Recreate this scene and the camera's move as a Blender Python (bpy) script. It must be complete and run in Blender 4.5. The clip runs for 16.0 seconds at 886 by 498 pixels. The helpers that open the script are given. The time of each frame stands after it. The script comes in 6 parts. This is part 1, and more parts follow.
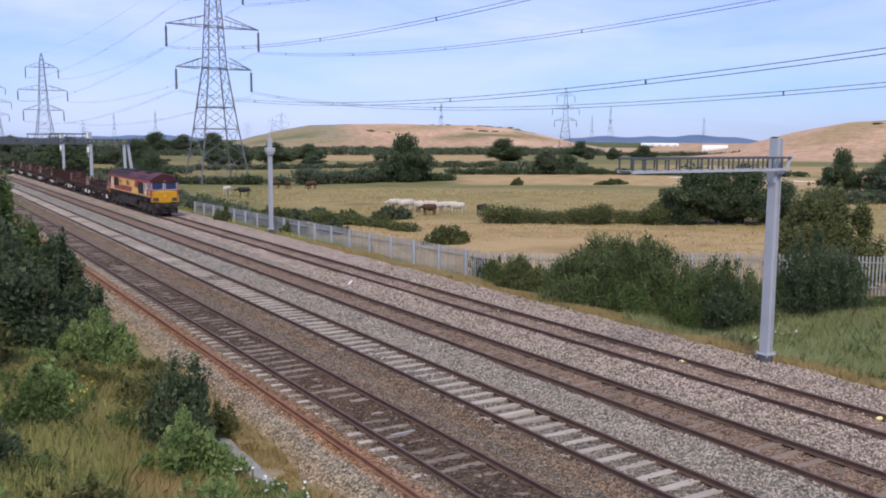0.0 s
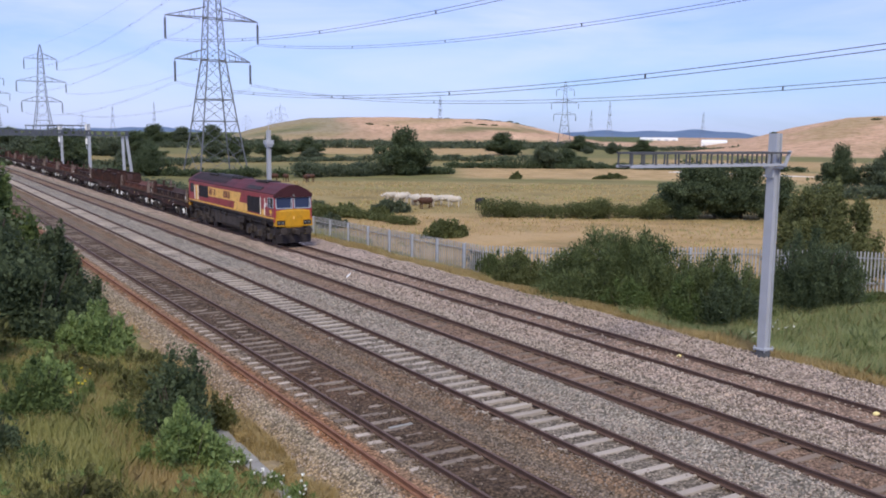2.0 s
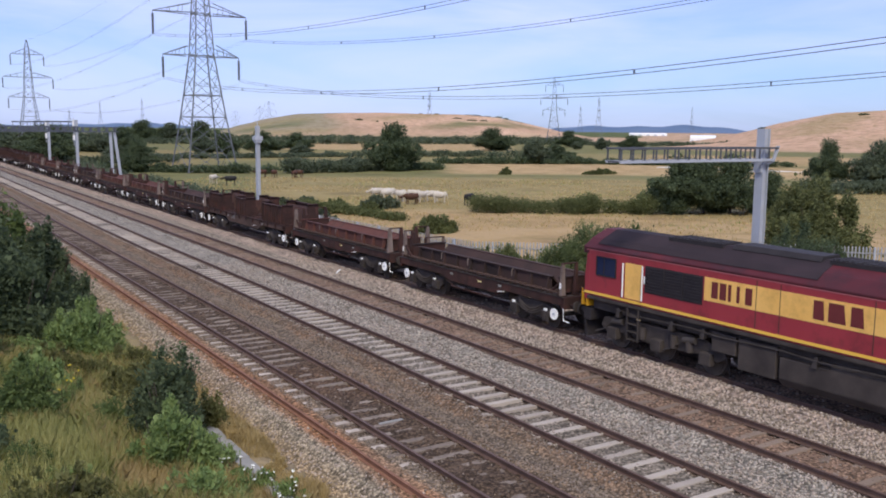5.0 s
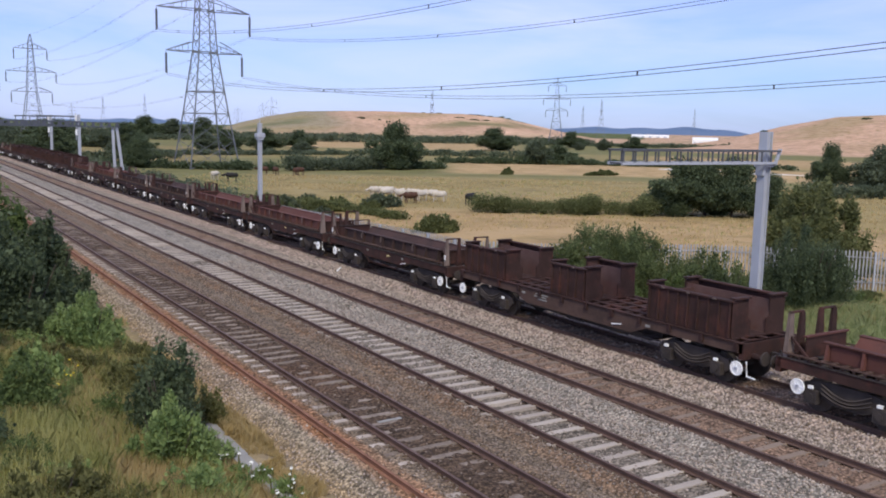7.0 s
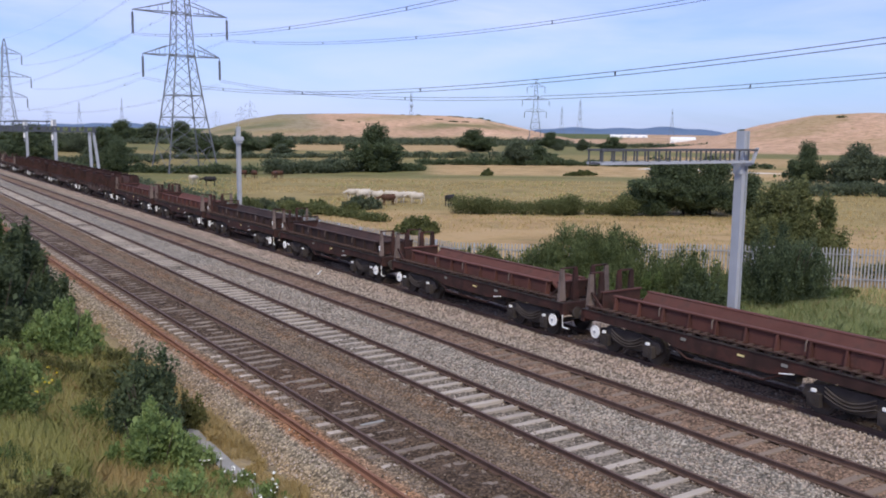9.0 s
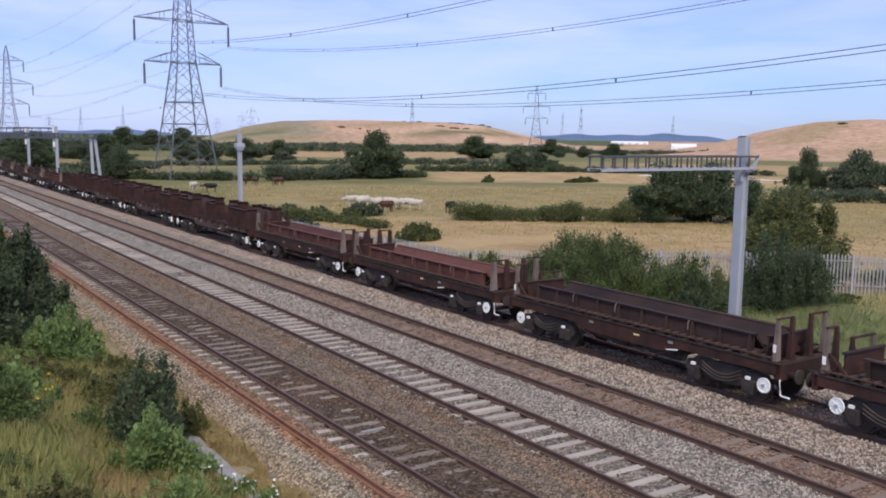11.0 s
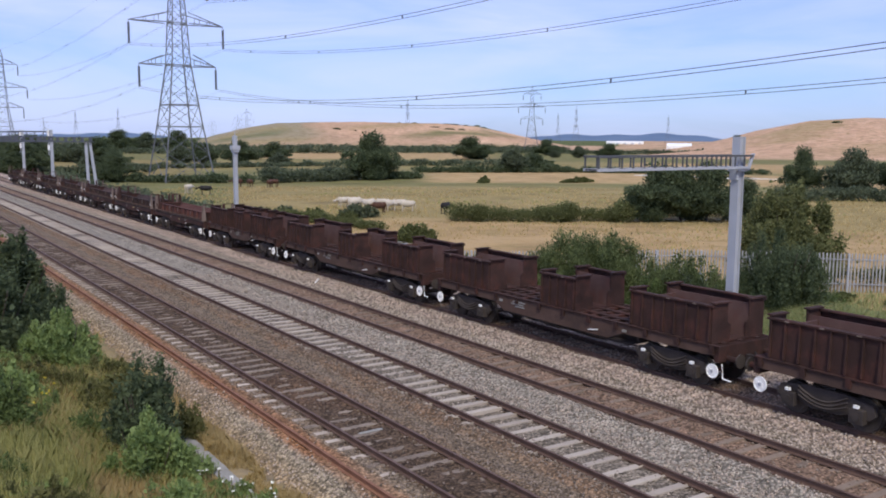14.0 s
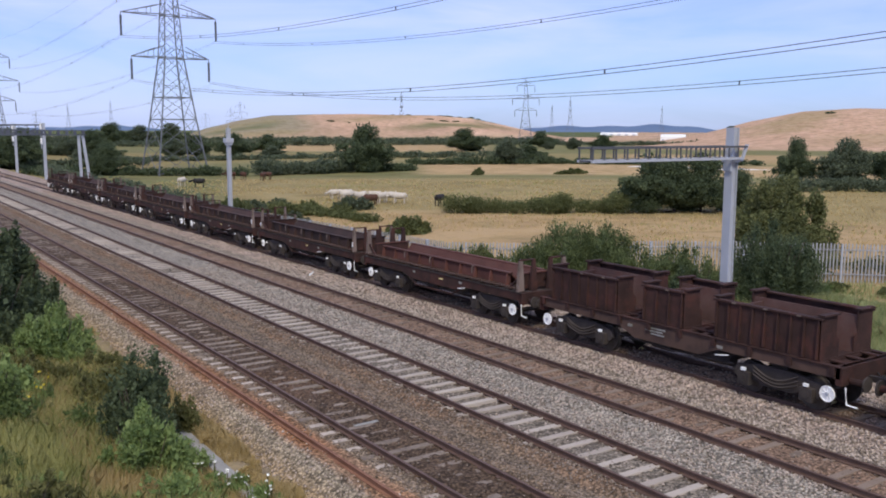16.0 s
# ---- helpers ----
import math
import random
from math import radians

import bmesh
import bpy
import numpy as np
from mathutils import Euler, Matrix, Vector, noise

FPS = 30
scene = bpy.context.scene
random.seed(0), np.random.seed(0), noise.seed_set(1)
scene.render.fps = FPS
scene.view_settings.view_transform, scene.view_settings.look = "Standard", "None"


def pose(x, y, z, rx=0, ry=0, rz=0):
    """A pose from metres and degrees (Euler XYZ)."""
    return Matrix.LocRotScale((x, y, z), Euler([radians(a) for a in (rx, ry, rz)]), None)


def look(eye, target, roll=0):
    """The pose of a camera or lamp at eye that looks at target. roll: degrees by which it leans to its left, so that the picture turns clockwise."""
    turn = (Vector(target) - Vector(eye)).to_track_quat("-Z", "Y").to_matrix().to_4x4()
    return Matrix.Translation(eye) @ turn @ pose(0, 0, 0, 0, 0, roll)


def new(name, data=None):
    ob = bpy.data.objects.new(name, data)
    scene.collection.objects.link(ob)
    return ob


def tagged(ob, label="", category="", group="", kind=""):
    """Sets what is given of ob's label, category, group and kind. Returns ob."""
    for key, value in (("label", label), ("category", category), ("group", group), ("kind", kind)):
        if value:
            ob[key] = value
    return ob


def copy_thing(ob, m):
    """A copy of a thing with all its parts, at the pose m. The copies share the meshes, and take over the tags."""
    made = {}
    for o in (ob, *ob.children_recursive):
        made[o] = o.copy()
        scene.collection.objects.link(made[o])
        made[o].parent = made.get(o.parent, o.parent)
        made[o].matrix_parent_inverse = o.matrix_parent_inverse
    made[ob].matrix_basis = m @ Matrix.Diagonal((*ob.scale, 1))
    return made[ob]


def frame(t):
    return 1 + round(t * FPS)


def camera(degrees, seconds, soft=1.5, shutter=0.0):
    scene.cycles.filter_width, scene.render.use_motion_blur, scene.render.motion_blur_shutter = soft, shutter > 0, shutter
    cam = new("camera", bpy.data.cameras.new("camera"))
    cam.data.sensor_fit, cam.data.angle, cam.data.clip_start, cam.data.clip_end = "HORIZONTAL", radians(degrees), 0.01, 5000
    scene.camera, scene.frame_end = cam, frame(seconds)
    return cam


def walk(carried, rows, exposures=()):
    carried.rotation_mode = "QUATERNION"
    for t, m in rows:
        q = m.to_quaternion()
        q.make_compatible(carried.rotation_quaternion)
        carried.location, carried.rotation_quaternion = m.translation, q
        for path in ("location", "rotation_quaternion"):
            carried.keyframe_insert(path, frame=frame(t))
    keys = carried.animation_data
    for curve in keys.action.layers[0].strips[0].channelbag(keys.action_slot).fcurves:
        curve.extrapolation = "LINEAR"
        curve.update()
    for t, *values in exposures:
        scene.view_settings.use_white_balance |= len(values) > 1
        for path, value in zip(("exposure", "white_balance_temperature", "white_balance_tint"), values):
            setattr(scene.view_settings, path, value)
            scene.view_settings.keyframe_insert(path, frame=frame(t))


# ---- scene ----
EYE = (0.0, 0.0, 7.511)
CAMERA_TURNS = [  # seconds, yaw, pitch, roll
    (0, -31.674, -7.030, -0.356),
    (0.5, -31.492, -7.079, -0.300),
    (1, -31.440, -7.362, -0.475),
    (1.5, -31.344, -7.384, -0.482),
    (2, -31.735, -7.444, -0.639),
    (2.5, -31.829, -7.090, -0.595),
    (3, -32.177, -6.783, -0.568),
    (3.5, -32.480, -7.023, -0.635),
    (4, -32.513, -7.697, -0.648),
    (6.5, -32.195, -7.650, -0.694),
    (7, -32.261, -7.765, -1.252),
    (7.1, -32.319, -7.580, -1.003),
    (7.2, -31.792, -7.533, 0.032),
    (7.3, -31.712, -7.411, 0.361),
    (7.4, -31.549, -7.034, 0.396),
    (7.5, -31.174, -7.058, 0.844),
    (7.6, -31.245, -7.100, 0.983),
    (7.7, -31.742, -7.090, 0.624),
    (7.8, -32.019, -6.952, 0.289),
    (8, -32.405, -7.275, -0.027),
    (8.5, -32.857, -7.112, -0.435),
    (9, -33.579, -7.632, -0.759),
    (11.5, -33.503, -7.137, -0.741),
    (11.6, -33.408, -7.179, -0.600),
    (11.7, -33.106, -7.028, -0.536),
    (11.8, -32.418, -6.825, 0.063),
    (11.9, -32.888, -7.560, -0.436),
    (12, -34.307, -7.399, -1.795),
    (12.1, -33.807, -6.881, -1.775),
    (12.2, -33.162, -6.596, -1.294),
    (12.3, -33.205, -6.407, -0.999),
    (12.4, -33.489, -5.811, -0.803),
    (12.5, -33.156, -5.247, -0.313),
    (12.6, -33.164, -5.521, -0.243),
    (12.7, -33.253, -5.964, -0.067),
    (12.8, -33.220, -6.163, -0.124),
    (12.9, -32.922, -6.321, 0.173),
    (13, -33.036, -6.336, -0.060),
    (13.2, -33.535, -6.549, 0.057),
    (13.3, -33.740, -6.747, -0.277),
    (13.5, -33.977, -6.529, -0.682),
    (14, -33.806, -7.139, -0.396),
    (14.5, -33.980, -7.483, -0.362),
    (15, -34.040, -7.756, -0.423),
    (15.5, -34.413, -7.697, -0.442),
    (16, -34.190, -7.650, -0.201),
]

cam = camera(53.0, 16.0, soft=1.9)
walk(cam, [(t, pose(*EYE, 90 + p, r, y)) for t, y, p, r in CAMERA_TURNS],
     exposures=[(0.0, 0.25), (4.0, 0.24), (9.0, 0.21), (16.0, 0.18)])


# ---- world and sun ----
def make_world():
    w = bpy.data.worlds.new("world")
    w.use_nodes = True
    nt = w.node_tree
    nt.nodes.clear()
    out = nt.nodes.new("ShaderNodeOutputWorld")
    bg = nt.nodes.new("ShaderNodeBackground")
    sky = nt.nodes.new("ShaderNodeTexSky")
    sky.sky_type = "NISHITA"
    sky.sun_disc = False
    sky.sun_elevation = radians(48)
    sky.sun_rotation = radians(SUN_AZ)
    sky.air_density, sky.dust_density, sky.ozone_density = 1.0, 0.6, 2.0
    tc = nt.nodes.new("ShaderNodeTexCoord")
    mp = nt.nodes.new("ShaderNodeMapping")
    mp.inputs["Scale"].default_value = (1.3, 1.3, 7.0)
    mp.inputs["Location"].default_value = (0.3, 0.1, 0.0)
    nz = nt.nodes.new("ShaderNodeTexNoise")
    nz.inputs["Scale"].default_value = 2.2
    nz.inputs["Detail"].default_value = 7.0
    nz.inputs["Roughness"].default_value = 0.55
    nz.inputs["Distortion"].default_value = 0.5
    ramp = nt.nodes.new("ShaderNodeValToRGB")
    ramp.color_ramp.elements[0].position, ramp.color_ramp.elements[0].color = 0.28, (0.15, 0.15, 0.15, 1)
    ramp.color_ramp.elements[1].position, ramp.color_ramp.elements[1].color = 0.66, (0.95, 0.95, 0.95, 1)
    mix = nt.nodes.new("ShaderNodeMixRGB")
    mix.inputs[2].default_value = (*CLOUD, 1)
    nt.links.new(tc.outputs["Generated"], mp.inputs["Vector"])
    nt.links.new(mp.outputs[0], nz.inputs["Vector"])
    nt.links.new(nz.outputs["Fac"], ramp.inputs[0])
    sep = nt.nodes.new("ShaderNodeSeparateXYZ")
    nt.links.new(tc.outputs["Generated"], sep.inputs[0])
    low = nt.nodes.new("ShaderNodeMapRange")
    low.inputs["From Min"].default_value, low.inputs["From Max"].default_value = 0.0, 0.22
    low.inputs["To Min"].default_value, low.inputs["To Max"].default_value = 0.62, 1.0
    nt.links.new(sep.outputs["Z"], low.inputs["Value"])
    thin = nt.nodes.new("ShaderNodeMath")
    thin.operation = "MULTIPLY"
    nt.links.new(ramp.outputs[0], thin.inputs[0])
    nt.links.new(low.outputs["Result"], thin.inputs[1])
    nt.links.new(thin.outputs[0], mix.inputs[0])
    tint = nt.nodes.new("ShaderNodeMixRGB")
    tint.blend_type = "MULTIPLY"
    tint.inputs[0].default_value = 1.0
    tint.inputs[2].default_value = (0.59, 0.755, 1.34, 1)
    nt.links.new(sky.outputs[0], tint.inputs[1])
    nt.links.new(tint.outputs[0], mix.inputs[1])
    nt.links.new(mix.outputs[0], bg.inputs[0])
    bg.inputs[1].default_value = SKY
    nt.links.new(bg.outputs[0], out.inputs[0])
    scene.world = w


SUN_AZ = 212.0      # degrees clockwise from +y
SKY = 0.105
CLOUD = (6.1, 6.78, 10.2)
make_world()
sun = new("sun", bpy.data.lights.new("sun", "SUN"))
sun.data.energy, sun.data.angle, sun.data.color = 2.6, radians(14), (1.0, 0.91, 0.74)
_az = radians(SUN_AZ)
_d = Vector((math.sin(_az) * math.cos(radians(48)), math.cos(_az) * math.cos(radians(48)), math.sin(radians(48))))
sun.matrix_world = look(_d * 100, (0, 0, 0))


# ---- materials ----
def material(name, c1, c2, scale=6.0, rough=0.8, metal=0.0, bump=0.25, fine=60.0, island=0.0, obj=0.0,
             attr=None, spec=0.3, stain=None, stain_scale=0.8, bump_dist=0.02, trans=0.0):
    """Two noise scales between two colours, bump, optional stains, variation by island or by object."""
    m = bpy.data.materials.new(name)
    m.use_nodes = True
    nt = m.node_tree
    n = nt.nodes
    b = n["Principled BSDF"]
    b.inputs["Roughness"].default_value = rough
    b.inputs["Metallic"].default_value = metal
    b.inputs["Specular IOR Level"].default_value = spec
    geo = n.new("ShaderNodeNewGeometry")
    tc = n.new("ShaderNodeTexCoord")
    n1 = n.new("ShaderNodeTexNoise")
    n1.inputs["Scale"].default_value, n1.inputs["Detail"].default_value = scale, 5.0
    n2 = n.new("ShaderNodeTexNoise")
    n2.inputs["Scale"].default_value, n2.inputs["Detail"].default_value = fine, 3.0
    nt.links.new(tc.outputs["Object"], n1.inputs["Vector"])
    nt.links.new(tc.outputs["Object"], n2.inputs["Vector"])
    add = n.new("ShaderNodeMath")
    add.operation = "MULTIPLY_ADD"
    add.inputs[1].default_value = 0.45
    nt.links.new(n2.outputs["Fac"], add.inputs[0])
    sc = n.new("ShaderNodeMath")
    sc.operation = "MULTIPLY_ADD"
    sc.inputs[1].default_value, sc.inputs[2].default_value = 1.5, -0.45
    nt.links.new(n1.outputs["Fac"], sc.inputs[0])
    nt.links.new(sc.outputs[0], add.inputs[2])
    fac = add.outputs[0]
    if island or obj:
        src = geo.outputs["Random Per Island"]
        if obj:
            src = n.new("ShaderNodeObjectInfo").outputs["Random"]
        k = n.new("ShaderNodeMath")
        k.operation = "MULTIPLY_ADD"
        k.inputs[1].default_value = island or obj
        nt.links.new(src, k.inputs[0])
        off = n.new("ShaderNodeMath")
        off.operation = "SUBTRACT"
        off.inputs[1].default_value = (island or obj) / 2
        nt.links.new(fac, k.inputs[2])
        nt.links.new(k.outputs[0], off.inputs[0])
        fac = off.outputs[0]
    mix = n.new("ShaderNodeMixRGB")
    mix.use_clamp = True
    mix.inputs[1].default_value, mix.inputs[2].default_value = (*c1, 1), (*c2, 1)
    nt.links.new(fac, mix.inputs[0])
    col = mix.outputs[0]
    if attr:
        at = n.new("ShaderNodeAttribute")
        at.attribute_name = attr
        mul = n.new("ShaderNodeMixRGB")
        mul.blend_type = "MULTIPLY"
        mul.inputs[0].default_value = 1.0
        nt.links.new(at.outputs["Color"], mul.inputs[1])
        nt.links.new(col, mul.inputs[2])
        col = mul.outputs[0]
    if stain:
        n3 = n.new("ShaderNodeTexNoise")
        n3.inputs["Scale"].default_value, n3.inputs["Detail"].default_value = stain_scale, 8.0
        n3.inputs["Roughness"].default_value = 0.7
        nt.links.new(tc.outputs["Object"], n3.inputs["Vector"])
        rp = n.new("ShaderNodeValToRGB")
        rp.color_ramp.elements[0].position, rp.color_ramp.elements[1].position = 0.48, 0.72
        nt.links.new(n3.outputs["Fac"], rp.inputs[0])
        ms = n.new("ShaderNodeMixRGB")
        ms.inputs[2].default_value = (*stain, 1)
        nt.links.new(rp.outputs[0], ms.inputs[0])
        nt.links.new(col, ms.inputs[1])
        col = ms.outputs[0]
    nt.links.new(col, b.inputs["Base Color"])
    if trans:
        tr = n.new("ShaderNodeBsdfTranslucent")
        ms = n.new("ShaderNodeMixShader")
        ms.inputs[0].default_value = trans
        nt.links.new(col, tr.inputs["Color"])
        nt.links.new(b.outputs[0], ms.inputs[1])
        nt.links.new(tr.outputs[0], ms.inputs[2])
        nt.links.new(ms.outputs[0], n["Material Output"].inputs["Surface"])
    if bump:
        bp = n.new("ShaderNodeBump")
        bp.inputs["Strength"].default_value, bp.inputs["Distance"].default_value = bump, bump_dist
        nt.links.new(n2.outputs["Fac"], bp.inputs["Height"])
        nt.links.new(bp.outputs[0], b.inputs["Normal"])
    return m


M = {}
M["ground"] = material("field_ground", (0.5, 0.5, 0.49), (1.42, 1.38, 1.28), 0.16, 0.95, bump=0.8, fine=2.4, attr="tint", spec=0.1, bump_dist=0.3, stain=(0.21, 0.165, 0.072), stain_scale=0.3)


def ballast_material():
    """Crushed stone: cells of their own shade with dark joints, in the tint of each strip."""
    m = bpy.data.materials.new("ballast")
    m.use_nodes = True
    nt, n = m.node_tree, m.node_tree.nodes
    b = n["Principled BSDF"]
    b.inputs["Roughness"].default_value = 0.95
    b.inputs["Specular IOR Level"].default_value = 0.15
    tc = n.new("ShaderNodeTexCoord")
    vo = n.new("ShaderNodeTexVoronoi")
    vo.inputs["Scale"].default_value = 15.0
    nt.links.new(tc.outputs["Object"], vo.inputs["Vector"])
    hsv = n.new("ShaderNodeSeparateColor")
    nt.links.new(vo.outputs["Color"], hsv.inputs[0])
    shade = n.new("ShaderNodeMapRange")
    shade.inputs["To Min"].default_value, shade.inputs["To Max"].default_value = 0.45, 1.55
    nt.links.new(hsv.outputs[0], shade.inputs["Value"])
    joint = n.new("ShaderNodeMapRange")
    joint.inputs["From Min"].default_value, joint.inputs["From Max"].default_value = 0.35, 0.75
    joint.inputs["To Min"].default_value, joint.inputs["To Max"].default_value = 1.0, 0.45
    nt.links.new(vo.outputs["Distance"], joint.inputs["Value"])
    nz = n.new("ShaderNodeTexNoise")
    nz.inputs["Scale"].default_value, nz.inputs["Detail"].default_value = 1.4, 6.0
    nt.links.new(tc.outputs["Object"], nz.inputs["Vector"])
    big = n.new("ShaderNodeMapRange")
    big.inputs["From Min"].default_value, big.inputs["From Max"].default_value = 0.3, 0.7
    big.inputs["To Min"].default_value, big.inputs["To Max"].default_value = 0.78, 1.22
    nt.links.new(nz.outputs["Fac"], big.inputs["Value"])
    k1, k2 = n.new("ShaderNodeMath"), n.new("ShaderNodeMath")
    k1.operation = k2.operation = "MULTIPLY"
    nt.links.new(shade.outputs[0], k1.inputs[0])
    nt.links.new(joint.outputs[0], k1.inputs[1])
    nt.links.new(k1.outputs[0], k2.inputs[0])
    nt.links.new(big.outputs[0], k2.inputs[1])
    at = n.new("ShaderNodeAttribute")
    at.attribute_name = "tint"
    mul = n.new("ShaderNodeVectorMath")
    mul.operation = "SCALE"
    nt.links.new(at.outputs["Color"], mul.inputs[0])
    nt.links.new(k2.outputs[0], mul.inputs["Scale"])
    nt.links.new(mul.outputs[0], b.inputs["Base Color"])
    bp = n.new("ShaderNodeBump")
    bp.inputs["Strength"].default_value, bp.inputs["Distance"].default_value = 0.9, 0.05
    bp.invert = True
    nt.links.new(vo.outputs["Distance"], bp.inputs["Height"])
    nt.links.new(bp.outputs[0], b.inputs["Normal"])
    return m


M["ballast"] = ballast_material()
M["stones"] = material("ballast_stone", (0.15, 0.122, 0.098), (0.47, 0.392, 0.325), 3.0, 0.9, bump=0.3, island=1.5, spec=0.2)
M["stones_brown"] = material("grimy_ballast_stone", (0.105, 0.084, 0.066), (0.275, 0.222, 0.178), 3.0, 0.9, bump=0.3, island=1.3, spec=0.2)
M["rail"] = material("rail_steel", (0.080, 0.050, 0.039), (0.150, 0.094, 0.073), 3.0, 0.6, 0.2, bump=0.3)
M["rust"] = material("rusty_rail", (0.15, 0.072, 0.045), (0.26, 0.13, 0.082), 2.5, 0.9, bump=0.5)
M["sleeper"] = material("concrete_sleeper", (0.27, 0.23, 0.19), (0.42, 0.365, 0.305), 2.0, 0.9, bump=0.4, obj=0.6)
M["sleeper_old"] = material("grimy_sleeper", (0.13, 0.10, 0.078), (0.32, 0.262, 0.21), 2.6, 0.9, bump=0.5, obj=0.5, stain=(0.09, 0.066, 0.05), stain_scale=2.2)
M["sleeper_brown"] = material("brown_sleeper", (0.125, 0.094, 0.07), (0.235, 0.178, 0.135), 2.0, 0.9, bump=0.5, obj=0.7)
M["sleeper_end"] = material("bare_sleeper_end", (0.27, 0.225, 0.18), (0.48, 0.41, 0.34), 3.0, 0.9, bump=0.4, obj=0.8)
M["galv"] = material("galvanised_steel", (0.36, 0.38, 0.42), (0.47, 0.49, 0.53), 1.2, 0.55, 0.25, bump=0.1)
M["fence"] = material("fence_galvanised", (0.26, 0.27, 0.28), (0.42, 0.42, 0.42), 1.5, 0.6, 0.25, bump=0.1, obj=0.6)
M["pylon"] = material("weathered_lattice_steel", (0.11, 0.12, 0.14), (0.18, 0.19, 0.21), 0.5, 0.7, 0.2, bump=0.0)
# darker galvanised copy: shade on the boom's top chord put into colour
M["galv_dark"] = material("shaded_galvanised_chord", (0.07, 0.075, 0.085), (0.12, 0.125, 0.135), 1.2, 0.6, 0.25, bump=0.1)
M["cantrail"] = material("faded_pink_line", (0.34, 0.10, 0.11), (0.42, 0.14, 0.15), 1.0, 0.5, bump=0.0)
M["stripe"] = material("bright_yellow_stripe", (0.78, 0.46, 0.06), (0.85, 0.54, 0.10), 1.0, 0.45, bump=0.0)
# maroon darkened so that the brow's shade sits in the base colour
M["brow"] = material("shade_painted_brow", (0.035, 0.010, 0.012), (0.055, 0.014, 0.017), 1.5, 0.5, bump=0.03)
M["insul"] = material("glass_insulator", (0.07, 0.08, 0.10), (0.12, 0.13, 0.15), 2.0, 0.4, bump=0.0)
M["wire"] = material("conductor", (0.06, 0.065, 0.08), (0.10, 0.105, 0.125), 2.0, 0.6, 0.3, bump=0.0)
M["concrete"] = material("pale_concrete", (0.19, 0.183, 0.168), (0.36, 0.35, 0.325), 2.2, 0.9, bump=0.4, stain=(0.13, 0.125, 0.10), stain_scale=1.1)
M["white"] = material("white_paint", (0.80, 0.80, 0.78), (0.88, 0.88, 0.86), 5.0, 0.6, bump=0.05, stain=(0.66, 0.64, 0.60), stain_scale=3.0)
M["yellow_mark"] = material("yellow_mark", (0.75, 0.62, 0.25), (0.85, 0.74, 0.38), 8.0, 0.7, bump=0.1)
# train
M["maroon"] = material("maroon_paint", (0.27, 0.028, 0.038), (0.33, 0.040, 0.050), 0.8, 0.38, bump=0.03, spec=0.5, stain=(0.15, 0.024, 0.028), stain_scale=1.2)
M["roof"] = material("sooty_maroon_roof", (0.052, 0.012, 0.016), (0.115, 0.022, 0.028), 0.7, 0.6, bump=0.05, spec=0.2, stain=(0.028, 0.018, 0.021), stain_scale=0.5)
M["soot"] = material("exhaust_soot", (0.016, 0.014, 0.016), (0.045, 0.030, 0.034), 0.8, 0.8, bump=0.1, spec=0.15)
M["gold"] = material("gold_paint", (0.78, 0.44, 0.105), (0.86, 0.52, 0.15), 0.9, 0.42, bump=0.03, spec=0.4, stain=(0.58, 0.32, 0.08), stain_scale=1.5)
M["warn"] = material("warning_yellow", (0.48, 0.235, 0.01), (0.56, 0.29, 0.018), 1.5, 0.45, bump=0.03, stain=(0.36, 0.19, 0.02), stain_scale=2.0)
M["black"] = material("grille_black", (0.016, 0.013, 0.014), (0.035, 0.029, 0.030), 3.0, 0.7, bump=0.2)
M["under"] = material("brake_dust_underframe", (0.020, 0.0165, 0.0155), (0.078, 0.063, 0.055), 1.6, 0.85, bump=0.4)
M["dark_red"] = material("dark_red_lettering", (0.12, 0.022, 0.022), (0.15, 0.030, 0.028), 3.0, 0.5, bump=0.0)
M["wagon"] = material("rusty_wagon_steel", (0.022, 0.0130, 0.0118), (0.060, 0.032, 0.027), 1.8, 0.88, bump=0.4, spec=0.2, stain=(0.088, 0.035, 0.027), stain_scale=1.3)
M["wagon_red"] = material("worn_bauxite_paint", (0.068, 0.030, 0.024), (0.140, 0.057, 0.045), 1.3, 0.85, bump=0.3, obj=0.8, spec=0.2, stain=(0.062, 0.036, 0.030), stain_scale=1.3)
M["wagon_brown"] = material("worn_brown_paint", (0.027, 0.0185, 0.017), (0.066, 0.038, 0.033), 1.1, 0.85, bump=0.3, obj=0.8, spec=0.2, stain=(0.036, 0.026, 0.023), stain_scale=1.2)
M["scuffed"] = material("scuffed_inner_plate", (0.050, 0.028, 0.025), (0.115, 0.068, 0.060), 1.3, 0.85, bump=0.3, spec=0.2, stain=(0.085, 0.036, 0.028), stain_scale=1.2)
M["sill"] = material("faded_brown_sill", (0.062, 0.039, 0.031), (0.110, 0.068, 0.054), 0.8, 0.88, bump=0.3, spec=0.2, stain=(0.045, 0.031, 0.027), stain_scale=1.2)
M["post"] = material("rusty_grey_post", (0.075, 0.052, 0.044), (0.24, 0.185, 0.155), 2.2, 0.8, bump=0.3)
M["steel"] = material("worn_wheel_steel", (0.05, 0.042, 0.038), (0.11, 0.095, 0.085), 4.0, 0.6, 0.5, bump=0.2)
M["lamp_glass"] = material("lamp_lens", (0.10, 0.10, 0.10), (0.30, 0.30, 0.28), 4.0, 0.12, bump=0.0, spec=0.8)
M["bark"] = material("bark", (0.045, 0.035, 0.026), (0.10, 0.08, 0.06), 4.0, 0.95, bump=0.8)
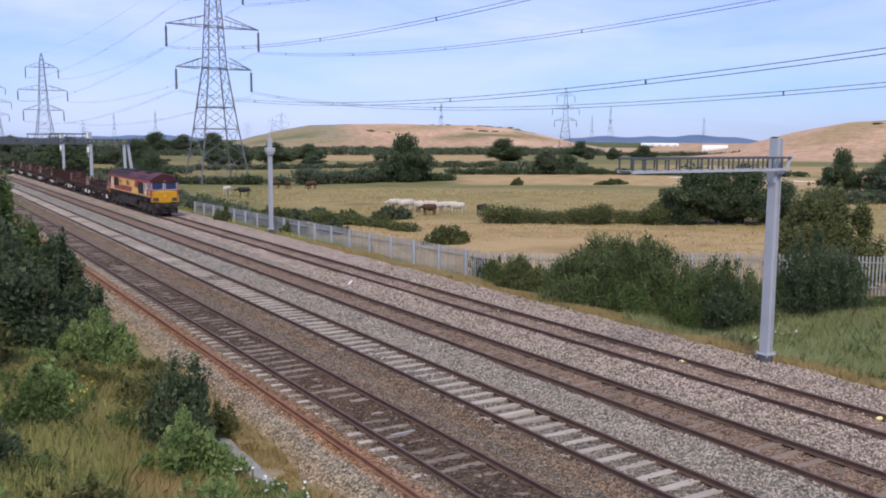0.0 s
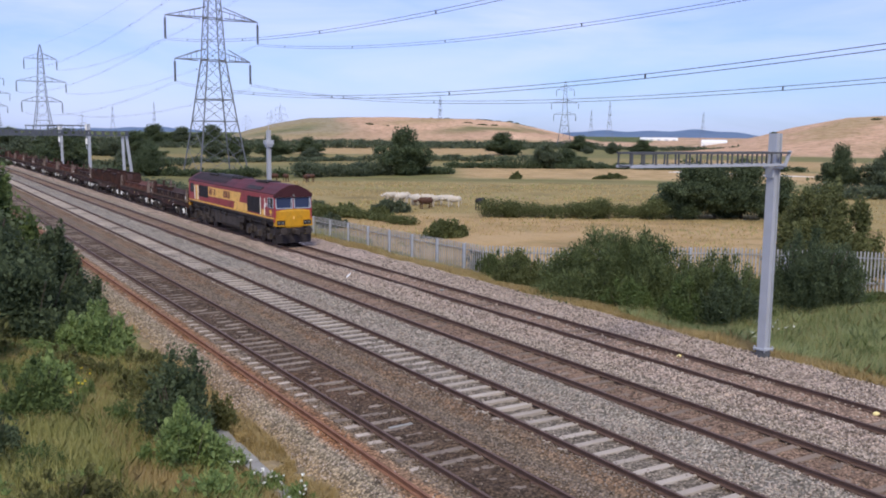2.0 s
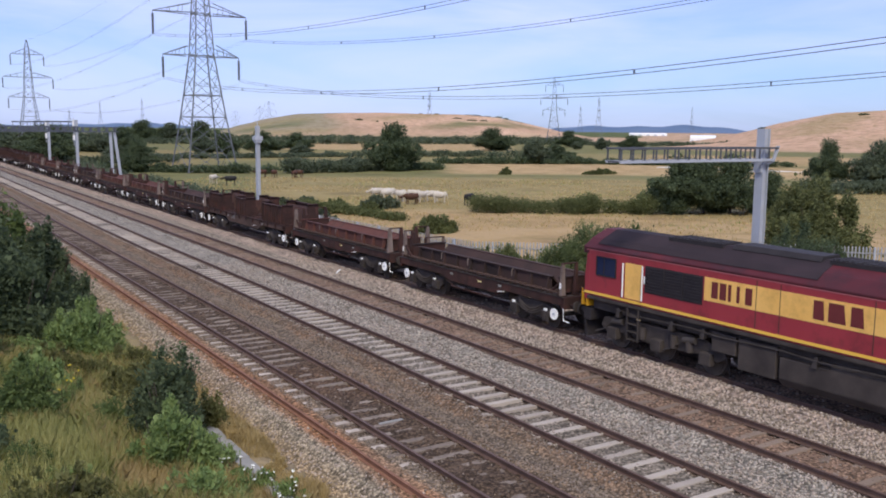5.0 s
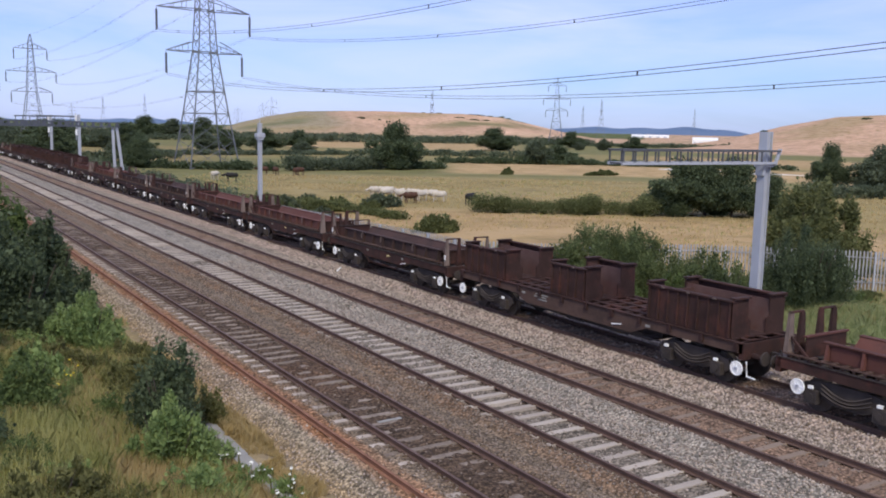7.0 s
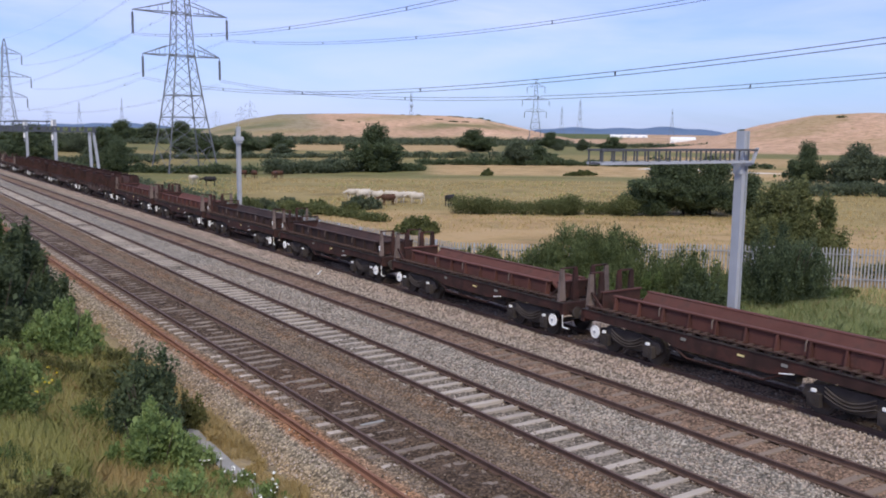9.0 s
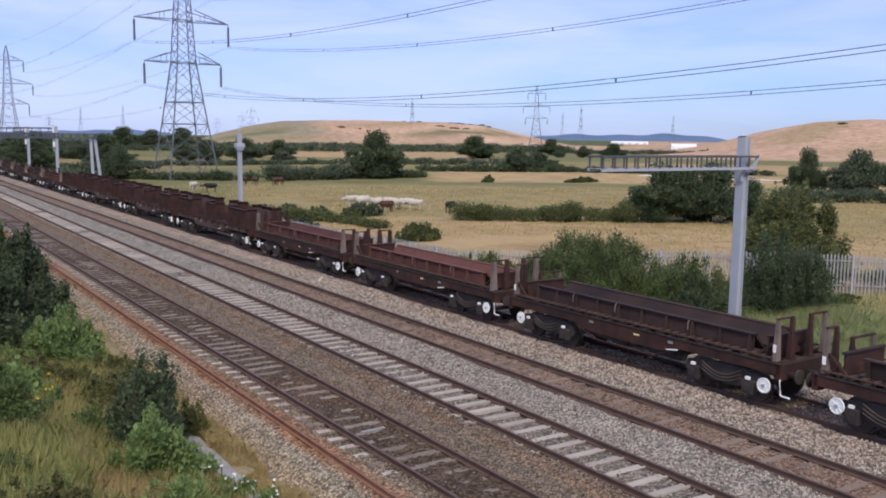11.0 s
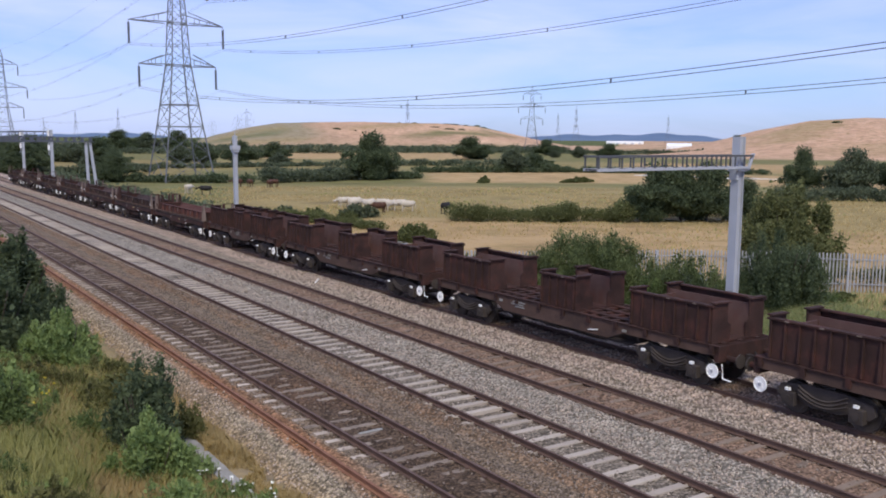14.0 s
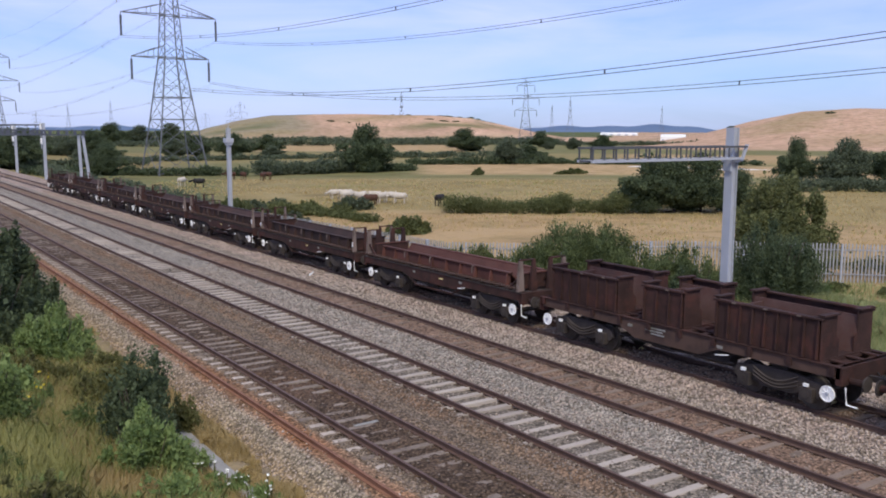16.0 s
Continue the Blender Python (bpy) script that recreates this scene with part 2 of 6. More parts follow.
M["leaf"] = material("leaf_green", (0.058, 0.088, 0.03), (0.165, 0.22, 0.075), 0.5, 0.65, bump=0.0, island=0.8, spec=0.15, trans=0.4)
M["leaf_dark"] = material("leaf_dark_green", (0.046, 0.067, 0.036), (0.128, 0.162, 0.082), 0.35, 0.65, bump=0.0, island=0.8, spec=0.15, trans=0.4)
M["leaf_grey"] = material("willow_leaf", (0.056, 0.079, 0.031), (0.17, 0.205, 0.083), 0.5, 0.65, bump=0.0, island=0.8, spec=0.15, trans=0.4)
M["leaf_olive"] = material("olive_leaf", (0.085, 0.092, 0.032), (0.21, 0.205, 0.08), 0.5, 0.7, bump=0.0, island=0.8, spec=0.15, trans=0.4)
M["leaf_thorn"] = material("hawthorn_leaf", (0.062, 0.078, 0.030), (0.165, 0.18, 0.072), 0.5, 0.7, bump=0.0, island=0.8, spec=0.15, trans=0.35)
# lighter copy of the hawthorn leaf, sunlight put into its base colour
M["leaf_hawthorn"] = material("sunlit_hawthorn_leaf", (0.070, 0.086, 0.032), (0.185, 0.195, 0.080), 0.5, 0.7, bump=0.0, island=0.8, spec=0.15, trans=0.35)
# far foliage: distance haze is mixed into this greyer, lighter base colour
M["leaf_hazed"] = material("haze_greyed_leaf", (0.060, 0.080, 0.050), (0.155, 0.185, 0.112), 0.35, 0.7, bump=0.0, island=0.8, spec=0.15, trans=0.4)
# galvanised gantry beams, their shade put into a dark bluish base colour
M["portal"] = material("shade_toned_beam", (0.055, 0.063, 0.085), (0.10, 0.11, 0.135), 1.2, 0.7, 0.0, bump=0.1)
M["grass"] = material("verge_grass", (0.20, 0.23, 0.07), (0.54, 0.50, 0.21), 0.35, 0.8, bump=0.0, island=0.8, spec=0.1, trans=0.4)
M["grass_green"] = material("lush_grass", (0.16, 0.215, 0.075), (0.54, 0.57, 0.28), 0.9, 0.8, bump=0.0, island=1.0, spec=0.1, trans=0.5)
M["leaf_bright"] = material("bright_green_leaf", (0.11, 0.17, 0.055), (0.30, 0.38, 0.14), 0.6, 0.65, bump=0.0, island=0.8, spec=0.15, trans=0.4)
M["grass_dry"] = material("dry_grass", (0.36, 0.27, 0.115), (0.6, 0.47, 0.235), 0.5, 0.85, bump=0.0, island=0.7, spec=0.1, trans=0.4)
M["flower_white"] = material("white_umbel", (0.62, 0.62, 0.55), (0.82, 0.82, 0.76), 3.0, 0.8, bump=0.0, island=0.5)
M["flower_yellow"] = material("yellow_ragwort", (0.62, 0.47, 0.03), (0.78, 0.62, 0.06), 3.0, 0.8, bump=0.0, island=0.5)
M["track_dust"] = material("pale_farm_track", (0.60, 0.57, 0.50), (0.76, 0.73, 0.66), 0.4, 0.95, bump=0.2)
M["cow_white"] = material("cream_hide", (0.42, 0.37, 0.30), (0.60, 0.54, 0.45), 1.5, 0.8, bump=0.05)
M["cow_brown"] = material("brown_hide", (0.055, 0.026, 0.016), (0.10, 0.048, 0.030), 1.5, 0.8, bump=0.05)
M["cow_black"] = material("black_hide", (0.012, 0.011, 0.011), (0.024, 0.022, 0.021), 1.5, 0.7, bump=0.05)
# blue here is air haze put into the hills' base colour
M["haze_hill"] = material("haze_blue_wooded_hill", (0.10, 0.15, 0.235), (0.15, 0.205, 0.30), 0.004, 0.95, bump=0.0, spec=0.0)


def glass_material():
    m = bpy.data.materials.new("sky_blue_painted_glass")
    m.use_nodes = True
    b = m.node_tree.nodes["Principled BSDF"]
    # sky reflection painted in as a dark blue base colour
    b.inputs["Base Color"].default_value = (0.020, 0.028, 0.065, 1)
    b.inputs["Roughness"].default_value = 0.06
    b.inputs["Specular IOR Level"].default_value = 0.4
    b.inputs["Coat Weight"].default_value = 0.0
    return m


M["glass"] = glass_material()


# ---- mesh building ----
class Shape:
    """Collects vertices and faces of one mesh."""

    def __init__(self):
        self.v, self.f = [], []

    def add(self, verts, faces):
        k = len(self.v)
        self.v += [tuple(p) for p in verts]
        self.f += [tuple(i + k for i in q) for q in faces]
        return self

    def box(self, x0, x1, y0, y1, z0, z1):
        return self.add([(x, y, z) for x in (x0, x1) for y in (y0, y1) for z in (z0, z1)],
                        [(0, 1, 3, 2), (4, 6, 7, 5), (0, 4, 5, 1), (2, 3, 7, 6), (0, 2, 6, 4), (1, 5, 7, 3)])

    def beam(self, p, q, w, d=None, seg=4, taper=1.0):
        p, q = Vector(p), Vector(q)
        z = (q - p).normalized()
        x = z.cross(Vector((0, 0, 1)) if abs(z.z) < 0.95 else Vector((0, 1, 0))).normalized()
        y = z.cross(x)
        d = d or w
        vs = []
        for c, s in ((p, 1.0), (q, taper)):
            for i in range(seg):
                a = (i + 0.5) / seg * math.tau
                k = math.sqrt(2) if seg == 4 else 1.0
                vs.append(c + (x * math.cos(a) * w / 2 + y * math.sin(a) * d / 2) * s * k)
        fs = [(i, (i + 1) % seg, seg + (i + 1) % seg, seg + i) for i in range(seg)]
        fs += [tuple(range(seg - 1, -1, -1)), tuple(range(seg, 2 * seg))]
        return self.add(vs, fs)

    def cyl(self, p, q, r, seg=14):
        return self.beam(p, q, 2 * r, 2 * r, seg)

    def prism(self, poly, a, b, axis="x"):
        """A polygon drawn out along one axis: (y, z) along x, (x, z) along y or (x, y) along z."""
        def at(p, t):
            return {"x": (t, p[0], p[1]), "y": (p[0], t, p[1]), "z": (p[0], p[1], t)}[axis]
        n = len(poly)
        vs = [at(p, a) for p in poly] + [at(p, b) for p in poly]
        fs = [(i, (i + 1) % n, n + (i + 1) % n, n + i) for i in range(n)]
        return self.add(vs, fs + [tuple(range(n - 1, -1, -1)), tuple(range(n, 2 * n))])

    def tube(self, pts, r, seg=6):
        """A connected bent tube through the points."""
        pts = [Vector(p) for p in pts]
        vs, fs = [], []
        for i, p in enumerate(pts):
            z = (pts[min(i + 1, len(pts) - 1)] - pts[max(i - 1, 0)]).normalized()
            x = z.cross(Vector((0, 0, 1)) if abs(z.z) < 0.95 else Vector((0, 1, 0))).normalized()
            y = z.cross(x)
            vs += [p + (x * math.cos(math.tau * k / seg) + y * math.sin(math.tau * k / seg)) * r for k in range(seg)]
        for i in range(len(pts) - 1):
            for k in range(seg):
                m = (k + 1) % seg
                fs.append((i * seg + k, i * seg + m, (i + 1) * seg + m, (i + 1) * seg + k))
        fs += [tuple(range(seg - 1, -1, -1)), tuple(range((len(pts) - 1) * seg, len(pts) * seg))]
        return self.add(vs, fs)

    def ball(self, c, rx, ry, rz, seg=12, rings=8):
        vs, fs = [], []
        for i in range(rings + 1):
            t = math.pi * i / rings
            for j in range(seg):
                a = math.tau * j / seg
                vs.append((c[0] + rx * math.sin(t) * math.cos(a), c[1] + ry * math.sin(t) * math.sin(a), c[2] + rz * math.cos(t)))
        for i in range(rings):
            for j in range(seg):
                k = (j + 1) % seg
                fs.append((i * seg + j, (i + 1) * seg + j, (i + 1) * seg + k, i * seg + k))
        return self.add(vs, fs)

    def mesh(self, name):
        me = bpy.data.meshes.new(name)
        me.from_pydata(self.v, [], self.f)
        bm = bmesh.new()
        bm.from_mesh(me)
        bmesh.ops.recalc_face_normals(bm, faces=bm.faces)
        bm.to_mesh(me)
        bm.free()
        return me


def part(name, shape, mat, parent=None, label="", bevel=0.0, smooth=False):
    me = shape.mesh(name) if isinstance(shape, Shape) else shape
    if not me.materials:
        me.materials.append(mat)
    ob = new(name, me)
    if parent:
        ob.parent = parent
    if label:
        ob["label"] = label
    if bevel:
        b = ob.modifiers.new("bevel", "BEVEL")
        b.width, b.segments, b.limit_method = bevel, 2, "ANGLE"
    if smooth:
        me.polygons.foreach_set("use_smooth", [True] * len(me.polygons))
    return ob


def thing(name, label, category, group="", at=None, kind=""):
    ob = new(name)
    ob.empty_display_size = 0.2
    if at is not None:
        ob.matrix_basis = at
    return tagged(ob, label, category, group, kind)


def quads_mesh(name, verts, k, mat):
    """A mesh of loose faces of k corners from an array of vertices."""
    n = len(verts)
    me = bpy.data.meshes.new(name)
    me.vertices.add(n)
    me.vertices.foreach_set("co", np.asarray(verts, dtype=np.float32).ravel())
    me.loops.add(n)
    me.loops.foreach_set("vertex_index", np.arange(n, dtype=np.int32))
    me.polygons.add(n // k)
    me.polygons.foreach_set("loop_start", np.arange(0, n, k, dtype=np.int32))
    me.update(calc_edges=True)
    me.materials.append(mat)
    return me


def grid_mesh(name, P, tint, mat):
    """A sheet from an array of points (rows, columns, 3) with a tint at each point."""
    r, c = P.shape[:2]
    i = np.arange(r * c).reshape(r, c)
    f = np.stack([i[:-1, :-1], i[:-1, 1:], i[1:, 1:], i[1:, :-1]], -1).reshape(-1)
    me = bpy.data.meshes.new(name)
    me.vertices.add(r * c)
    me.vertices.foreach_set("co", P.astype(np.float32).ravel())
    me.loops.add(len(f))
    me.loops.foreach_set("vertex_index", f.astype(np.int32))
    me.polygons.add(len(f) // 4)
    me.polygons.foreach_set("loop_start", np.arange(0, len(f), 4, dtype=np.int32))
    me.update(calc_edges=True)
    a = me.color_attributes.new("tint", "FLOAT_COLOR", "POINT")
    a.data.foreach_set("color", np.concatenate([tint, np.ones((r, c, 1))], -1).astype(np.float32).ravel())
    me.polygons.foreach_set("use_smooth", np.ones(len(f) // 4, dtype=bool))
    me.materials.append(mat)
    return me


def smoothstep(a, b, x):
    t = np.clip((x - a) / (b - a), 0, 1)
    return t * t * (3 - 2 * t)


def wavy(x, y, s, k=0):
    """Cheap smooth noise, about -1 to 1."""
    return (np.sin(x / s + 1.3 * k + 1.7 * np.sin(y / s * 0.7 + k)) + np.sin(y / s * 1.3 - 0.8 * k + 1.1 * np.sin(x / s * 0.6 + 2 * k))
            + 0.5 * np.sin(x / s * 2.7 + y / s * 2.1 + 3 * k)) / 2.5


# ---- the ground ----
TRACKS = (10.96, 14.49, 18.21, 22.34)      # centre lines, x
GAUGE = 1.505


def ground_z(x, y):
    d = np.hypot(x, y)
    az = np.degrees(np.arctan2(x, y))
    z = np.full_like(x, -1.0) + 0.12 * wavy(x, y, 17.0) * smoothstep(35, 60, d)
    z = np.where(x < 29.5, -1.0 + 0.6 * smoothstep(29.5, 26.2, x), z)
    z = np.where(x < 26.2, -0.45, z)
    z = np.where((x > 8.0) & (x < 25.9), -0.75, z)
    left = -0.40 + 0.9 * smoothstep(7.6, 1.0, x) + 0.10 * wavy(x, y, 2.4, 2)
    z = np.where(x <= 7.6, left, z)
    z = z - 0.45 * smoothstep(38.5, 43.0, x) * smoothstep(62, 54, d)
    h1 = np.interp(az, [18.0, 19.5, 21, 23.3, 28, 33.5, 36.0, 37.5, 39.5, 41.8], [0, 9, 15, 21, 22.3, 22, 19.5, 15, 8, 0])
    h1 = h1 + (0.9 * wavy(x, y, 60.0, 1) + 0.5 * wavy(x, y, 17.0, 2)) * smoothstep(0, 6, h1)
    z = z + np.maximum(h1, 0) * smoothstep(600, 860, d) * smoothstep(1500, 1150, d)
    h2 = np.interp(az, [47.0, 50.0, 53.0, 56.0, 59.0, 66, 80, 95], [0, 5, 14.5, 21, 23, 21, 14, 0])
    z = z + h2 * smoothstep(420, 640, d) * smoothstep(1100, 800, d)
    return z


def band(v, a, b, soft):
    return smoothstep(a - soft, a + soft, v) * smoothstep(b + soft, b - soft, v)


def ground_tint(x, y):
    d = np.hypot(x, y)
    az = np.degrees(np.arctan2(x, y))
    straw = np.array((0.405, 0.285, 0.148))
    olive = np.array((0.272, 0.222, 0.098))
    green = np.array((0.165, 0.165, 0.070))
    dark = np.array((0.055, 0.075, 0.026))
    hill = np.array((0.56, 0.365, 0.25))
    hill_grey = np.array((0.30, 0.255, 0.172))
    t = np.empty(x.shape + (3,))
    t[:] = straw

    def lay(c, m):
        nonlocal t
        t = t + (c - t) * np.clip(m, 0, 1)[..., None]

    dd = d + 3 * wavy(x, y, 23.0, 3)
    patch = 0.5 + 0.5 * wavy(x, y, 9.0, 4)
    lay(olive, smoothstep(88, 96, dd) * (0.75 + 0.25 * patch))
    lay(green, smoothstep(150, 168, dd))
    lay(straw * 1.08, band(dd, 172, 228, 5) * smoothstep(31.5, 34, az))
    lay(olive, band(dd, 232, 330, 12) * 0.75)
    lay(straw * 1.05, band(dd, 350, 520, 14) * smoothstep(19, 21, az) * smoothstep(38, 35, az))
    lay(dark, band(dd, 540, 640, 12))
    lay(straw, band(dd, 250, 330, 15) * smoothstep(44, 47, az))
    lay(green, band(dd, 100, 170, 8) * smoothstep(21.5, 19.5, az))
    lay(olive * 0.9, band(dd, 190, 330, 10) * smoothstep(19, 16, az))
    lay(hill, smoothstep(620, 690, d))
    lay(hill * 0.95, smoothstep(400, 440, d) * smoothstep(45.5, 47.5, az))
    lay(hill_grey, smoothstep(640, 720, d) * smoothstep(27.5 + 2 * wavy(x, y, 70, 5), 24.5, az) * (az < 40))
    lay(hill * np.array((1.22, 1.25, 1.3)), smoothstep(640, 700, d) * smoothstep(0.1, 0.5, wavy(x, y * 2.2, 48.0, 8)) * 0.8 * (az > 26))
    lay(olive, smoothstep(430, 500, d) * smoothstep(0.0, 0.6, wavy(x * 1.4, y * 2.6, 40.0, 9)) * 0.55)
    lay(hill * 0.78, smoothstep(640, 700, d) * smoothstep(0.0, 0.35, wavy(x * 1.6, y * 0.8, 21.0, 11)) * 0.55 * (az > 25))
    lay(dark * 1.6, smoothstep(680, 740, d) * smoothstep(0.42, 0.7, wavy(x * 0.6, y * 1.7, 30.0, 6)) * 0.8)
    lay(dark * 1.9, smoothstep(760, 800, d) * band(az, 36.2, 38.6, 0.4) * smoothstep(-0.2, 0.3, wavy(x, y, 16.0, 12)) * 0.8)
    lay(dark * 2.0, smoothstep(835, 850, d) * band(az, 23.0, 38.0, 0.8) * smoothstep(-0.5, 0.2, wavy(x, y, 40.0, 13)) * 0.7)
    lay(dark * 1.4, smoothstep(1060, 1120, d) * (az < 45))
    # verges and the near bank
    verge = np.array((0.30, 0.25, 0.095))
    lay(verge, (x < 31).astype(float) * (0.6 + 0.4 * patch))
    lay(np.array((0.26, 0.245, 0.09)), smoothstep(7.8, 7.0, x) * (0.5 + 0.5 * wavy(x, y, 3.1, 7)))
    lay(np.array((0.27, 0.205, 0.13)), band(x, 6.6, 8.3, 0.5) * 0.8)
    return t


def build_ground():
    az = np.unique(np.concatenate([np.arange(-180, -6, 3.0), np.arange(-6, 74, 0.2), np.arange(74, 180.1, 3.0)]))
    az[-1] = 180.0
    rad = np.concatenate([[0.05], np.geomspace(1.5, 4700, 330)])
    A, R = np.meshgrid(np.radians(az), rad)
    x, y = R * np.sin(A) - 0.4, R * np.cos(A) - 0.9
    P = np.stack([x, y, ground_z(x, y)], -1)
    ob = new("ground", grid_mesh("ground", P, ground_tint(x, y), M["ground"]))
    tagged(ob, "dry straw-coloured pasture with green strips and low hills", "ground", kind="structure")
    # wooded ridge on the skyline, distance haze painted in as its blue colour
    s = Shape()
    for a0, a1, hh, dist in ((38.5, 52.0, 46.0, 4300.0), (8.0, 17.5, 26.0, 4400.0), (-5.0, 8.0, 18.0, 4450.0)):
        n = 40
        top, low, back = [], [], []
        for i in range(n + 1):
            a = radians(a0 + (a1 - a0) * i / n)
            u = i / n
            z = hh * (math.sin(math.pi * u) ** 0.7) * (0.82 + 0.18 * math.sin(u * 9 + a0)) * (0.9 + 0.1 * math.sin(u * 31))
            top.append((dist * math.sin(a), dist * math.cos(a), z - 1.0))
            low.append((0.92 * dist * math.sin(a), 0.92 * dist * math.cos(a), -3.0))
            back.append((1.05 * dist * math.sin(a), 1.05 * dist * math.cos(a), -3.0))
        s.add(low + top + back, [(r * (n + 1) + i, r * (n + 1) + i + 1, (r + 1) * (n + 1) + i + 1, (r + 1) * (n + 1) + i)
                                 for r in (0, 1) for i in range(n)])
    tagged(part("backdrop", s, M["haze_hill"], smooth=True), "distant wooded hills, blue haze painted into their colour", "hills", kind="structure")


build_ground()


# ---- the track bed ----
def bed_z(x, y):
    z = np.full_like(x, -0.215)
    for c in TRACKS:
        z = z + 0.03 * smoothstep(1.5, 1.2, np.abs(x - c))
    for c in TRACKS[1:]:
        z = z + 0.085 * band(np.abs(x - c), 0.95, 1.45, 0.12)
    z = z + (0.028 + 0.036 * (wavy(x, y, 0.15, 5) + 0.5 * wavy(x, y, 1.3, 6))) * smoothstep(0.8, 0.6, np.abs(x - TRACKS[0])) + 0.07 * band(x - TRACKS[0], 0.95, 1.5, 0.12)
    z = z + 0.012 * smoothstep(0.75, 0.62, np.abs(x - TRACKS[1]))
    z = z + (0.026 + 0.020 * wavy(x, y, 0.22, 3)) * smoothstep(0.70, 0.55, np.abs(x - TRACKS[2]))
    for c in TRACKS[3:]:
        z = z + 0.022 * smoothstep(0.75, 0.6, np.abs(x - c))
    z = z - 0.42 * smoothstep(9.0, 8.0, x) - 0.50 * smoothstep(26.0, 27.3, x)
    z = z + 0.035 * wavy(x, y, 0.7, 1) + 0.03 * wavy(x, y, 2.3, 2)
    return z


def build_bed():
    rng = np.random.default_rng(5)
    xs = np.arange(7.5, 27.31, 0.09)
    ys = np.concatenate([np.arange(-30, 8, 1.0), np.arange(8, 60, 0.12), np.arange(60, 130, 0.5), np.arange(130, 620, 4.0)])
    X, Y = np.meshgrid(xs, ys)
    Z = bed_z(X, Y) + np.where((Y > 5) & (Y < 70), 1.0, 0.0) * rng.normal(0, 0.012, X.shape)
    grey, pink, brown, dark, rust = (np.array(c) for c in ((0.345, 0.307, 0.255), (0.41, 0.338, 0.290), (0.20, 0.140, 0.103),
                                                         (0.125, 0.090, 0.070), (0.31, 0.165, 0.098)))
    t = np.empty(X.shape + (3,))
    t[:] = pink

    def lay(c, m):
        nonlocal t
        t = t + (c - t) * np.clip(m, 0, 1)[..., None]

    lay(grey * 0.92, (X < 20.3).astype(float) * 0.9)
    lay(np.array((0.305, 0.288, 0.252)), band(X, 15.5, 17.2, 0.2) * 0.85)
    lay(np.array((0.205, 0.165, 0.134)), band(X, 11.9, 13.6, 0.25))
    lay(rust, band(X, 12.9, 13.5, 0.16) * (0.25 + 0.4 * wavy(X, Y, 1.1, 4)))
    lay(brown, band(X, 13.0, 13.8, 0.15) * 0.7)
    lay(brown * 1.1, band(X, 9.45, 12.3, 0.3) * (0.55 + 0.3 * wavy(X, Y, 1.9, 3)))
    lay(dark * 0.85, band(X, TRACKS[0] - 0.95, TRACKS[0] + 0.95, 0.1))
    lay(brown * 1.25, band(X, TRACKS[2] - 0.8, TRACKS[2] + 0.8, 0.1))
    lay(brown * 1.5, band(X, TRACKS[3] - 0.8, TRACKS[3] + 0.8, 0.1) * 0.8)
    lay(grey * 0.62, band(X, TRACKS[1] - 0.8, TRACKS[1] + 0.8, 0.1))
    for c in TRACKS:
        for sx in (-1, 1):
            lay(brown * 0.62, band(X, c + sx * GAUGE / 2 - 0.15, c + sx * GAUGE / 2 + 0.13, 0.06) * 0.8)
    lay(rust * 1.05, band(X, 8.86, 9.62, 0.12) * (0.75 + 0.3 * wavy(X, Y, 1.4, 6)))
    lay(np.array((0.34, 0.255, 0.165)), smoothstep(8.75, 8.1, X) * 0.85)
    lay(np.array((0.34, 0.27, 0.13)), smoothstep(25.9, 26.7, X + 0.35 * wavy(X, Y, 1.6, 8)) * 0.85)
    lay(rust * 0.7, 0.25 * smoothstep(0.4, 0.9, wavy(X, Y, 4.3, 9)) * (X < 14))
    t = t * np.where(X > 13.6, 1.0, 0.0)[..., None] * np.array((1.03, 0.975, 0.91)) + t * np.where(X > 13.6, 0.0, 1.0)[..., None] * np.array((1.01, 0.96, 0.83))
    P = np.stack([X, Y, Z], -1)
    ob = new("track_bed", grid_mesh("track_bed", P, t, M["ballast"]))
    tagged(ob, "grey and rust-stained stone ballast under four railway tracks", "ballast", kind="structure")
    # loose stones on the nearer part
    n = 64000
    px, py = rng.uniform(7.8, 26.0, n), 8.5 + 40 * rng.random(n) ** 1.25
    keep = np.ones(n, bool)
    for c in TRACKS:
        inside = np.abs(px - c) < 0.8
        keep &= ~(inside & (rng.random(n) < (0.85 if c != TRACKS[0] else 0.93)))
    keep &= ~((np.abs(px - 9.25) < 0.36) & (rng.random(n) < 0.85))
    px, py = px[keep], py[keep]
    n = len(px)
    r = rng.uniform(0.020, 0.040, n) * np.where(px > 19.2, 1.35, 1.0)
    oct_ = np.array([(1, 0, 0), (0, 1, 0), (-1, 0, 0), (0, -1, 0), (0, 0, 1), (0, 0, -1)], float)
    faces = np.array([(0, 1, 4), (1, 2, 4), (2, 3, 4), (3, 0, 4), (1, 0, 5), (2, 1, 5), (3, 2, 5), (0, 3, 5)])
    V = oct_[None] * (r[:, None, None] * rng.uniform(0.65, 1.3, (n, 6, 1)))
    a = rng.uniform(0, math.tau, n)
    ca, sa = np.cos(a)[:, None], np.sin(a)[:, None]
    V = np.stack([V[..., 0] * ca - V[..., 1] * sa, V[..., 0] * sa + V[..., 1] * ca, V[..., 2]], -1)
    V += np.stack([px, py, bed_z(px, py) + 0.4 * r], -1)[:, None, :]
    grimy = (px > 9.4) & (px < 13.9) | (np.abs(px - TRACKS[2]) < 0.9)
